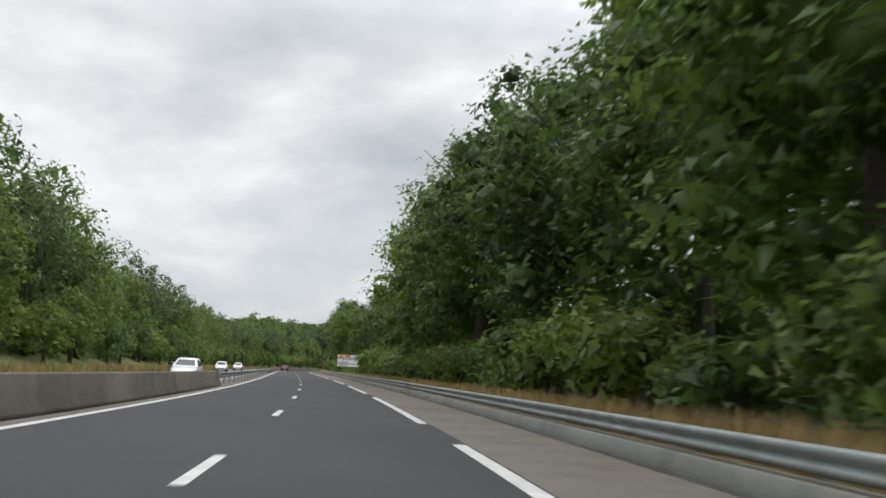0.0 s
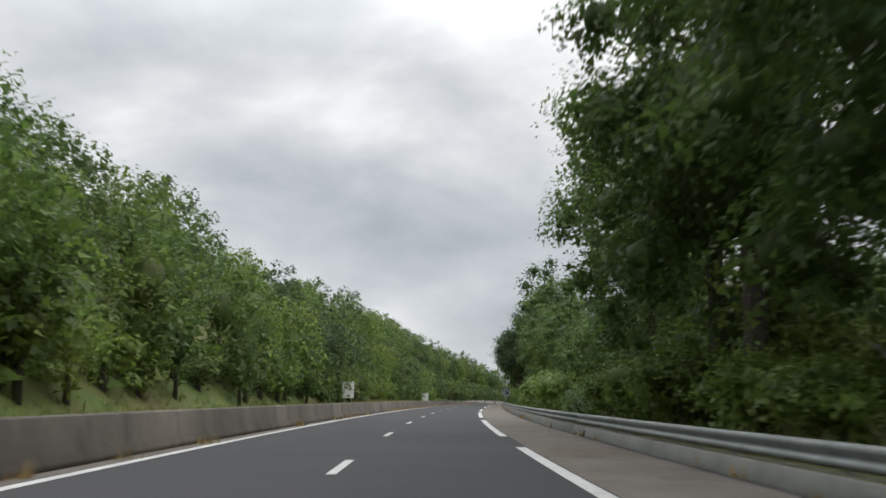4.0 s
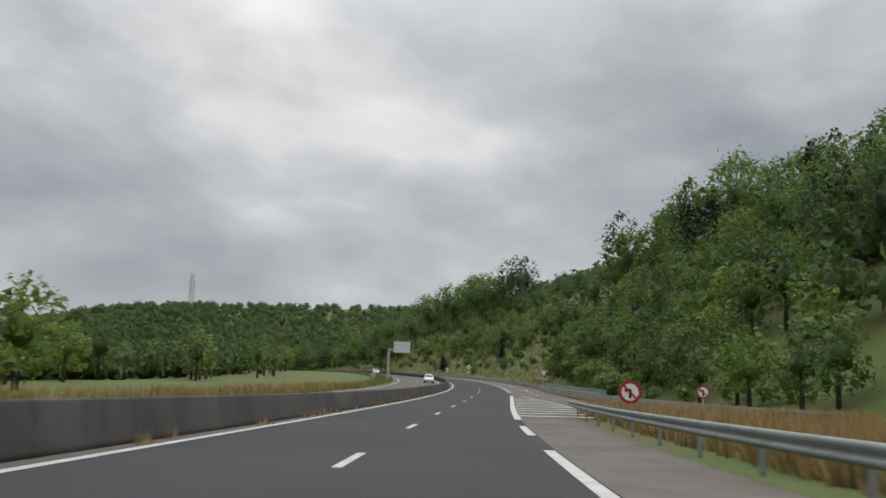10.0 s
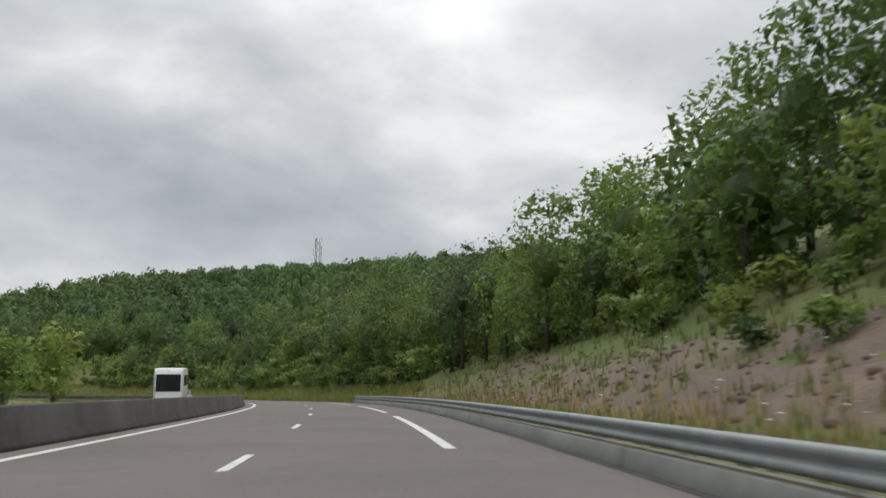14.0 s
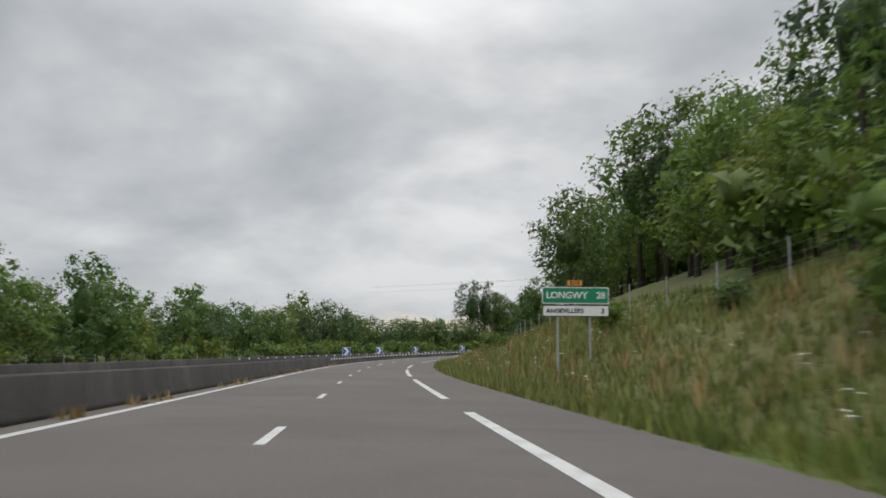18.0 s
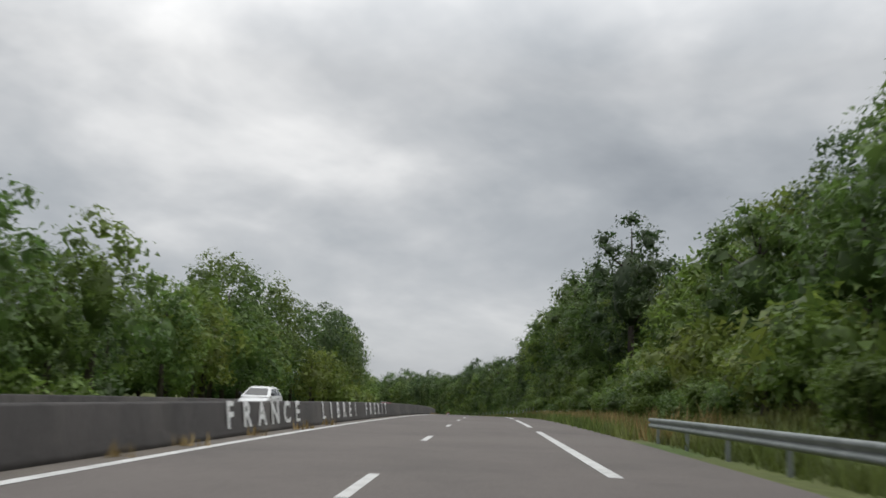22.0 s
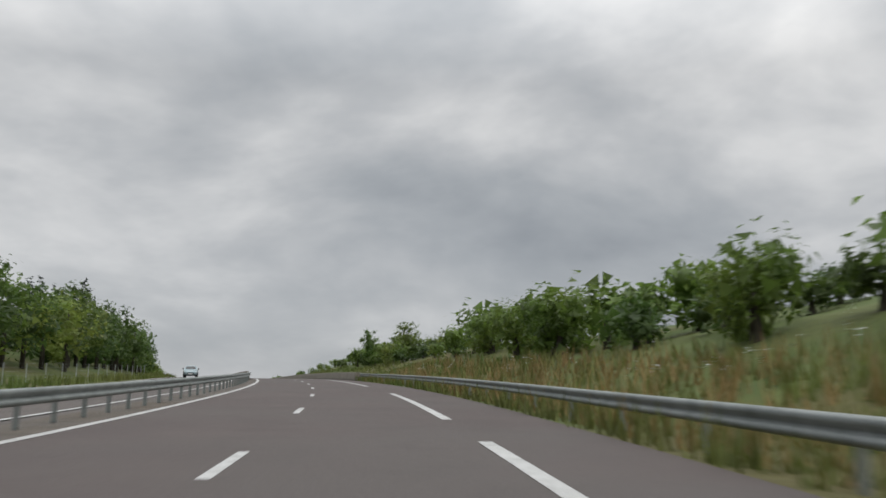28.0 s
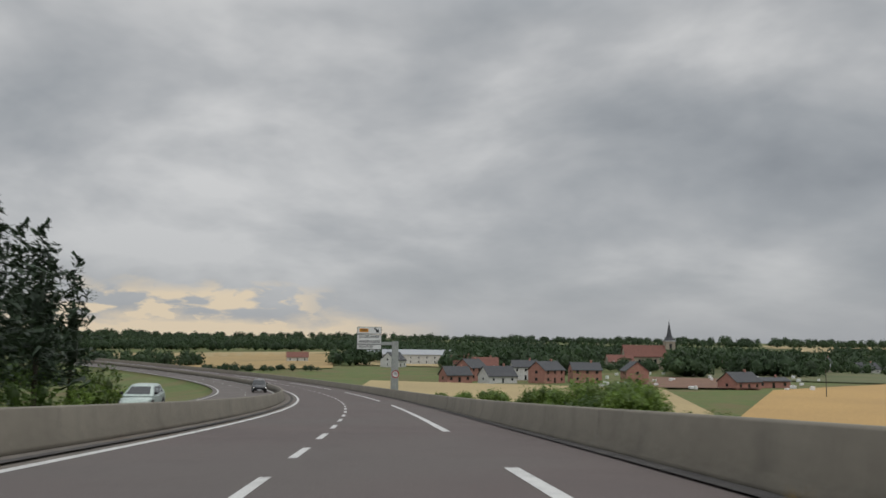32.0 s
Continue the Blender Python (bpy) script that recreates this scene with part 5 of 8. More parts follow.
def wood(name, pts, low, high, mat, label, lumps=COARSE):
    """A far wood: crowns of many sizes at the given places (x, y, z)."""
    vs, tri, off = [], [], 0
    pts = np.asarray(pts, float)
    which = rng.integers(0, len(lumps), len(pts))
    size = rng.uniform(low, high, len(pts))
    spin = rng.uniform(0, 2 * math.pi, len(pts))
    tall = rng.uniform(0.9, 1.6, len(pts))
    for k, (v, f) in enumerate(lumps):
        w = np.where(which == k)[0]
        if not len(w):
            continue
        c, sn = np.cos(spin[w])[:, None], np.sin(spin[w])[:, None]
        x = (v[:, 0] * c - v[:, 1] * sn) * size[w][:, None] + pts[w, 0][:, None]
        y = (v[:, 0] * sn + v[:, 1] * c) * size[w][:, None] + pts[w, 1][:, None]
        z = (v[:, 2] * tall[w][:, None] + 0.75) * size[w][:, None] + pts[w, 2][:, None]
        vs.append(np.stack([x, y, z], -1).reshape(-1, 3))
        o = off + np.arange(len(w))[:, None, None] * len(v)
        tri.append((f[None] + o).reshape(-1, 3))
        off += len(w) * len(v)
    ob = new(name, fast_mesh(name, np.concatenate(vs), [np.concatenate(tri)], mat))
    ob.scale = (S, S, S)
    return tagged(ob, label, "wood", "", "stuff")


def hillside(a, b, d0, d1, gap):
    """Places of crowns over a hillside between two distances from the road."""
    out = []
    side = 1 if d0 > 0 else -1
    d = abs(d0)
    while d < abs(d1):
        step = gap * (1 + max(0, d - 60) / 120)
        ss = np.arange(a, b, step) + rng.uniform(-0.4, 0.4, len(np.arange(a, b, step))) * step
        dd = side * (d + rng.uniform(-0.4, 0.4, len(ss)) * step)
        out.append(on_road(ss, dd, rise(ss, dd)))
        d += step
    p = np.concatenate(out)
    s, dn = nearest(p[:, 0], p[:, 1])
    return p[np.abs(dn) > abs(d0) * 0.8]


wood("far_wood", hillside(20, 905, 23.5, 45, 6.0), 2.6, 4.4, LEAVES_FAR, "deep green wood behind the roadside trees")
wood("far_wood", hillside(0, 915, -44, -76, 6.5), 2.8, 5.0, LEAVES_FAR, "dense green wood climbing the hillside")
wood("far_wood", hillside(930, 1150, 58, 170, 7.5), 3.4, 6.0, LEAVES_FAR, "dense green wood on the far hill")
wood("far_wood", hillside(1080, 1225, 62, 170, 7.5), 3.4, 5.8, LEAVES_FAR, "dense green wood on the hilltop")
wood("far_wood", hillside(1225, 1325, 84, 170, 7.5), 3.4, 5.8, LEAVES_FAR, "dense green wood on the hilltop")
wood("far_wood", hillside(1325, 1480, 62, 170, 7.5), 3.4, 5.8, LEAVES_FAR, "dense green wood on the hilltop")
wood("far_wood", hillside(1480, 2000, 33, 62, 6.0), 2.2, 3.8, LEAVES_FAR, "dense green wood covering the hill", FINE)
wood("far_wood", hillside(1480, 2000, 62, 170, 6.4), 3.2, 5.4, LEAVES_FAR, "dense green wood covering the hill")
wood("far_wood", hillside(1000, 1170, 38, 58, 6.0), 2.2, 3.6, LEAVES_FAR, "dense green wood at the foot of the hill")
wood("far_wood", hillside(1480, 2000, 172, 270, 5.2), 2.8, 4.4, LEAVES_FAR, "green wood along the hilltop")
wood("far_wood", hillside(960, 1460, -48, -170, 6.2), 2.4, 4.0, LEAVES_FAR, "green wood in the valley below the road")
wood("far_wood", hillside(1690, 2380, -27.5, -48, 6.0), 2.2, 3.4, LEAVES_FAR, "green wood beyond the other carriageway", FINE)
wood("far_wood", hillside(2220, 2610, 26, 60, 6.0), 2.6, 4.4, LEAVES_FAR, "deep green wood behind the roadside trees")
wood("far_wood", hillside(2430, 2600, 30, 62, 6.0), 4.6, 6.4, LEAVES_FAR, "tall green wood behind the roadside trees")
wood("far_wood", hillside(2370, 2420, -24, -60, 6.0), 2.2, 3.8, LEAVES_FAR, "green wood in the bend")
wood("far_wood", hillside(2800, 3110, -24, -70, 6.0), 1.8, 3.0, LEAVES_FAR, "low green wood on the hilltop")


# ---- grass: tufts of blades along the verges ----
def tufts(name, spots, low, high, mat, label):
    """Tufts of seven bent blades at the given places."""
    n, k = len(spots), 7
    a = rng.uniform(0, 2 * math.pi, (n, k))
    h = rng.uniform(low, high, (n, k))
    lean = rng.uniform(0.15, 0.6, (n, k)) * h
    root = spots[:, None, :] + np.stack([rng.normal(0, 0.14, (n, k)), rng.normal(0, 0.14, (n, k)), np.full((n, k), -0.05)], -1)
    side = np.stack([-np.sin(a), np.cos(a), np.zeros_like(a)], -1) * rng.uniform(0.02, 0.05, (n, k, 1))
    tip = root + np.stack([np.cos(a) * lean, np.sin(a) * lean, h], -1)
    v = np.stack([root - side, root + side, tip], 2).reshape(-1, 3)
    ob = new(name, fast_mesh(name, v, [np.arange(len(v)).reshape(-1, 3)], mat))
    ob.scale = (S, S, S)
    return tagged(ob, label, "grass", "", "stuff")


def sown(a, b, d0, d1, per_metre):
    """Random places on a stretch of verge, thicker beside the road."""
    n = int((b - a) * per_metre)
    ss = rng.uniform(a, b, n)
    dd = d0 + (d1 - d0) * rng.uniform(0, 1, n) ** 1.5
    return on_road(ss, dd, rise(ss, dd))


green = [sown(60, 156, 6.9, 11, 5), sown(262, 900, 6.9, 10.5, 4), sown(1150, 1480, 8.5, 24, 12), sown(1395, 1480, 7, 10, 4), sown(1478, 1720, 6.2, 15, 22), sown(1720, 1990, 6.2, 17, 12), sown(1990, 2215, 7.2, 14, 14), sown(2215, 2620, 6.2, 10.5, 16), sown(2620, 2885, 6.2, 13, 14), sown(2885, 3010, 7.0, 13, 12), sown(3010, 3240, 7.0, 11, 6), sown(0, 880, -14.2, -18.5, 6), sown(930, 1640, -14.2, -18, 4), sown(2400, 2560, -14.5, -19, 8), sown(2760, 3250, -14.2, -18, 5)]
tufts("grass", np.concatenate(green), 0.25, 0.85, BLADES, "rough green roadside grass")
dry = [sown(-20, 160, 7.0, 10.5, 26), sown(955, 1062, 7.6, 24, 60), sown(1145, 1400, 9, 30, 8), sown(1380, 1480, 8, 12, 4), sown(1800, 2010, 8.0, 15, 3), sown(2215, 2300, 7, 10, 8), sown(2340, 2620, 6.6, 10, 6), sown(2640, 2880, 6.6, 12, 8), sown(0, 420, -14.2, -18.5, 7), sown(960, 1120, -14.3, -20, 9), sown(560, 900, -14.2, -16, 3)]
tufts("dry_grass", np.concatenate(dry), 0.35, 1.05, STRAW, "tall straw-coloured dry grass")

tufts("short_grass", np.concatenate([sown(1640, 2000, 6.2, 17, 35), sown(2000, 2215, 7.2, 13, 20)]), 0.14, 0.48, BLADES, "dense short green grass on the bank")
tufts("short_grass", sown(1640, 2000, 6.2, 17, 30), 0.14, 0.5, BLADES_PALE, "dense short yellowish grass on the bank")
tufts("tall_grass", np.concatenate([sown(560, 905, -14.3, -18.9, 34), sown(1478, 1640, 6.6, 14, 18)]), 0.45, 1.15, BLADES_PALE, "tall yellowish green grass on the verge")

# weeds at the foot of the barriers and along the edge of the paving
foot = []
for a, b, d, n in ((156, 266, 6.05, 60), (430, 925, -4.15, 160), (925, 1390, -4.15, 150), (1600, 2220, -4.2, 120), (2280, 2780, -4.2, 110), (40, 156, 6.2, 40), (266, 800, 6.2, 150), (2890, 3240, 6.3, 60)):
    ss = rng.uniform(a, b, n)
    foot.append(np.repeat(on_road(ss, d + rng.normal(0, 0.05, n), 0.02), 2, 0) + rng.normal(0, 0.08, (2 * n, 3)) * np.array([1, 1, 0]))
tufts("weeds", np.concatenate(foot), 0.08, 0.34, STRAW, "dry weeds growing at the foot of the barriers")


def draped(name, corners, n, mat, label, lift=0.25):
    """A field laid on the land between four corners of the plan."""
    (x0, y0), (x1, y1), (x2, y2), (x3, y3) = corners
    u, v = np.meshgrid(np.linspace(0, 1, n), np.linspace(0, 1, n), indexing="ij")
    x = (x0 * (1 - u) + x1 * u) * (1 - v) + (x3 * (1 - u) + x2 * u) * v
    y = (y0 * (1 - u) + y1 * u) * (1 - v) + (y3 * (1 - u) + y2 * u) * v
    z = land_height(x, y)[0] + lift
    i, j = np.meshgrid(np.arange(n - 1), np.arange(n - 1), indexing="ij")
    q = np.stack([i * n + j, (i + 1) * n + j, (i + 1) * n + j + 1, i * n + j + 1], -1).reshape(-1, 4)
    return structure(name, fast_mesh(name, np.stack([x, y, z], -1).reshape(-1, 3), [q], mat), label, "field")


def bank_patch(name, a, b, d0, d1, mat, label, lift=0.05):
    s = stretch_of(a, b, 5)
    ds = np.linspace(d0, d1, 9)
    ss, dd = np.meshgrid(s, ds, indexing="ij")
    hh = rise(ss, dd) + lift
    hh[0], hh[-1] = hh[0] - 0.2, hh[-1] - 0.2
    hh[:, 0] -= 0.1
    hh[:, -1] -= 0.2
    me = strip_mesh(name, s, np.stack([dd, hh], -1), mat, smooth=True)
    return structure(name, me, label, "ground")


bank_patch("dry_meadow", 960, 1062, 7.4, 34, DRY_FIELD, "golden dry meadow between road and exit")
bank_patch("scree", 1352, 1462, 8.2, 17.5, SCREE, "steep bare bank of brown broken stone")
# loose stones on the bare bank
stone = [blob((0, 0, 0), 1.0, 0.7, 1, 0.5) for _ in range(3)]
sv, sf, off = [], [], 0
for k in range(900):
    ss, dd = rng.uniform(1356, 1458), 8.6 + 8.4 * rng.uniform()
    p = on_road(ss, dd, float(rise(ss, dd)) + 0.06)
    v, f = stone[k % 3]
    sv.append(v * rng.uniform(0.06, 0.22) + p)
    sf.append(f + off)
    off += len(v)
ob = new("loose_stones", fast_mesh("loose_stones", np.concatenate(sv), [np.concatenate(sf)], SCREE))
ob.scale = (S, S, S)
tagged(ob, "loose brown stones scattered on the bare bank", "stones", "", "stuff")
# small white flower heads along the banks
petals = np.concatenate([sown(1720, 1990, 7.5, 14, 0.7), sown(2250, 2460, 7.5, 10, 0.5), sown(1150, 1470, 9, 20, 0.5), sown(640, 900, 7.2, 9, 0.5), sown(2800, 2900, 9, 14, 0.6)])
petals[:, 2] += 0.75
fv = leaf_sprays(np.repeat(petals, 5, 0) + rng.normal(0, 0.12, (len(petals) * 5, 3)), np.tile(np.array([0, 0, 1.0]), (len(petals) * 5, 1)), 0.12, 0.12).reshape(-1, 3)
ob = new("wild_flowers", fast_mesh("wild_flowers", fv, [np.arange(len(fv)).reshape(-1, 3)], SIGN_WHITE))
ob.scale = (S, S, S)
tagged(ob, "small white umbels of wild flowers in the grass", "flowers", "", "stuff")


# ---- fences ----
def fence(a, b, d, gap, tall, label, base=0.0):
    """Thin posts and strained wires."""
    mid = (a + b) / 2
    ob = thing("fence", place(mid, d, float(rise(mid, d))), label, "fence", "wire fences beside the road")
    inv = ob.matrix_basis.inverted()
    post = bpy.data.meshes.new("post")
    bm = tube([(0, 0, -0.3), (0, 0, tall)], [0.035, 0.03], 6)
    bm.to_mesh(post)
    bm.free()
    post.materials.append(POST_GREY)
    for x in np.arange(a, b + 0.1, gap):
        q = new("post", post)
        q.parent = ob
        q.matrix_basis = inv @ place(x, d, float(rise(x, d)))
    s = stretch_of(a, b, gap)
    for h in np.linspace(0.15, tall - 0.05, 6):
        base_h = rise(s, np.full(len(s), d)) + h
        pr = np.stack([np.stack([np.full(len(s), d + x), base_h + z], -1) for x, z in ((-0.004, 0), (0, 0.007), (0.004, 0))], 1)
        me = strip_mesh("wire", s, pr, STEEL, closed=True)
        me.transform(inv @ Matrix.Diagonal((S, S, S, 1)))
        part("wire", me, POST_GREY, ob)
    return ob


fence(2300, 2470, 8.9, 5.0, 1.5, "wire fence on thin grey steel posts before the trees")
fence(470, 520, 9.2, 5.0, 1.7, "tall wire fence on thin steel posts")
fence(156, 268, 8.8, 6.0, 1.5, "wire fence behind the concrete barrier")
fence(1800, 1900, 15.0, 6.0, 1.6, "wire fence along the top of the bank")
fence(1700, 1960, -15.5, 5.0, 1.2, "wire fence before the bushes")
fence(2820, 2900, -16.0, 4.0, 1.3, "wire fence beyond the other carriageway")
fence(3020, 3110, 9.2, 5.0, 1.2, "wire fence on the embankment")
fence(3215, 3262, -15.5, 3.0, 1.4, "wire fence with pale posts below the pines")


# ---- signs ----
def letters(words, size, mat, parent, x, z, y=-0.03, centre=False, width=1.0):
    cu = bpy.data.curves.new("lettering", "FONT")
    cu.body, cu.size, cu.extrude, cu.resolution_u, cu.offset = words, size, 0.004, 3, size * 0.022
    cu.align_x = "CENTER" if centre else "LEFT"
    cu.align_y = "CENTER"
    ob = bpy.data.objects.new("lettering", cu)
    me = bpy.data.meshes.new_from_object(ob)
    bpy.data.objects.remove(ob)
    me.materials.append(mat)
    q = part("lettering", me, mat, parent)
    q.matrix_basis = pose(x, y, z, 90, 0, 0) @ Matrix.Diagonal((width, 1, 1, 1))
    return q


def panel(parent, x0, x1, z0, z1, mat, name="panel", y=0.0, rim=None, label=""):
    """A flat sign board with rounded corners, a rim and a metal back."""
    p = part(name, prism(rounded(x0, x1, z0, z1, 0.06), y, y + 0.04), SIGN_BACK, parent, label)
    part("face", prism(rounded(x0 + 0.004, x1 - 0.004, z0 + 0.004, z1 - 0.004, 0.055), y - 0.006, y - 0.001), rim or mat, p)
    if rim:
        part("field", prism(rounded(x0 + 0.035, x1 - 0.035, z0 + 0.035, z1 - 0.035, 0.05), y - 0.011, y - 0.007), mat, p)
    return p


def rounded(x0, x1, z0, z1, r):
    out = []
    for cx, cz, a0 in ((x1 - r, z0 + r, -90), (x1 - r, z1 - r, 0), (x0 + r, z1 - r, 90), (x0 + r, z0 + r, 180)):
        for k in range(4):
            a = radians(a0 + k * 30)
            out.append((cx + r * math.cos(a), cz + r * math.sin(a)))
    return out


def sign_post(parent, x, tall, r=0.045):
    return part("post", tube([(x, 0.06, -0.5), (x, 0.06, tall)], [r, r], 8), POST_GREY, parent)


def arrow_points(cx, cz, k, turn):
    shape = [(-0.10, -0.5), (0.10, -0.5), (0.10, 0.02), (0.34, 0.02), (0, 0.5), (-0.34, 0.02), (-0.10, 0.02)]
    c, s = math.cos(radians(turn)), math.sin(radians(turn))
    return [(cx + k * (x * c - z * s), cz + k * (x * s + z * c)) for x, z in shape]


def round_sign(s, d, h, dia, number, label, plate="", turn=0, kind="limit", post_top=None):
    """A round sign: a red ring, white field and what stands in it."""
    base = float(rise(s, d))
    ob = thing("road_sign", place(s, d, base, turn), label, "road sign", "road signs")
    h -= base
    sign_post(ob, 0, h + dia * 0.3)
    disc = part("disc", prism(ring_points(dia / 2, 36, 0, h), 0.0, 0.03), SIGN_BACK, ob)
    part("ring", prism(ring_points(dia / 2 - 0.003, 36, 0, h), -0.006, -0.001), SIGN_RED, disc, "red reflective ring")
    part("field", prism(ring_points(dia * 0.37, 36, 0, h), -0.012, -0.007), SIGN_WHITE, disc)
    if number:
        letters(number, dia * 0.52, SIGN_BLACK, ob, 0, h, -0.016, True, 0.95)
    if kind == "no_turn":
        part("arrow", prism([(x, z + h) for x, z in ((-0.05, -0.24), (0.06, -0.24), (0.06, 0.13), (-0.12, 0.13), (-0.12, 0.2), (-0.26, 0.08), (-0.12, -0.04), (-0.12, 0.03), (-0.05, 0.03))], -0.018, -0.013), SIGN_BLACK, disc)
        part("slash", prism([(x * dia / 0.85, z * dia / 0.85 + h) for x, z in ((-0.27, 0.22), (-0.22, 0.27), (0.27, -0.22), (0.22, -0.27))], -0.024, -0.019), SIGN_RED, disc)
    if kind == "no_entry":
        part("fill", prism(ring_points(dia * 0.47, 36, 0, h), -0.018, -0.013), SIGN_RED, disc)
        part("bar", prism([(x * dia, z * dia + h) for x, z in ((-0.36, -0.07), (0.36, -0.07), (0.36, 0.07), (-0.36, 0.07))], -0.024, -0.019), SIGN_WHITE, disc)
    if plate:
        p = panel(ob, -dia * 0.42, dia * 0.42, h - dia * 0.5 - 0.33, h - dia * 0.5 - 0.06, SIGN_WHITE, "plate", 0, SIGN_BLACK)
        if plate == "arrow":
            part("arrow", prism(arrow_points(0, h - dia * 0.5 - 0.195, 0.2, -135), -0.018, -0.013), SIGN_BLACK, p)
        else:
            letters(plate, 0.17, SIGN_BLACK, ob, 0, h - dia * 0.5 - 0.195, -0.016, True, 0.9)
    return ob


def tri(r, h, flip=1, soft=0.06):
    out = []
    for k in range(3):
        a = radians(90 * flip + 120 * k)
        for o in (-0.12, 0.12):
            out.append((r * math.cos(a + o), h + r * math.sin(a + o)))
    return out


def triangle_sign(s, d, h, size, label, kind, plate="", turn=0):
    base = float(rise(s, d))
    ob = thing("road_sign", place(s, d, base, turn), label, "road sign", "road signs")
    h -= base
    flip = -1 if kind == "yield" else 1
    r = size * 0.577
    sign_post(ob, 0, h + r * 0.4)
    board = part("board", prism(tri(r * 1.06, h, flip), 0.0, 0.03), SIGN_BACK, ob)
    part("edge", prism(tri(r * 1.05, h, flip), -0.006, -0.001), SIGN_WHITE, board)
    part("border", prism(tri(r * 0.99, h, flip), -0.012, -0.007), SIGN_RED, board)
    part("field", prism(tri(r * 0.68, h, flip), -0.018, -0.013), SIGN_WHITE, board)
    if kind == "bends":
        k = size
        part("symbol", prism([(x * k, h + z * k) for x, z in ((0.02, -0.22), (0.09, -0.22), (0.09, -0.02), (-0.05, 0.07), (-0.05, 0.13), (0.0, 0.13), (-0.08, 0.26), (-0.17, 0.13), (-0.12, 0.13), (-0.12, 0.03), (0.02, -0.06))], -0.024, -0.019), SIGN_BLACK, board)
    if plate:
        z1 = h - r * (0.62 if flip == 1 else 1.12)
        panel(ob, -size * 0.46, size * 0.46, z1 - 0.34, z1, SIGN_WHITE, "plate", 0, SIGN_BLACK)
        if plate != "-":
            letters(plate, 0.24, SIGN_BLACK, ob, 0, z1 - 0.17, -0.02, True, 0.9)
        else:
            for k in (-0.04, 0.06):
                part("bar", box(-size * 0.3, size * 0.3, -0.022, -0.016, z1 - 0.17 + k - 0.02, z1 - 0.17 + k + 0.02), SIGN_BLACK, ob)
    return ob


def direction_boards(parent, x0, x1, z0, rows):
    """Boards one over the other, from the top down: height, face, orange tags and lines of words."""
    z = z0
    for tall, lines, tags, extra in rows:
        panel(parent, x0, x1, z - tall, z, SIGN_WHITE, "board", 0, SIGN_BLACK)
        x = x0 + 0.25
        for t in tags:
            w = 0.2 + 0.21 * len(t)
            part("tag", prism(rounded(x, x + w, z - tall * 0.5 - 0.2, z - tall * 0.5 + 0.2, 0.05), -0.02, -0.013), SIGN_ORANGE, parent, "orange road number tag")
            letters(t, 0.34, SIGN_BLACK, parent, x + w / 2, z - tall * 0.5, -0.026, True, 0.9)
            x += w + 0.2
        n = len(lines)
        for i, words in enumerate(lines):
            letters(words, 0.40, SIGN_BLACK, parent, x0 + 0.25, z - tall * (i + 0.5) / n, -0.02, False, 0.98)
        if extra == "arrow":
            part("arrow", prism(arrow_points(x1 - 0.55, z - tall / 2, 0.75, -135), -0.02, -0.013), SIGN_BLACK, parent)
        elif extra:
            letters(extra, 0.34, SIGN_BLACK, parent, x1 - 0.75, z - tall / 2, -0.02, True, 0.9)
        z -= tall + 0.05
    return z


# first direction sign on two posts
q = thing("direction_sign", place(152, 8.9, float(rise(152, 8.9)), -4), "white direction sign with orange tags on two posts", "road sign", "road signs")
for x in (-1.0, 1.1):
    sign_post(q, x, 2.4, 0.06)
direction_boards(q, -1.95, 1.95, 3.85, [(0.55, [], ["D57", "D152"], "800 m"), (0.95, ["HETTANGE-GRANDE", "ENTRANGE"], [], ""), (0.5, ["ALGRANGE"], [], "")])
for ch in q.children:
    if ch.name.startswith("lettering"):
        ch.scale = (0.78, 0.78, 0.78)
round_sign(276, 7.6, 1.62, 1.05, "90", "round speed limit sign with red ring and a reminder plate", "RAPPEL")
# tall board with a car, a lorry and waves, at the wood's edge
q = thing("warning_board", place(620, 6.75, 0.0), "tall grey board with dark vehicle shapes and white rim", "road sign", "road signs")
sign_post(q, 0.1, 1.9)
panel(q, -0.82, 0.82, 1.85, 3.85, POST_GREY, "board", 0, SIGN_WHITE)
part("band", box(-0.8, 0.8, -0.022, -0.013, 3.5, 3.83), SIGN_BLACK, q, "dark band")
part("band", box(-0.8, 0.8, -0.022, -0.013, 1.88, 2.2), SIGN_BLACK, q, "dark band")
for z in (3.66, 2.09, 1.98):
    part("line_of_writing", box(-0.6, 0.6, -0.03, -0.023, z - 0.035, z + 0.035), SIGN_WHITE, q, "pale bar of unreadable writing")
part("car_shape", prism([(-0.1, 3.0), (0.25, 3.0), (0.25, 3.1), (0.18, 3.12), (0.12, 3.22), (-0.02, 3.22), (-0.08, 3.12)], -0.022, -0.013), SIGN_BLACK, q)
part("lorry_shape", prism([(-0.1, 2.45), (0.65, 2.45), (0.65, 2.85), (0.15, 2.85), (0.15, 2.75), (-0.05, 2.75), (-0.1, 2.62)], -0.022, -0.013), SIGN_BLACK, q)
part("device_shape", prism([(-0.72, 3.1), (-0.45, 3.05), (-0.42, 3.25), (-0.68, 3.32)], -0.022, -0.013), SIGN_BLACK, q)
for r in (0.18, 0.28, 0.38):
    arc = [(0.3 + r * math.cos(a), 3.12 + r * math.sin(a)) for a in np.linspace(-0.7, 0.7, 9)]
    part("wave", prism(arc + [(x - 0.035, z) for x, z in arc[::-1]], -0.022, -0.013), SIGN_BLACK, q)


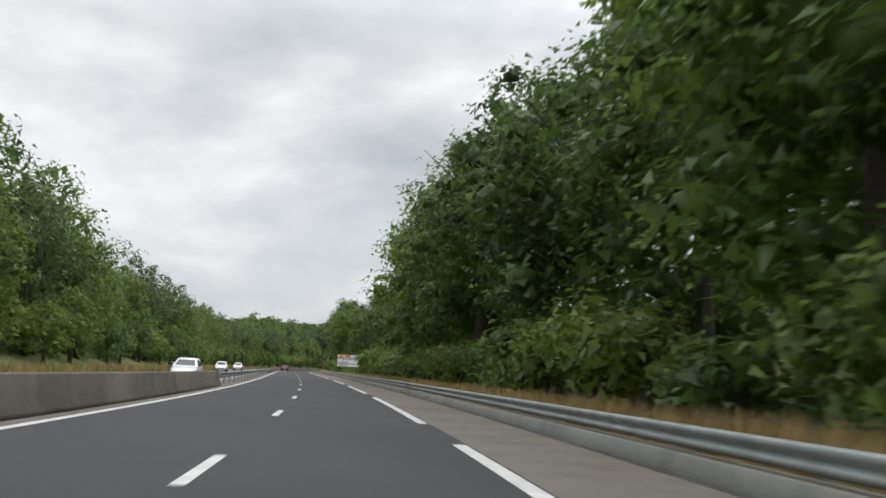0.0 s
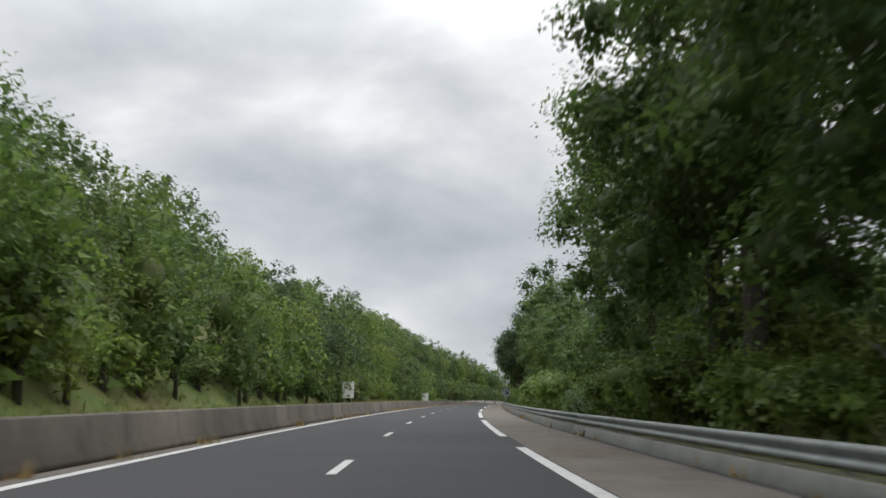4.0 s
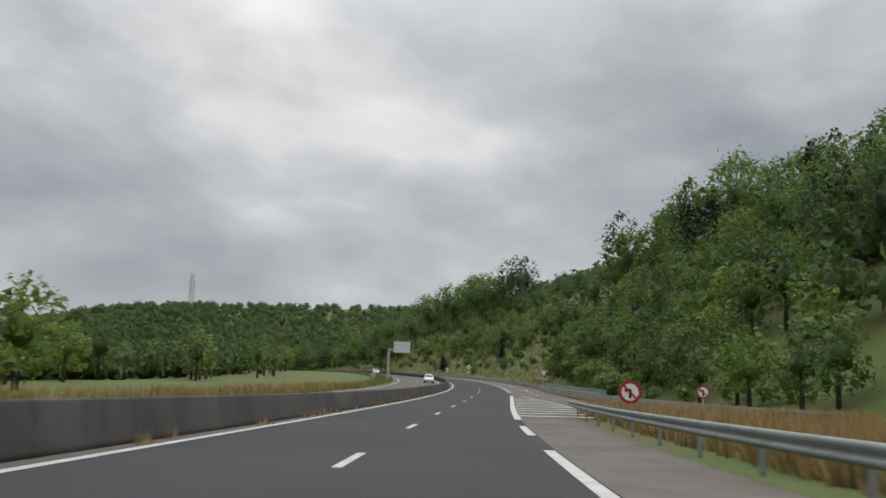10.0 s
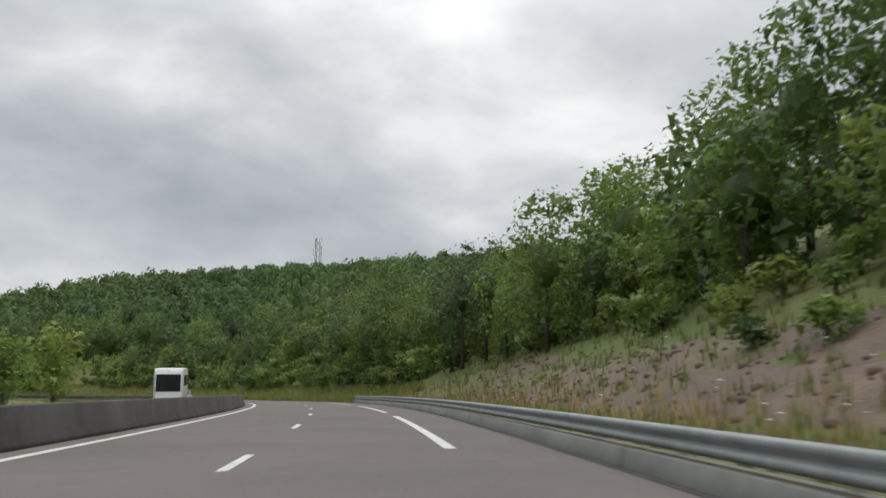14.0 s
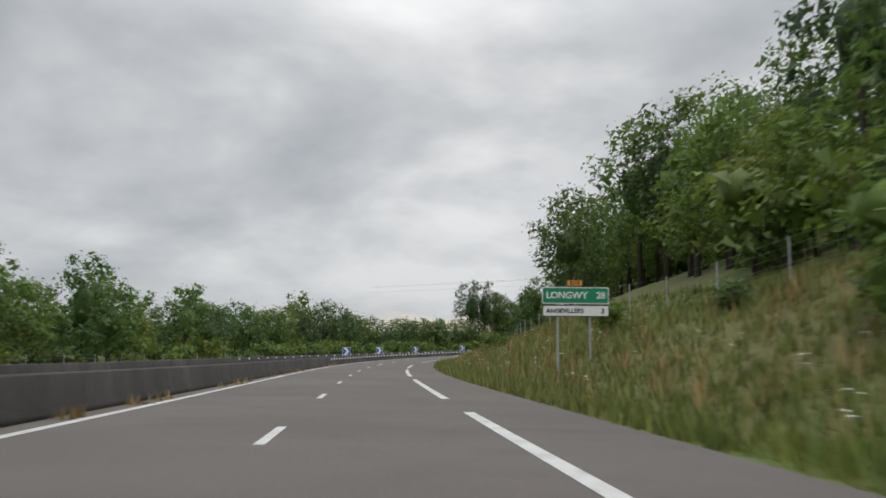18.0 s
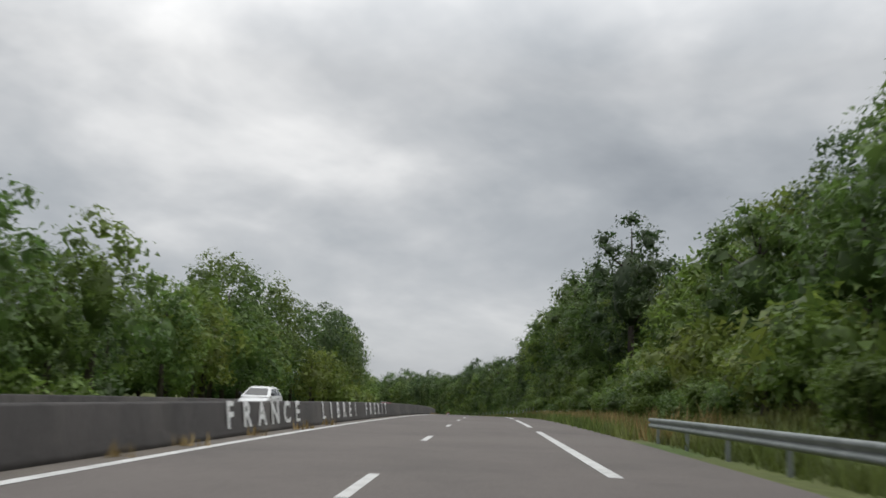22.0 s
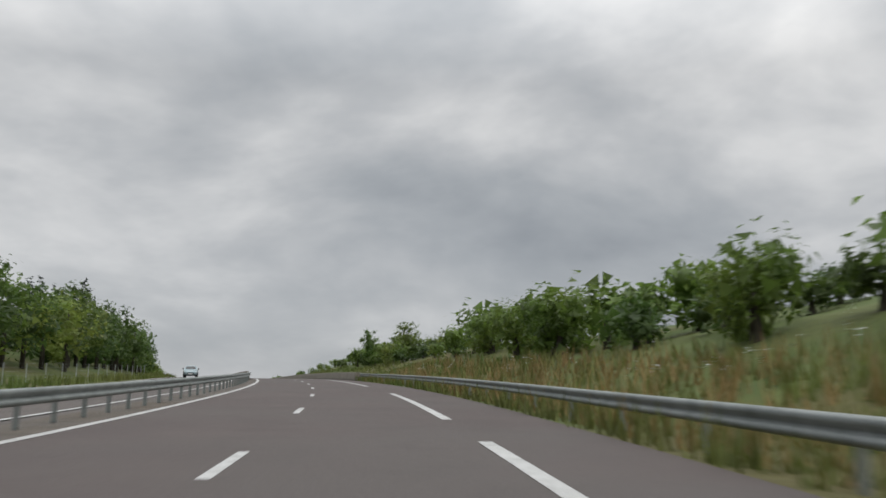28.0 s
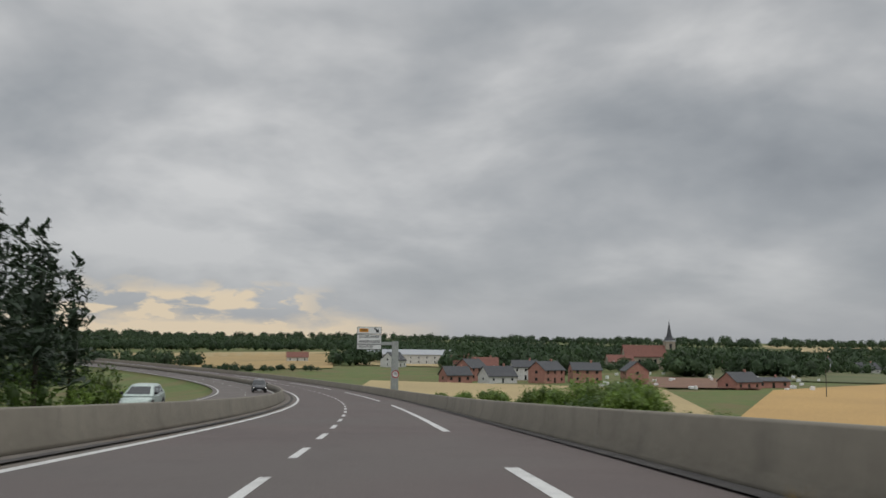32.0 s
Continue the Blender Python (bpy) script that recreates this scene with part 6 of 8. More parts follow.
def cantilever(s, d, tall, x0, x1, top, rows, label, turn=0, back=False):
    """A broad steel post with an arm that carries boards over the lane."""
    base = float(rise(s, d))
    ob = thing("sign_gantry", place(s, d, base, turn), label, "sign gantry", "sign gantries")
    bm = bmesh.new()
    for z0, z1, w0, w1 in ((-0.3, tall, 0.28, 0.2) if back else (-0.3, tall, 0.44, 0.34),):
        v = [bm.verts.new((sx * w, sy * 0.24, z)) for z, w in ((z0, w0), (z1, w1)) for sx, sy in ((-1, -1), (1, -1), (1, 1), (-1, 1))]
        for k in range(4):
            bm.faces.new((v[k], v[(k + 1) % 4], v[4 + (k + 1) % 4], v[4 + k]))
        bm.faces.new(v[4:])
        bm.faces.new(v[3::-1])
    part("post", bm, POST_GREY, ob, "broad tapered pale steel post")
    side = -1 if x1 <= 0 else 1
    part("arm", box(min(0, x0 if side < 0 else 0), max(0, x1 if side > 0 else 0), 0.06, 0.26, tall - 0.45, tall - 0.1, 0.03), POST_GREY, ob)
    part("foot", box(-0.6, 0.6, -0.45, 0.45, -0.3, 0.12, 0.02), CONCRETE_PALE, ob)
    if back:
        panel(ob, x0, x1, top - 2.1, top, SIGN_WHITE, "board")
        for k in range(5):
            part("stiffener", box(x0, x1, -0.05, -0.012, top - 2.0 + k * 0.45, top - 1.94 + k * 0.45), SIGN_BACK, ob)
    else:
        direction_boards(ob, x0, x1, top, rows)
    return ob


cantilever(846, 8.9, 7.0, -5.2, -0.78, 8.9, [(0.88, [], ["D57", "D152"], "arrow"), (1.22, ["HETTANGE-GRANDE", "ENTRANGE"], [], ""), (0.62, ["ALGRANGE"], [], "")], "cantilever direction sign on a broad pale steel post")
cantilever(3318, 7.3, 6.3, -4.4, -1.6, 7.9, [(0.8, [], ["D59B"], "arrow"), (1.1, ["DUDELANGE", "ANGEVILLERS"], [], ""), (0.55, ["FONTOY"], [], "")], "cantilever direction sign beyond the hilltop bend")
round_sign(3316, 7.1, 2.5, 0.85, "70", "round speed limit sign on the gantry post")
cantilever(1173, -15.0, 6.0, 0.9, 4.0, 7.3, [], "cantilever sign of the other carriageway seen from behind", 0, True)
round_sign(875, 10.4, 2.65, 1.1, "70", "round speed limit sign with an arrow plate", "arrow")

# green nose board where the exit leaves
q = thing("nose_board", place(951, 6.1, 0.0), "rounded green exit nose board with two pale arrows", "road sign")
arc = [(-1.05, 0.0), (1.05, 0.0), (1.05, 0.85)] + [(1.05 * math.cos(a), 0.85 + 0.65 * math.sin(a)) for a in np.linspace(0.15, math.pi - 0.15, 12)] + [(-1.05, 0.85)]
part("board", prism(arc, 0.0, 0.5, 0.03), SIGN_GREEN, q)
for f in (-1, 1):
    part("arrow", prism([(f * 0.14, 0.16), (f * 0.14, 1.36), (f * 0.30, 1.36), (f * 0.98, 0.76), (f * 0.30, 0.16)], -0.015, -0.002), GREY_GREEN, q, "pale green arrow")
part("post", box(-0.06, 0.06, -0.03, -0.004, 0.1, 1.45), SIGN_GREEN, q)
part("base", box(-1.15, 1.15, -0.1, 0.6, -0.05, 0.14, 0.02), SIGN_GREEN, q)
round_sign(1046, 8.2, 1.3, 0.95, "", "round sign forbidding a turn, red ring and slash", "", 0, "no_turn")
round_sign(1063, 15.0, 1.4, 0.8, "", "small round sign forbidding a turn in the meadow", "", 0, "no_turn")
round_sign(971, -16, 1.1, 0.95, "", "red no-entry sign at the far slip road", "", 0, "no_entry")
for s, d in ((953, -16.5), (982, -16.5), (1142, -16.0), (3160, -15.0), (3059, -15.2)):
    q = thing("road_sign", place(s, d, float(rise(s, d))), "round road sign seen from its grey metal back", "road sign", "road signs")
    sign_post(q, 0, 1.6)
    part("disc", prism(ring_points(0.42, 28, 0, 1.35), 0.0, 0.03), SIGN_BACK, q)
triangle_sign(1142, 10.0, 2.5, 1.15, "red and white yield sign with a small plate", "yield", "-")
triangle_sign(1258, 9.6, 2.2, 1.1, "red and white yield sign on the hillside verge", "yield", "-")
q = round_sign(1231, 9.2, 1.66, 1.05, "90", "priority diamond over a round speed limit sign")
h0 = 2.9 - float(rise(1231, 9.2))
d0 = part("diamond", prism([(0.62, h0), (0, h0 + 0.62), (-0.62, h0), (0, h0 - 0.62)], 0.0, 0.03), SIGN_WHITE, q, "white priority diamond")
part("core", prism([(0.4, h0), (0, h0 + 0.4), (-0.4, h0), (0, h0 - 0.4)], -0.012, -0.002), SIGN_ORANGE, d0, "yellow core of the diamond")
sign_post(q, 0, h0)
triangle_sign(1335, 9.0, 2.62, 1.3, "warning triangle for bends over a distance plate", "bends", "700 m")
triangle_sign(1955, 9.2, 2.2, 0.95, "warning triangle beside the bend", "bends")
q = thing("road_sign", place(1824, 9.3, float(rise(1824, 9.3)), -4), "green and white distance sign on two thin posts", "road sign", "road signs")
for x in (-0.7, 0.55):
    sign_post(q, x, 3.0)
panel(q, -1.3, 1.3, 2.55, 3.2, SIGN_GREEN, "board", 0, SIGN_WHITE, "green board with white words")
panel(q, -1.3, 1.3, 2.05, 2.5, SIGN_WHITE, "board", 0, SIGN_BLACK)
panel(q, -0.35, 0.3, 3.22, 3.5, SIGN_ORANGE, "tag", 0, SIGN_BLACK, "orange road number tag")
letters("D14", 0.22, SIGN_BLACK, q, -0.02, 3.36, -0.02, True)
letters("LONGWY", 0.36, SIGN_WHITE, q, -1.15, 2.87, -0.02)
letters("28", 0.36, SIGN_WHITE, q, 0.98, 2.87, -0.02, True)
letters("ANGEVILLERS", 0.24, SIGN_BLACK, q, -1.15, 2.27, -0.02)
letters("3", 0.27, SIGN_BLACK, q, 1.05, 2.27, -0.02, True)
round_sign(2418, 7.6, 1.4, 0.95, "90", "round speed limit sign with a reminder plate", "RAPPEL")
q = thing("direction_sign", place(2545, 9.0, float(rise(2545, 9.0)), 2), "white direction sign with an orange tag on two posts", "road sign", "road signs")
for x in (-0.5, 0.75):
    sign_post(q, x, 2.0, 0.06)
direction_boards(q, -1.25, 1.25, 3.3, [(0.52, [], [], ""), (0.85, ["DUDELANGE", "ANGEVILLERS"], [], ""), (0.45, ["FONTOY"], [], "")])
for ch in q.children:
    if ch.name.startswith("lettering"):
        ch.scale = (0.75, 0.75, 0.75)
part("tag", prism(rounded(-1.1, -0.15, 2.86, 3.2, 0.04), -0.02, -0.013), SIGN_ORANGE, q, "orange road number tag")
letters("D59B", 0.28, SIGN_BLACK, q, -0.62, 3.03, -0.026, True)
letters("800 m", 0.28, SIGN_BLACK, q, 0.75, 3.03, -0.02, True)

# boards of the other carriageway, seen from behind
for s, d, w, z0, z1 in ((548, -16.8, 1.7, 1.2, 3.6), (667, -16.8, 1.9, 0.9, 3.2), (2610, -16.5, 2.2, 1.3, 2.6), (742, -15.6, 0.7, 0.5, 1.6)):
    q = thing("road_sign", place(s, d, float(rise(s, d)), 12), "board of the other carriageway seen from its grey back", "road sign", "road signs")
    for x in (-w * 0.3, w * 0.3):
        sign_post(q, x, z1 - 0.1)
    panel(q, -w / 2, w / 2, z0, z1, SIGN_WHITE, "board")
    for k in range(5):
        z = z0 + (z1 - z0) * (k + 0.5) / 5
        part("stiffener", box(-w / 2 + 0.03, w / 2 - 0.03, -0.05, -0.012, z - 0.025, z + 0.025), SIGN_BACK, q)
# blue and white chevrons on the barrier of the sharp bend
for s in (1893, 1916, 1939, 1966, 1992, 2016, 2042, 2066, 2090, 2114, 2136, 2158):
    q = thing("chevron_sign", place(s, -4.95, 0.82, 0), "square blue and white chevron sign above the barrier", "road sign", "chevrons through the bend")
    sign_post(q, 0, 0.5, 0.035)
    bd = panel(q, -0.46, 0.46, 0.08, 1.0, SIGN_BLUE, "board", 0, SIGN_WHITE)
    part("chevron", prism([(-0.36, 0.10), (-0.02, 0.10), (0.34, 0.54), (-0.02, 0.98), (-0.36, 0.98), (0.0, 0.54)], -0.02, -0.013), SIGN_WHITE, bd, "white chevron")
# painted words on the barrier
words = thing("painted_words", place(2221, -4.72, 0.0), "white hand-painted words on the dark concrete barrier", "graffiti")
inv = words.matrix_basis.inverted()
for txt, a, b, size in (("FRANCE", 2205.5, 2214.5, 0.95), ("LIBRE!", 2217.5, 2227, 0.9), ("FREXIT", 2229, 2239, 0.85)):
    for i, ch in enumerate(txt):
        q = letters(ch, size, SIGN_WHITE, words, 0, 0, 0, True)
        x = a + (b - a) * (i + 0.5) / len(txt)
        q.matrix_basis = inv @ place(x, -4.565, 0.46) @ pose(0, 0, 0, 90, 0, 90) @ pose(0, 0, 0, -8, 0, 0) @ Matrix.Diagonal((1.35, 1, 0.4, 1))

# dark marker stack at the verge
q = thing("marker_post", place(1386, 8.4, 0.0), "dark striped marker post behind the rail", "marker")
for k in range(4):
    part("band", box(-0.22, 0.22, -0.2, 0.2, 0.45 + k * 0.45, 0.80 + k * 0.45, 0.03), SIGN_BLACK, q)
part("post", box(-0.06, 0.06, -0.06, 0.06, -0.3, 2.2), BARK, q)
# small white marker posts along the median
for s in (290, 1290, 1330, 2345, 2376, 2604, 2640):
    q = thing("delineator", place(s, -14.4, 0.0), "short white plastic marker post", "marker post", "marker posts")
    part("post", box(-0.06, 0.06, -0.04, 0.04, -0.1, 1.0, 0.02), SIGN_WHITE, q)
    part("band", box(-0.062, 0.062, -0.042, 0.042, 0.72, 0.86), SIGN_BLACK, q)

# ---- retaining wall of the far side, with painted tags ----
wall = thing("retaining_wall", place(800, -19.6, 0.0), "pale concrete panel wall with tags above open concrete cells", "wall")
inv = wall.matrix_basis.inverted()
WALL_S, WALL_TOP = [712, 730, 750, 770, 800, 850, 885, 912], [1.3, 1.6, 1.7, 2.1, 3.1, 4.1, 3.4, 1.5]
cell_me = bpy.data.meshes.new("cell")
bm = box(-0.25, 0.30, 0.0, 0.12, -0.04, 0.62, 0.02)
box(-0.25, 0.34, 0.0, 1.2, 0.50, 0.62, 0.02, bm)
box(-0.25, -0.15, 0.0, 1.2, -0.04, 0.55, 0, bm)
bm.to_mesh(cell_me)
bm.free()
cell_me.materials.append(CONCRETE_PALE)
for k, x in enumerate(np.arange(712, 909, 3.0)):
    top = float(np.interp(x, WALL_S, WALL_TOP))
    foot = top * 0.5
    top2 = float(np.interp(x + 3, WALL_S, WALL_TOP))
    ob = part("panel", lofted([[(a, 0.02, foot), (a, 2.96, top2 * 0.5), (a, 2.96, top2), (a, 0.02, top)] for a in (-0.12, 0.12)]), RENDERED_WALL if k % 7 else CONCRETE_PALE, wall)
    ob.matrix_basis = inv @ place(x, -19.6)
    ob = part("panel_post", box(-0.1, 0.2, -0.07, 0.07, foot - 0.2, top + 0.18, 0.01), CONCRETE_OLD, wall)
    ob.matrix_basis = inv @ place(x, -19.6)
    ob = part("backing", box(-0.5, -0.3, 0.0, 3.0, -0.4, foot + 0.1), CONCRETE_DARK, wall)
    ob.matrix_basis = inv @ place(x, -19.3)
for k, x in enumerate(np.arange(712, 908, 1.2)):
    foot = float(np.interp(x, WALL_S, WALL_TOP)) * 0.5
    for j in range(int(foot / 0.62)):
        ob = new("cell", cell_me)
        ob.parent = wall
        ob.matrix_basis = inv @ place(x + 0.3 * (j % 2), -19.25 + 0.25 - 0.22 * j, foot - 0.62 * (int(foot / 0.62) - j))
for x, w, m in [(744 + 3.2 * i, 2.4, SIGN_RED) for i in range(8)] + [(836 + 1.5 * i, 1.5, SIGN_BLACK) for i in range(4)] + [(846 + 1.9 * i, 1.8, SIGN_BACK) for i in range(5)] + [(868 + 1.6 * i, 1.2, SIGN_BACK) for i in range(7)]:
    top = float(np.interp(x, WALL_S, WALL_TOP))
    hh = top * 0.4 * rng.uniform(0.7, 1.0)
    bend = rng.uniform(-0.25, 0.25, 4) * w
    for side in (-0.35, 0.05, 0.3):
        bar = [(w * side + bend[0], -hh / 2), (w * (side + 0.16) + bend[0], -hh / 2), (w * (side + 0.22) + bend[1], 0), (w * (side + 0.1) + bend[2], hh / 2), (w * (side - 0.05) + bend[2], hh / 2), (w * (side + 0.05) + bend[1], 0)]
        ob = part("tag", prism(bar, 0.0, 0.01), m, wall, "painted tag")
        ob.matrix_basis = inv @ place(x, -19.47, top * 0.75) @ pose(0, 0, 0, 0, 0, 90)

# small concrete blocks leaning on the median barrier
for s in (1518, 2496, 2634, 2642):
    q = thing("concrete_block", place(s, -4.2, 0.0, 8), "pale concrete slab leaning on the barrier", "concrete slab", "slabs on the barrier")
    part("slab", prism([(-0.1, 0), (0.06, 0), (-0.12, 0.8), (-0.26, 0.8)], -0.28, 0.28, 0.02), CONCRETE_PALE, q)

# ---- masts, poles and wires ----
def lattice_mast(m, tall, w, label):
    q = thing("radio_mast", m, label, "mast", "radio masts")
    for sx, sy in ((-1, -1), (1, -1), (1, 1), (-1, 1)):
        part("leg", tube([(sx * w, sy * w, -1), (sx * w * 0.75, sy * w * 0.75, tall)], [w * 0.15, w * 0.12], 5), POST_GREY, q)
    n = int(tall / (w * 2.2))
    for k in range(n):
        z0, z1 = tall * k / n, tall * (k + 1) / n
        bm = bmesh.new()
        for (ax, ay), (bx, by) in (((-1, -1), (1, -1)), ((1, -1), (1, 1)), ((1, 1), (-1, 1)), ((-1, 1), (-1, -1))):
            tube([(ax * w * 0.9, ay * w * 0.9, z0), (bx * w * 0.9, by * w * 0.9, z1)], [w * 0.08, w * 0.08], 4, bm)
        part("brace", bm, POST_GREY, q)
    for k in range(4):
        a = k * 1.6
        part("antenna", box(math.cos(a) * w * 1.8 - w * 0.25, math.cos(a) * w * 1.8 + w * 0.25, math.sin(a) * w * 1.8 - w * 0.25, math.sin(a) * w * 1.8 + w * 0.25, tall * (0.72 + 0.07 * k), tall * (0.72 + 0.07 * k) + w * 2.2), SIGN_WHITE, q)
    return q


mx, my = 712.0, 1890.0
mz = float(land_height(np.array([mx]), np.array([my]))[0][0])
lattice_mast(Matrix.Translation((mx * S, my * S, mz * S)) @ Matrix.Diagonal((S, S, S, 1)), 95 - mz, 2.4, "tall lattice radio mast on the wooded ridge")
lattice_mast(place(3045, -30, float(rise(3045, -30))), 17.0, 0.6, "slim lattice radio mast behind the pines")
POLES = []
for s, d, tall in ((2739, 30, 11), (2800, 44, 11), (2870, 58, 10)):
    z = float(rise(s, d))
    q = thing("power_pole", place(s, d, z), "weathered wooden power pole with a crossbar", "pole", "power poles")
    part("pole", tube([(0, 0, -1), (0, 0, tall)], [0.17, 0.11], 8), WOOD_POLE, q)
    part("crossbar", box(-1.1, 1.1, -0.06, 0.06, tall - 0.35, tall - 0.2), WOOD_POLE, q)
    for x in (-0.95, 0.0, 0.95):
        part("insulator", tube([(x, 0, tall - 0.2), (x, 0, tall)], [0.05, 0.03], 6), SIGN_WHITE, q)
    POLES.append(on_road(s, d, z + tall))


q = thing("wooden_post", place(3027, 12.2, float(rise(3027, 12.2))), "weathered wooden post beside the bushes", "post")
part("post", tube([(0, 0, -0.6), (0.04, 0, 1.9)], [0.065, 0.055], 8), WOOD_POLE, q)


def wire(p, q, sag, name="power_line"):
    pts = [np.array(p) * (1 - t) + np.array(q) * t - np.array([0, 0, 4 * sag * t * (1 - t)]) for t in np.linspace(0, 1, 15)]
    bm = tube([tuple(v) for v in pts], [0.02] * 15, 4)
    me = bpy.data.meshes.new(name)
    bm.to_mesh(me)
    bm.free()
    me.materials.append(SIGN_BLACK)
    ob = new(name, me)
    ob.scale = (S, S, S)
    return tagged(ob, "thin dark overhead power line across the sky", "cable", "power lines")


for p, q in zip(POLES[:2], POLES[1:3]):
    for o in (-0.9, 0.9):
        wire(p + np.array([o, 0, 0]), q + np.array([o, 0, 0]), 1.2)
for z, o in ((0.0, 0.0), (-0.25, 1.2), (-1.7, 3.0)):
    wire((259.0 - o, 1875.0 + o, 10.4 + z), (450.0 - o, 1864.4 + o, 12.4 + z), 0.8)
q = thing("lamp_post", place(2075, -16, 0.0), "slim grey lamp post behind the far barrier", "lamp post")
part("pole", tube([(0, 0, -0.3), (0, 0, 8.5)], [0.09, 0.06], 8), POST_GREY, q)
part("head", box(-0.15, 0.15, -0.5, 0.1, 8.4, 8.55, 0.03), POST_GREY, q)


# ---- vehicles ----
def coat(name, colour, rough=0.25, metal=0.0, glow=None):
    m = material(name, colour, tuple(v * 0.92 for v in colour), rough, metal, scale=1.2, fine_scale=9, stain=0.12)
    if glow:
        p = m.node_tree.nodes["Principled BSDF"]
        p.inputs["Emission Color"].default_value = (*glow, 1)
        p.inputs["Emission Strength"].default_value = 1.2
    return m


CAR_BLACK, CAR_WHITE, CAR_GREY = coat("black_car_paint", (0.014, 0.016, 0.018), 0.16), coat("white_car_paint", (0.72, 0.73, 0.73)), coat("grey_car_paint", (0.055, 0.058, 0.062), 0.3, 0.2)
CAR_RED, CAR_BLUE, CAR_GREEN = coat("red_car_paint", (0.34, 0.02, 0.03)), coat("pale_blue_car_paint", (0.36, 0.46, 0.50)), coat("pale_green_car_paint", (0.42, 0.50, 0.46))
CAR_GLASS, TYRE = coat("tinted_glass", (0.02, 0.024, 0.026), 0.06), material("tyre_rubber", (0.022, 0.022, 0.023), None, 0.85, scale=4)
ALLOY, TRIM = coat("alloy", (0.40, 0.41, 0.42), 0.35, 0.7), coat("black_trim", (0.02, 0.02, 0.021), 0.6)
CHROME = coat("chrome_trim", (0.72, 0.73, 0.74), 0.18, 0.9)
LAMP_RED, LAMP_CLEAR = coat("red_lamp", (0.40, 0.01, 0.03), 0.2, 0, (0.55, 0.01, 0.05)), coat("clear_lamp", (0.70, 0.72, 0.74), 0.15)
LAMP_LIT = coat("lit_headlamp", (0.8, 0.8, 0.78), 0.15, 0, (1.0, 0.97, 0.9))


def soft_part(name, bm, mat, parent, label="", angle=38):
    ob = part(name, bm, mat, parent, label)
    ob.data.shade_smooth()
    ob.data.set_sharp_from_angle(angle=radians(angle))
    return ob


def hull(stations):
    rings = []
    for y, w, z0, z1 in stations:
        half = [(0.0, z0), (w * 0.86, z0), (w * 0.985, z0 + 0.13), (w, z0 + (z1 - z0) * 0.55), (w * 0.965, z1 - 0.06), (w * 0.86, z1), (0.0, z1 + 0.02)]
        rings.append([(x, y, z) for x, z in half] + [(-x, y, z) for x, z in half[-2:0:-1]])
    return lofted(rings)


def pane(corners, push):
    """A thin plate from four corners, its outer face pushed out by the vector push."""
    push = Vector(push)
    return lofted([[Vector(c) - push * 2 for c in corners], [Vector(c) + push for c in corners]])


def wheel_on(parent, x, y, r, wide):
    side = 1 if x > 0 else -1
    w = part("wheel", lofted([[(x + side * a, y + math.cos(k * math.pi / 12) * q, r + math.sin(k * math.pi / 12) * q) for k in range(24)] for a, q in ((-wide, r * 0.6), (-wide, r * 0.93), (-wide * 0.85, r), (-wide * 0.15, r), (0, r * 0.93), (0, r * 0.66))]), TYRE, parent, "black tyre with an alloy rim")
    soft_part("rim", lofted([[(x + side * a, y + math.cos(k * math.pi / 12) * q, r + math.sin(k * math.pi / 12) * q) for k in range(24)] for a, q in ((-wide * 0.5, r * 0.66), (0.004, r * 0.67), (0.006, r * 0.60), (-0.05, r * 0.57))]), TRIM, w)
    bm = bmesh.new()
    for k in range(7):
        a = k * 2 * math.pi / 7
        tube([(x - side * 0.02, y + math.cos(a) * r * 0.08, r + math.sin(a) * r * 0.08), (x - side * 0.005, y + math.cos(a) * r * 0.62, r + math.sin(a) * r * 0.62)], [r * 0.1, r * 0.075], 5, bm)
    part("spokes", bm, ALLOY, w, "bright alloy spokes")


FORMS = {
    "suv": dict(hull=[(-2.30, .78, .46, .92), (-2.22, .88, .33, 1.04), (-1.9, .93, .26, 1.07), (-0.5, .94, .24, 1.03), (0.9, .94, .24, 1.0), (1.65, .92, .26, .95), (2.12, .83, .30, .82), (2.30, .68, .38, .68)],
                rings=[(1.0, -2.2, 1.2, .90), (1.10, -2.16, 1.02, .88), (1.56, -1.82, 0.30, .70), (1.64, -1.62, 0.10, .62), (1.67, -1.3, -0.2, .5)], wheels=(-1.42, 1.42, .37), panes=((.13, .28), (.31, .58), (.61, .90))),
    "hatch": dict(hull=[(-2.02, .72, .42, .84), (-1.95, .82, .30, .92), (-1.6, .85, .24, .95), (-0.4, .87, .20, .92), (0.8, .87, .20, .88), (1.45, .84, .22, .82), (1.88, .74, .26, .70), (2.04, .60, .34, .58)],
                  rings=[(0.88, -1.92, 1.25, .82), (0.96, -1.88, 1.10, .80), (1.38, -1.45, 0.35, .63), (1.45, -1.28, 0.15, .56), (1.48, -1.0, -0.1, .45)], wheels=(-1.25, 1.28, .31), panes=((.14, .30), (.33, .60), (.63, .90))),
    "van": dict(hull=[(-2.40, .86, .40, 1.05), (-2.36, .93, .32, 1.15), (-1.9, .95, .26, 1.15), (-0.4, .95, .24, 1.13), (1.0, .95, .24, 1.10), (1.75, .92, .26, 1.02), (2.25, .82, .30, .86), (2.42, .68, .38, .70)],
                rings=[(1.08, -2.37, 1.62, .92), (1.18, -2.37, 1.48, .91), (1.80, -2.30, 0.62, .80), (1.90, -2.2, 0.4, .72), (1.93, -1.9, 0.1, .6)], wheels=(-1.5, 1.48, .34), panes=((.66, .90),)),
}


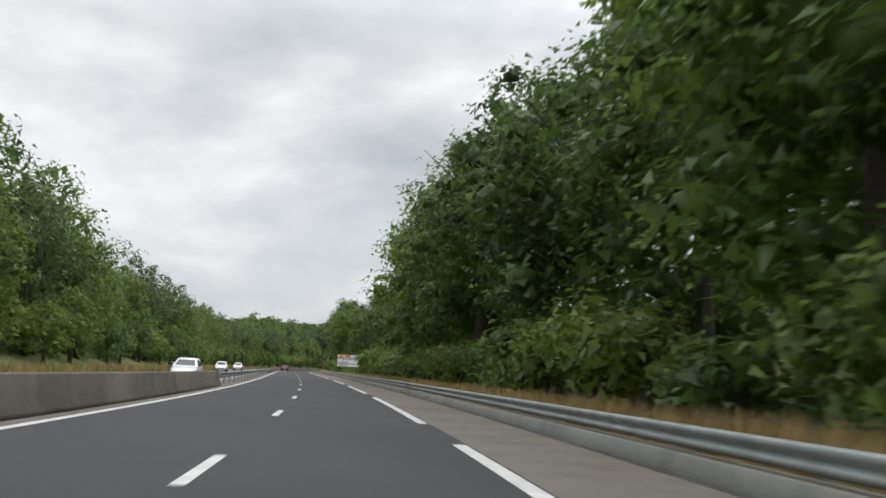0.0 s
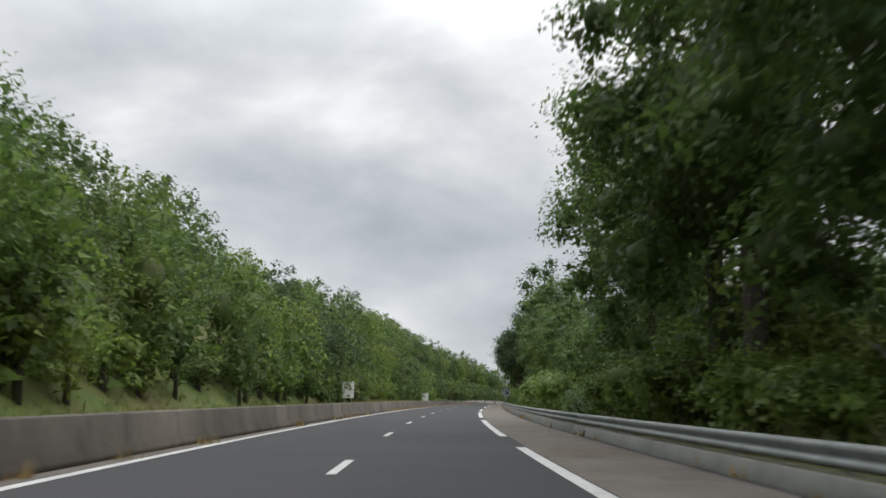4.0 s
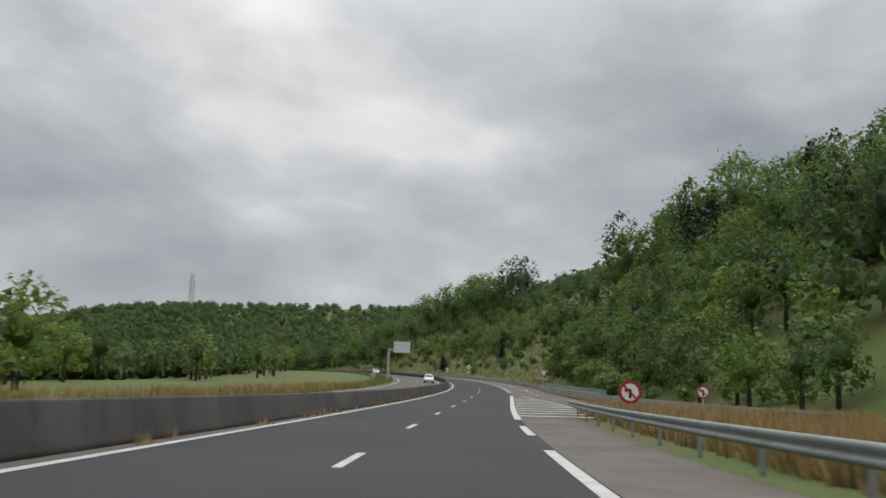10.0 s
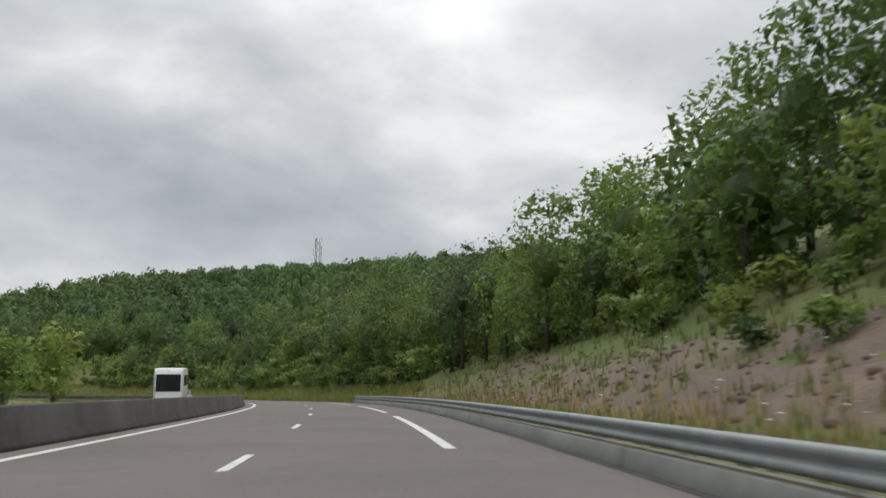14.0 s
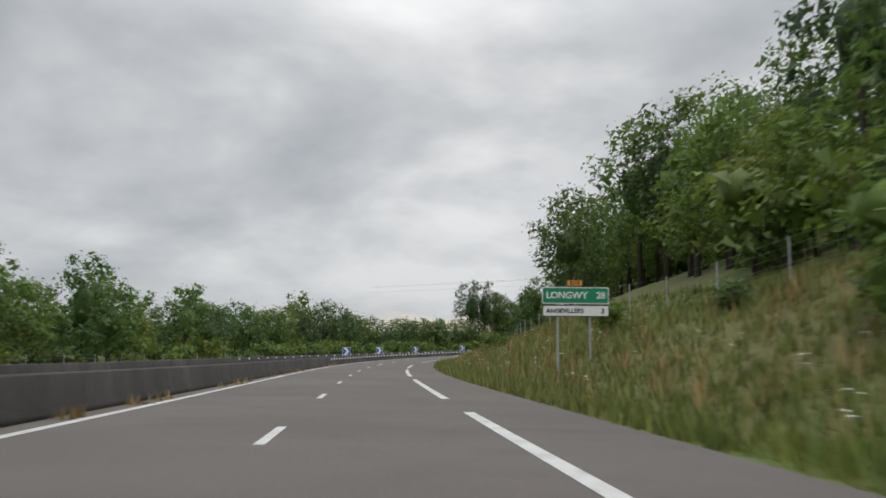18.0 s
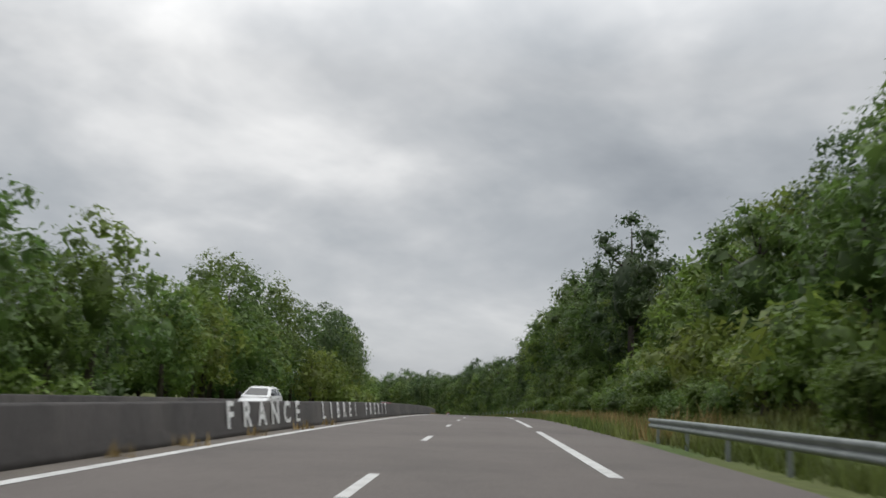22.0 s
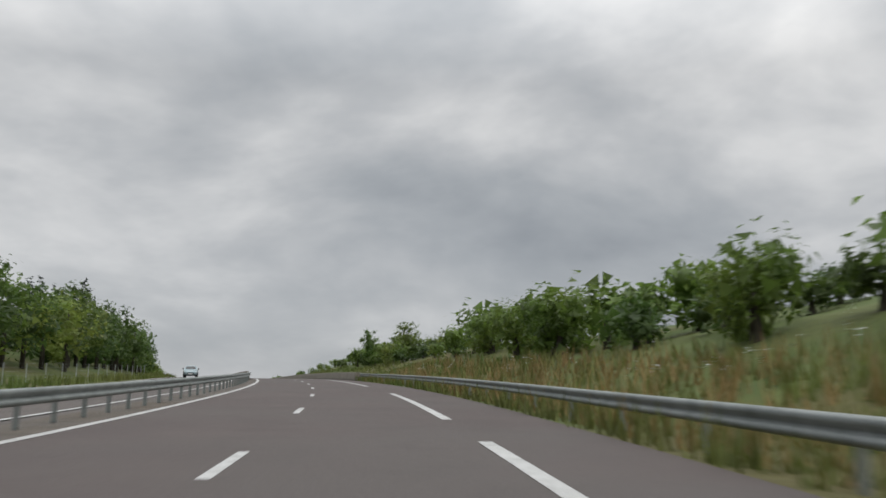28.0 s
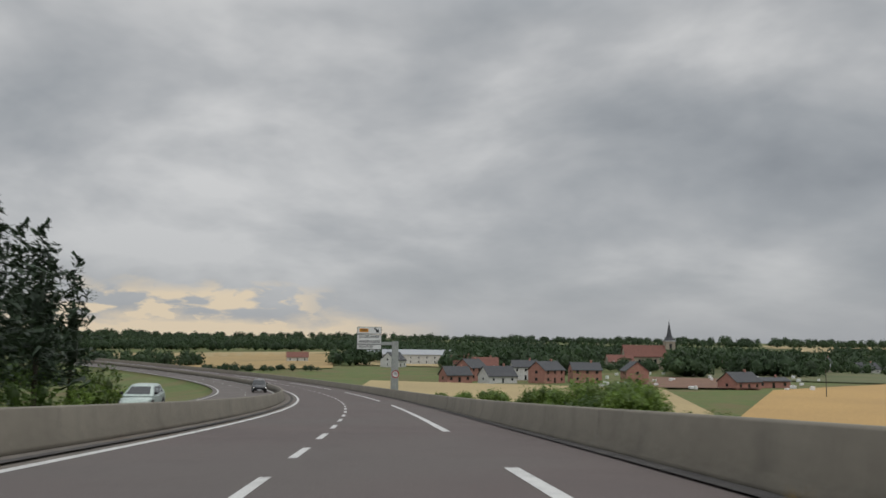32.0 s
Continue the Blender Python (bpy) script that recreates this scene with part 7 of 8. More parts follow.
def car(form, paint, m, label, name="car", lit=False):
    q = thing(name, m, label, "van" if form == "van" else "car", "vehicles on the road")
    k = FORMS[form]
    soft_part("body", hull(k["hull"]), paint, q)
    rings = []
    for z, y0, y1, w in k["rings"]:
        c = 0.13
        rings.append([(-w, y0 + c, z), (-w + c, y0, z), (w - c, y0, z), (w, y0 + c, z), (w, y1 - c, z), (w - c, y1, z), (-w + c, y1, z), (-w, y1 - c, z)])
    soft_part("cabin", lofted(rings), paint, q)
    (zb, b0, b1, wb), (zt, t0, t1, wt) = k["rings"][1], k["rings"][2]

    def side(u, v, sx):
        y0, y1 = b0 + (t0 - b0) * v, b1 + (t1 - b1) * v
        return (sx * (wb + (wt - wb) * v), y0 + (y1 - y0) * u, zb + (zt - zb) * v)

    for sx in (-1, 1):
        for u0, u1 in k["panes"]:
            part("side_window", pane([side(u0, 0.06, sx), side(u1, 0.06, sx), side(u1 - 0.015, 0.92, sx), side(u0 + 0.015, 0.92, sx)], (sx * 0.008, 0, 0.002)), CAR_GLASS, q)
        if form == "suv":
            part("window_trim", pane([side(k["panes"][0][0] - 0.02, 0.0, sx), side(0.93, 0.0, sx), side(0.93, 0.035, sx), side(k["panes"][0][0] - 0.02, 0.035, sx)], (sx * 0.012, 0, 0.002)), CHROME, q, "bright chrome strip")
            part("roof_rail", tube([(sx * 0.66, -1.5, 1.66), (sx * 0.66, 0.0, 1.67)], [0.02, 0.02], 6), CHROME, q, "bright roof rail")
        for y in k["wheels"][:2]:
            r = k["wheels"][2]
            w = 0.985 * k["hull"][3][1]
            part("wheel_arch", lofted([[(sx * a, y + math.cos(i * math.pi / 12) * r * 1.2, r + 0.02 + math.sin(i * math.pi / 12) * r * 1.2) for i in range(24)] for a in (w - 0.3, w + 0.012)]), TRIM, q, "black wheel arch")
            wheel_on(q, sx * (w + 0.022), y, r, 0.22)
        ym = b1 - 0.25
        part("mirror", box(sx * (wb + 0.12) - 0.09, sx * (wb + 0.12) + 0.09, ym - 0.06, ym + 0.06, zb + 0.0, zb + 0.15, 0.035), TRIM, q, "black door mirror")
        y0, w0, z0, z1 = k["hull"][1]
        part("tail_light", box(sx * w0 * 0.72 - 0.2, sx * w0 * 0.72 + 0.2, y0 - 0.085, y0 + 0.1, z1 - 0.26, z1 - 0.1, 0.03) if form != "van" else box(sx * 0.86 - 0.07, sx * 0.86 + 0.07, y0 - 0.06, y0 + 0.06, z1 - 0.35, z1 + 0.05, 0.02), LAMP_RED, q, "red tail light")
        y1, w1, z2, z3 = k["hull"][-2]
        part("headlight", box(sx * w1 * 0.78 - 0.17, sx * w1 * 0.78 + 0.17, y1 - 0.12, y1 + 0.075, z3 - 0.2, z3 - 0.06, 0.04), LAMP_LIT if lit else LAMP_CLEAR, q, "clear headlight")
        part("door_handle", box(sx * (w - 0.005) - 0.02, sx * (w - 0.005) + 0.02, -0.65, -0.47, zb - 0.17, zb - 0.13, 0.008), CHROME, q, "bright door handle")
    for y0, y1, face, word in ((b0, t0, -1, "rear_window"), (b1, t1, 1, "windscreen")):
        part(word, pane([(-wb * 0.8, y0 + (y1 - y0) * 0.06, zb + (zt - zb) * 0.06), (wb * 0.8, y0 + (y1 - y0) * 0.06, zb + (zt - zb) * 0.06), (wt * 0.82, y0 + (y1 - y0) * 0.95, zb + (zt - zb) * 0.95), (-wt * 0.82, y0 + (y1 - y0) * 0.95, zb + (zt - zb) * 0.95)], (0, face * 0.01, 0.006)), CAR_GLASS, q)
    y0, w0, z0, z1 = k["hull"][0]
    part("rear_bumper", box(-w0 * 0.98, w0 * 0.98, y0 - 0.05, y0 + 0.1, z0 - 0.04, z0 + 0.17, 0.03), TRIM if form != "van" else paint, q)
    part("number_plate", box(-0.26, 0.26, y0 - 0.03, y0 + 0.02, z1 - 0.20, z1 - 0.09, 0.005), SIGN_WHITE, q, "plain pale plate")
    y1, w1, z2, z3 = k["hull"][-1]
    part("grille", box(-0.42, 0.42, y1 - 0.05, y1 + 0.02, z2 + 0.04, z2 + 0.18, 0.02), TRIM, q, "black grille")
    part("front_plate", box(-0.26, 0.26, y1 - 0.03, y1 + 0.035, z2 - 0.02, z2 + 0.09, 0.005), SIGN_WHITE, q, "plain pale plate")
    if form == "suv":
        part("light_bar", box(-0.62, 0.62, k["hull"][1][0] - 0.06, k["hull"][1][0], 0.86, 0.90, 0.01), LAMP_RED, q, "thin red light bar")
        part("lower_trim", box(-0.7, 0.7, y0 - 0.06, y0 + 0.02, 0.40, 0.425, 0.008), CHROME, q, "bright bumper strip")
        part("brake_light", box(-0.2, 0.2, t0 - 0.19, t0 - 0.1, zt + 0.012, zt + 0.045, 0.006), LAMP_RED, q, "thin red brake light")
        part("spoiler", box(-0.6, 0.6, t0 - 0.16, t0 + 0.2, zt + 0.005, zt + 0.05, 0.02), paint, q)
    return q


car("suv", CAR_BLACK, place(224.9, -2.68, 0, 0, (1, 1, 0.93)), "glossy black estate car with red tail lights on")
car("suv", CAR_BLACK, place(945.5, 9.8, 0, -11, (1, 1, 0.93)), "black estate car leaving on the exit lane")
car("hatch", CAR_RED, place(336, 4.9), "small red car beside the wood")
for s, d, form, paint, label in (
        (60, -7.6, "hatch", CAR_WHITE, "white hatchback on the other carriageway"), (90, -11.0, "hatch", CAR_WHITE, "white hatchback on the other carriageway"),
        (131, -11.0, "hatch", CAR_WHITE, "white hatchback on the other carriageway"), (172, -11.0, "hatch", CAR_WHITE, "white hatchback on the other carriageway"),
        (857, -11.2, "van", CAR_WHITE, "white panel van on the other carriageway"), (827, -7.6, "hatch", CAR_GREY, "grey hatchback on the other carriageway"),
        (1160, -7.6, "hatch", CAR_WHITE, "white hatchback behind the median barrier"), (1266, -9.8, "hatch", CAR_WHITE, "white hatchback coming out of the valley"),
        (1522, -7.6, "suv", CAR_GREY, "dark grey estate car coming round the bend"), (2060, -11.2, "hatch", CAR_GREY, "grey hatchback coming round the bend"),
        (2234, -11.2, "hatch", CAR_WHITE, "pale hatchback behind the painted barrier"), (2718, -11.2, "hatch", CAR_WHITE, "white hatchback coming over the hill"),
        (2909, -11.2, "hatch", CAR_BLUE, "pale blue hatchback on the bridge"), (3269, -11.2, "hatch", CAR_GREEN, "pale green hatchback behind the concrete barrier")):
    car(form, paint, place(s, d, 0, 180), label, "van" if form == "van" else "car")
car("suv", CAR_BLACK, place(3338, -7.6, 0, 180), "black car with its headlights on", "car", True)


def coach(m, label):
    q = thing("coach", m, label, "bus", "vehicles on the road")
    soft_part("body", hull([(-6.0, 1.1, .42, 2.95), (-5.9, 1.23, .34, 3.2), (-5, 1.26, .32, 3.3), (5, 1.26, .32, 3.3), (5.85, 1.22, .34, 3.2), (6.05, 1.05, .42, 2.8)]), CAR_WHITE, q)
    for sx in (-1, 1):
        for k in range(8):
            part("side_window", box(sx * 1.255 - 0.012, sx * 1.255 + 0.012, -5.2 + k * 1.3, -4.0 + k * 1.3, 1.75, 2.7, 0.01), CAR_GLASS, q)
        for y in (-3.6, 3.6):
            wheel_on(q, sx * 1.28, y, 0.5, 0.3)
        part("mirror", box(sx * 1.4 - 0.08, sx * 1.4 + 0.08, 6.0, 6.15, 2.1, 2.6, 0.03), TRIM, q, "long black mirror")
        part("headlight", box(sx * 0.85 - 0.18, sx * 0.85 + 0.18, 5.9, 6.08, 0.7, 0.9, 0.03), LAMP_CLEAR, q, "clear headlight")
    part("windscreen", pane([(-1.02, 6.06, 1.3), (1.02, 6.06, 1.3), (1.0, 6.03, 2.75), (-1.0, 6.03, 2.75)], (0, 0.03, 0)), CAR_GLASS, q)
    return q


coach(place(1478, -11.0, 0, 180), "white coach behind the median barrier")


def lorry(m, label):
    q = thing("lorry", m, label, "truck", "vehicles on the road")
    soft_part("cab", hull([(3.2, 1.15, .6, 3.3), (3.3, 1.22, .5, 3.5), (5.2, 1.22, .45, 3.5), (5.4, 1.15, .5, 3.2)]), CAR_RED, q, "red lorry cab")
    part("trailer", box(-1.25, 1.25, -6.0, 3.0, 1.1, 3.6, 0.04), CAR_GREY, q, "dark grey box trailer")
    part("sun_visor", box(-1.1, 1.1, 5.2, 5.5, 3.0, 3.25, 0.03), CAR_WHITE, q, "pale sun visor")
    part("chassis", box(-0.5, 0.5, -5.8, 5.0, 0.55, 1.1, 0.02), TRIM, q)
    part("windscreen", pane([(-1.0, 5.41, 1.9), (1.0, 5.41, 1.9), (0.98, 5.40, 2.9), (-0.98, 5.40, 2.9)], (0, 0.03, 0)), CAR_GLASS, q)
    for sx in (-1, 1):
        part("side_window", box(sx * 1.215 - 0.012, sx * 1.215 + 0.012, 4.2, 5.0, 1.9, 2.7, 0.01), CAR_GLASS, q)
        part("headlight", box(sx * 0.85 - 0.18, sx * 0.85 + 0.18, 5.2, 5.42, 0.8, 1.0, 0.03), LAMP_LIT, q, "lit headlight")
        part("mirror", box(sx * 1.4 - 0.08, sx * 1.4 + 0.08, 5.1, 5.2, 2.0, 2.6, 0.03), TRIM, q, "black mirror")
        for y in (-4.6, -3.3, 4.2):
            wheel_on(q, sx * 1.22, y, 0.5, 0.32)
    return q


lorry(place(2404, -11.4, 0, 180), "red lorry cab with a dark box trailer behind the barrier")


# ---- the plain beyond the hilltop: fields, woods and a village ----
BRICK = material("new_red_brick", (0.42, 0.21, 0.165), (0.35, 0.17, 0.135), 0.9, scale=0.8, fine_scale=9, bump=0.4)
RENDERED = material("white_render", (0.66, 0.66, 0.64), (0.58, 0.58, 0.56), 0.85, scale=0.6, fine_scale=8, stain=0.15)
CREAM = material("cream_render", (0.46, 0.40, 0.31), (0.38, 0.33, 0.26), 0.88, scale=0.6, fine_scale=8, stain=0.2)
SLATE = material("slate_roof", (0.055, 0.058, 0.064), (0.04, 0.042, 0.048), 0.7, scale=1.5, fine_scale=10, bump=0.5)
TILES = material("old_red_tiles", (0.21, 0.085, 0.062), (0.15, 0.065, 0.05), 0.85, scale=1.2, fine_scale=10, bump=0.5)
ZINC = material("zinc_sheet", (0.36, 0.38, 0.40), (0.30, 0.32, 0.34), 0.5, 0.4, scale=1.0)
PALE_CROP = material("pale_crop", (0.40, 0.31, 0.15), (0.33, 0.26, 0.13), 0.95, scale=0.02, fine_scale=1.2, bump=0.4)
GREEN_CROP = material("green_crop", (0.085, 0.105, 0.036), (0.125, 0.12, 0.05), 0.95, scale=0.02, fine_scale=1.2, bump=0.4)
VIEW = np.array([628.0, 2896.0])


def out(deg, far):
    """Plan point at a bearing (degrees left of the plan's y) and distance from the road's end."""
    return (float(VIEW[0] - math.sin(radians(deg)) * far), float(VIEW[1] + math.cos(radians(deg)) * far))


def stand_at(x, y, turn=0.0):
    z = float(land_height(np.array([x]), np.array([y]))[0][0])
    return pose(x * S, y * S, z * S, 0, 0, turn) @ Matrix.Diagonal((S, S, S, 1))


def house(x, y, turn, w, l, wall_h, ridge, walls, roofing, label, openings=3, chimney=True, name="house"):
    """A gabled house: long side along its own x, gable ends at both ends."""
    q = thing(name, stand_at(x, y, turn), label, "house", "houses of the village")
    hw, hl = w / 2, l / 2
    bm = bmesh.new()
    ends = [[bm.verts.new((sx * hl, yy, zz)) for yy, zz in ((-hw, -1.5), (hw, -1.5), (hw, wall_h), (0, wall_h + ridge), (-hw, wall_h))] for sx in (-1, 1)]
    for i in range(5):
        bm.faces.new((ends[0][i], ends[1][i], ends[1][(i + 1) % 5], ends[0][(i + 1) % 5]))
    bm.faces.new(ends[0])
    bm.faces.new(ends[1][::-1])
    bmesh.ops.recalc_face_normals(bm, faces=bm.faces)
    part("wall", bm, walls, q)
    for sy in (-1, 1):
        k = 1 + 0.45 / hw
        a, b = (sy * hw * k, wall_h + ridge - ridge * k), (0, wall_h + ridge)
        part("roof", lofted([[(sx * (hl + 0.35), a[0], a[1] + 0.03), (sx * (hl + 0.35), b[0], b[1] + 0.03), (sx * (hl + 0.35), b[0], b[1] + 0.25), (sx * (hl + 0.35), a[0], a[1] + 0.25)] for sx in (-1, 1)]), roofing, q)
        for k in range(openings):
            xx = -hl + l * (k + 0.5) / openings
            for z in ((0.9,) if wall_h < 4 else (0.9, 3.7)):
                tall = 2.1 if (k == 1 and z < 1 and sy < 0) else 1.25
                low = 0.1 if tall > 2 else z
                fr = part("window" if tall < 2 else "door", box(xx - 0.55, xx + 0.55, sy * hw - 0.04, sy * hw + 0.04, low, low + tall, 0.01), SIGN_WHITE if walls is not BRICK else TRIM, q)
                part("glazing", box(xx - 0.46, xx + 0.46, sy * hw - 0.055, sy * hw + 0.055, low + 0.08, low + tall - 0.08), CAR_GLASS, fr)
    for sx in (-1, 1):
        for z in ((1.0,) if wall_h < 4 else (1.0, 3.8)):
            fr = part("window", box(sx * hl - 0.04, sx * hl + 0.04, -0.6, 0.6, z, z + 1.2, 0.01), SIGN_WHITE if walls is not BRICK else TRIM, q)
            part("glazing", box(sx * hl - 0.055, sx * hl + 0.055, -0.5, 0.5, z + 0.08, z + 1.12), CAR_GLASS, fr)
    if chimney:
        part("chimney", box(hl * 0.45 - 0.35, hl * 0.45 + 0.35, -0.35, 0.35, wall_h + ridge - 0.6, wall_h + ridge + 1.1, 0.03), BRICK, q)
    return q


NEW_BRICK, NEW_WHITE = "half-built red brick house with a dark slate roof", "white rendered house with a dark slate roof"
for px, py, turn, w, l, wall_h, ridge, walls, roofing, label in (
        (588, 3240, 38, 8.5, 13, 2.9, 3.6, RENDERED, SLATE, NEW_WHITE), (571, 3240, 35, 8, 11, 2.9, 3.2, BRICK, SLATE, NEW_BRICK),
        (574, 3262, 60, 9, 11, 5.2, 3.4, BRICK, SLATE, NEW_BRICK), (607, 3248, 55, 8.5, 13, 5.3, 3.2, BRICK, SLATE, NEW_BRICK),
        (596, 3270, 15, 8, 11, 5.6, 2.6, RENDERED, SLATE, NEW_WHITE), (622, 3259, 15, 9, 12, 5.2, 2.8, BRICK, SLATE, NEW_BRICK),
        (642, 3259, 100, 9, 12, 5.2, 3.6, BRICK, SLATE, NEW_BRICK), (679, 3232, 40, 9, 13, 2.9, 3.2, BRICK, SLATE, "low red brick house with a dark slate roof"),
        (692, 3248, 20, 8, 14, 2.6, 1.2, BRICK, SLATE, "unfinished red brick house with low walls"),
        (510, 3386, 70, 10, 12, 4, 4.5, RENDERED, SLATE, NEW_WHITE), (575, 3300, 10, 9, 12, 4.5, 4, CREAM, TILES, "old house with a red tiled roof"),
        (560, 3330, 30, 9, 13, 4.5, 4, CREAM, TILES, "old house with a red tiled roof"), (604, 3345, 75, 9, 12, 5, 4, RENDERED, SLATE, "white gabled house among the trees"),
        (640, 3440, 15, 10, 16, 4.5, 4, CREAM, TILES, "old house with a red tiled roof"), (715, 3480, 20, 10, 16, 4.5, 4, CREAM, TILES, "old house with a red tiled roof"),
        (724, 3500, 60, 10, 14, 5, 4, CREAM, TILES, "old house with a red tiled roof"), (775, 3500, 70, 9, 12, 4, 5, RENDERED, SLATE, "white gabled house at the village edge"),
        (790, 3470, 20, 9, 14, 3, 3.6, RENDERED, SLATE, NEW_WHITE), (806, 3465, 30, 9, 12, 3, 3.6, RENDERED, SLATE, NEW_WHITE), (822, 3474, 15, 9, 14, 3.2, 3.6, RENDERED, TILES, "white house with a red tiled roof"),
        (838, 3470, 65, 9, 12, 3.2, 3.6, RENDERED, SLATE, NEW_WHITE), (765, 3480, 10, 12, 18, 3.2, 1.2, CREAM, ZINC, "low shed with a grey sheet roof"),
        (432, 3440, 20, 8, 14, 3, 3, RENDERED, TILES, "small white farm building between the fields"), (470, 3500, 20, 10, 22, 4, 3, RENDERED, ZINC, "pale farm building behind the trees")):
    house(px, py, turn, w, l, wall_h, ridge, walls, roofing, label)
hall = house(512, 3445, 15, 22, 46, 6.0, 3.0, RENDERED, ZINC, "long white hall with a grey sheet roof", 9, False, "hall")

church = thing("church", stand_at(668, 3456, 12), "village church with red roof and pointed spire", "church")
bm = bmesh.new()
ends = [[bm.verts.new((xx, yy, zz)) for yy, zz in ((-6, -1), (6, -1), (6, 8), (0, 14.5), (-6, 8))] for xx in (-26, 0)]
for i in range(5):
    bm.faces.new((ends[0][i], ends[1][i], ends[1][(i + 1) % 5], ends[0][(i + 1) % 5]))
bm.faces.new(ends[0])
bm.faces.new(ends[1][::-1])
bmesh.ops.recalc_face_normals(bm, faces=bm.faces)
part("nave", bm, CREAM, church)
for sy in (-1, 1):
    part("nave_roof", lofted([[(xx, sy * 6.6, 7.5), (xx, 0, 14.6), (xx, 0, 14.95), (xx, sy * 6.6, 7.85)] for xx in (-26.5, 0.4)]), TILES, church, "old red tiled roof")
    for k in range(5):
        part("nave_window", box(-23 + k * 5, -21.6 + k * 5, sy * 6.0 - 0.05, sy * 6.0 + 0.05, 2.5, 6.2, 0.02), CAR_GLASS, church)
tower = part("tower", box(0.2, 6.2, -3, 3, -1, 17.5, 0.08), CREAM, church)
part("cornice", box(-0.1, 6.5, -3.3, 3.3, 17.4, 17.9, 0.05), RENDERED, tower)
for sy in (-1, 1):
    part("belfry_opening", box(2.4, 4.0, sy * 3.0 - 0.05, sy * 3.0 + 0.05, 13, 16, 0.02), TRIM, tower)
part("spire", lofted([[(3.2 + math.cos((k + 0.5) * math.pi / 4) * r, math.sin((k + 0.5) * math.pi / 4) * r, z) for k in range(8)] for z, r in ((17.9, 3.5), (20, 2.0), (23, 1.2), (30, 0.08))]), SLATE, church, "dark slate spire")
part("cross", box(3.15, 3.25, -0.05, 0.05, 29.5, 31.5), TRIM, church)

# fields
draped("golden_field", [out(27, 430), out(17.5, 470), out(17.5, 760), out(31, 740)], 20, DRY_FIELD, "golden stubble field behind the road", 0.5)
draped("pale_field", [out(34, 560), out(17, 800), out(16, 880), out(34, 700)], 20, PALE_CROP, "pale ripe field before the woods", 0.5)
draped("pale_field", [out(16, 520), out(7, 500), out(6, 640), out(16, 700)], 20, PALE_CROP, "pale field between the tree belts", 0.5)
draped("wheat_field", [out(-8.2, 190), out(-24, 140), out(-23, 560), out(-10.6, 330)], 24, WHEAT, "ripe golden wheat field below the road", 0.5)
draped("dry_meadow", [out(17, 235), out(-8, 195), out(-4, 320), out(15, 345)], 20, PALE_CROP, "strip of dry grass before the new houses", 0.5)
draped("building_plot", [out(-3.4, 322), out(-9.8, 335), out(-9.0, 420), out(-2, 420)], 16, SOIL, "bare brown soil of the building plots", 0.7)
draped("green_meadow", [out(-5, 425), out(-17, 420), out(-17, 600), out(-5, 560)], 16, GREEN_CROP, "rough green meadow beside the village", 0.5)
for a, b, d0, d1, mat, word in ((-14, -30, 900, 1150, PALE_CROP, "pale"), (-12, -34, 1400, 1900, PALE_CROP, "pale"), (-10, -40, 2300, 2900, PALE_CROP, "pale"), (12, 45, 1700, 2100, GREEN_CROP, "green"), (-18, -34, 640, 860, GREEN_CROP, "green"), (30, 60, 1000, 1300, PALE_CROP, "pale")):
    draped(word + "_field", [out(a, d0), out(b, d0), out(b, d1), out(a, d1)], 24, mat, word + " field far across the plain", 1.2)


def copse(deg0, deg1, near, far, count):
    """Random plan points between two bearings and two distances."""
    a = rng.uniform(min(deg0, deg1), max(deg0, deg1), count)
    r = np.sqrt(rng.uniform(near * near, far * far, count))
    x, y = VIEW[0] - np.sin(np.radians(a)) * r, VIEW[1] + np.cos(np.radians(a)) * r
    z, s, d = land_height(x, y)
    keep = (np.abs(d) > 24) | (s > 3540)
    return np.stack([x, y, z], -1)[keep]


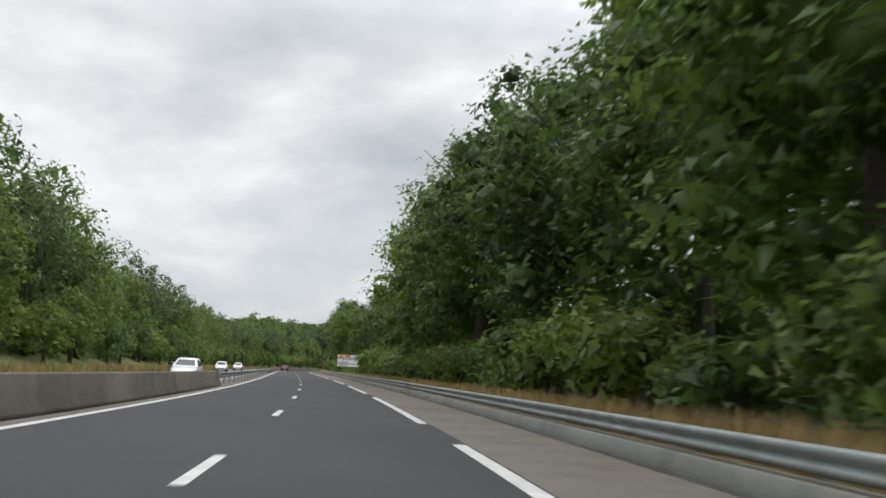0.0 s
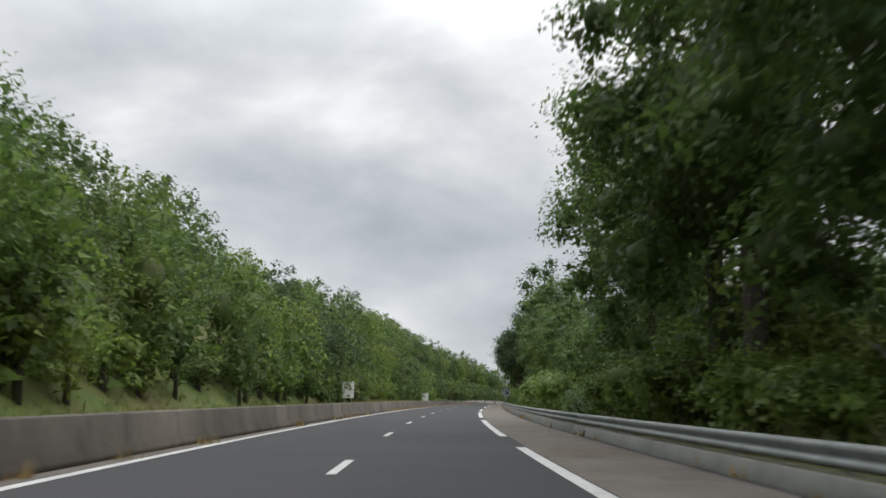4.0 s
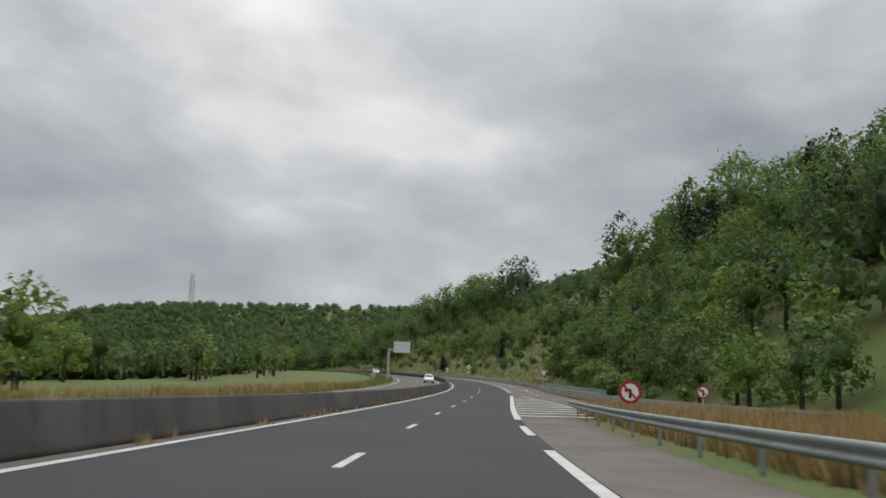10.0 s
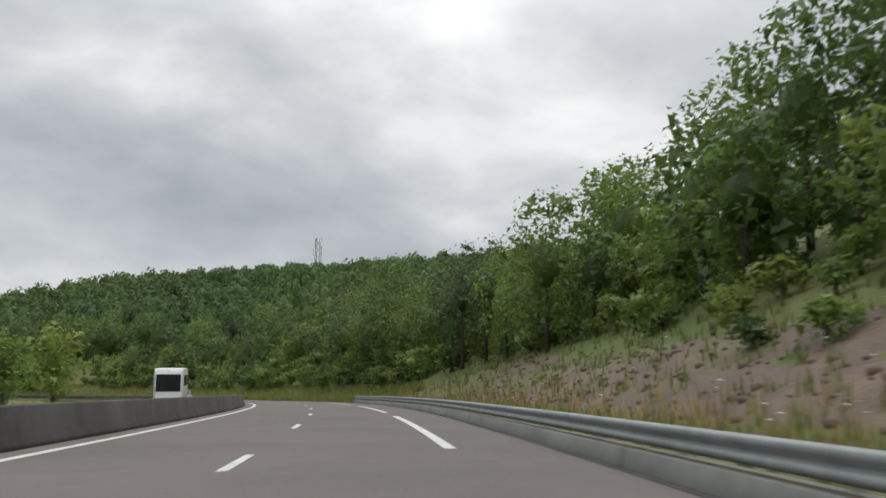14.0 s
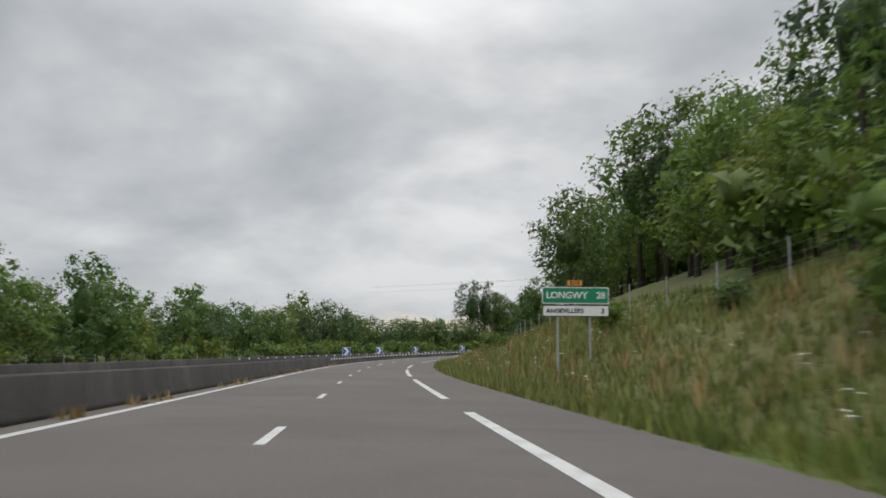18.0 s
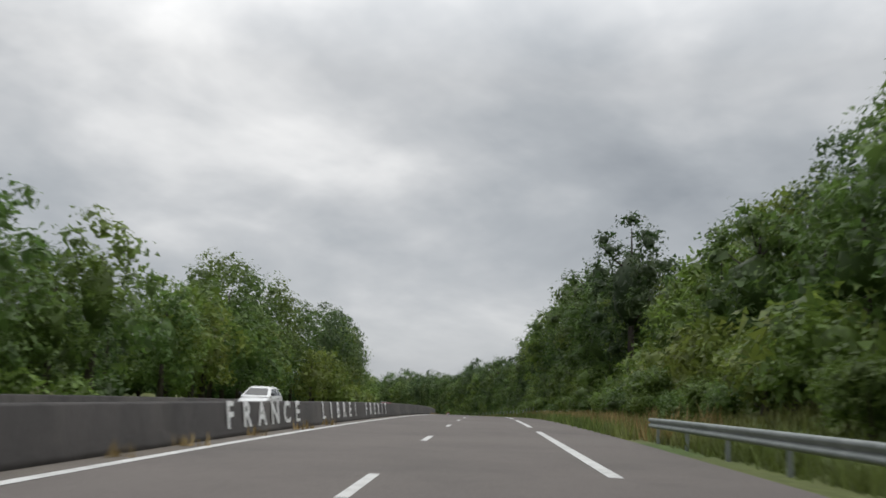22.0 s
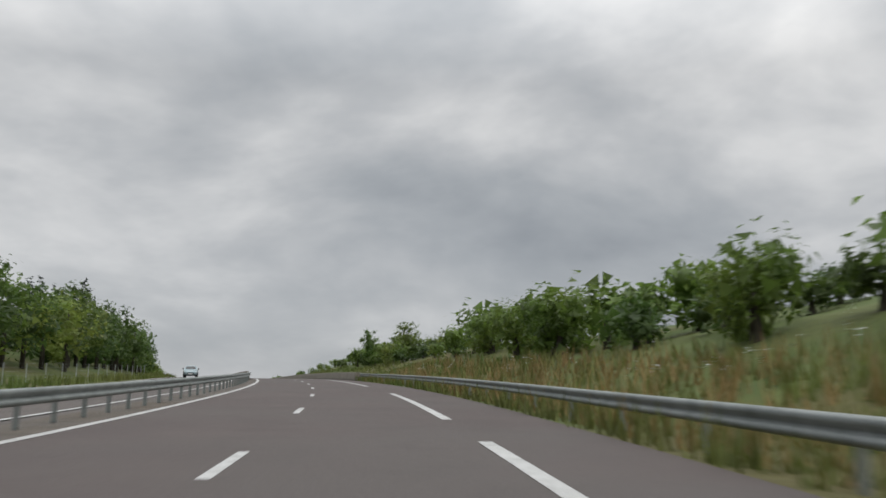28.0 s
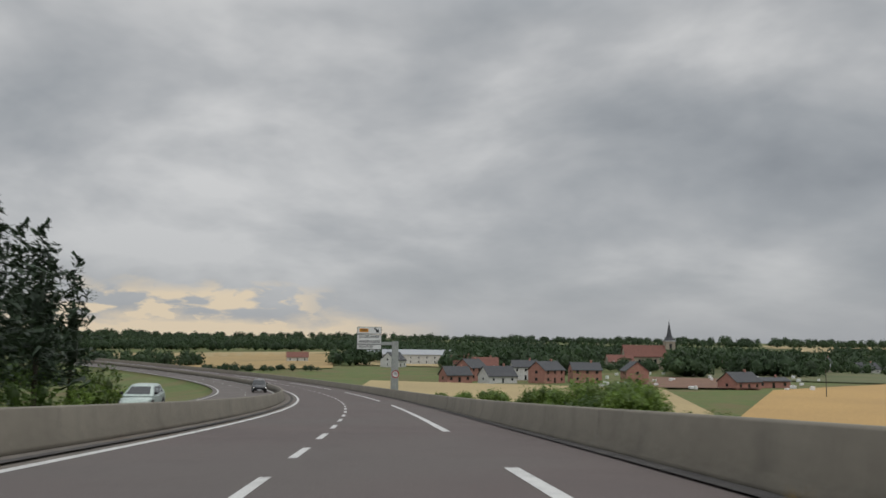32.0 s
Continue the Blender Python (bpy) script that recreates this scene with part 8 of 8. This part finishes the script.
WOODS_DEEP = material("deep_green_woods", (0.052, 0.088, 0.034), (0.036, 0.066, 0.028), 0.8, scale=0.02, fine_scale=0.25, island=0.35, leaf=0.3)
for deg0, deg1, near, far, count, low, high, label in (
        (9, 42, 860, 1250, 720, 4, 8, "dark green wood across the plain"), (17.5, 15.0, 500, 600, 26, 3, 6.5, "clump of dark trees in the fields"),
        (15, 9.5, 560, 700, 90, 3, 7, "belt of dark trees behind the fields"), (10, 1.5, 430, 640, 240, 3, 7.5, "dense dark trees behind the new houses"),
        (3, -4, 480, 540, 34, 2.5, 5.0, "dark trees before the church"), (9, -8, 600, 900, 360, 4.5, 9, "dark wood behind the church"),
        (-4.6, -6.4, 430, 560, 44, 4, 8.5, "tall dark trees beside the village"), (-8, -13, 470, 620, 130, 3.5, 8, "dense dark trees beside the meadow"),
        (-13, -24, 560, 640, 60, 2, 5, "garden trees between the houses"), (-7, -24, 660, 840, 220, 4, 8, "belt of dark trees behind the village"),
        (-14, -40, 1150, 1380, 240, 4, 8, "dark hedges between far fields"), (5, 60, 1500, 1700, 420, 5, 9, "dark wood on the far rise"),
        (60, -45, 2500, 2700, 620, 7, 13, "dark wooded ridge on the horizon"), (60, -45, 3300, 3500, 460, 10, 17, "dark wooded ridge on the horizon"),
        (36, 26, 470, 560, 60, 3, 5, "green hedge beside the golden field"), (26, 18, 425, 440, 26, 1.4, 2.4, "low hedge beside the golden field")):
    wood("far_wood", copse(deg0, deg1, near, far, count), low, high, WOODS_DEEP, label)

# white sacks, pallets and rubble on the building plots
for k in range(40):
    x, y = out(float(rng.uniform(-13.5, 0.5)), float(rng.uniform(318, 400) if k < 22 else rng.uniform(380, 470)))
    w, l, h = rng.uniform(0.6, 2.4), rng.uniform(0.6, 1.6), rng.uniform(0.5, 1.3)
    q = thing("building_sack", stand_at(x, y, float(rng.uniform(0, 180))), "white sack of building material on bare soil", "sack", "sacks on the building plots")
    part("sack", box(-w / 2, w / 2, -l / 2, l / 2, 0.4, 0.6 + h, 0.15), SIGN_WHITE, q)
for deg, far, tall in ((-13.6, 300, 9.0), (-17.5, 330, 9.0)):
    x, y = out(deg, far)
    q = thing("power_pole", stand_at(x, y), "bare wooden pole standing in the wheat", "pole", "power poles")
    part("pole", tube([(0, 0, -1), (0, 0, tall)], [0.17, 0.12], 8), WOOD_POLE, q)
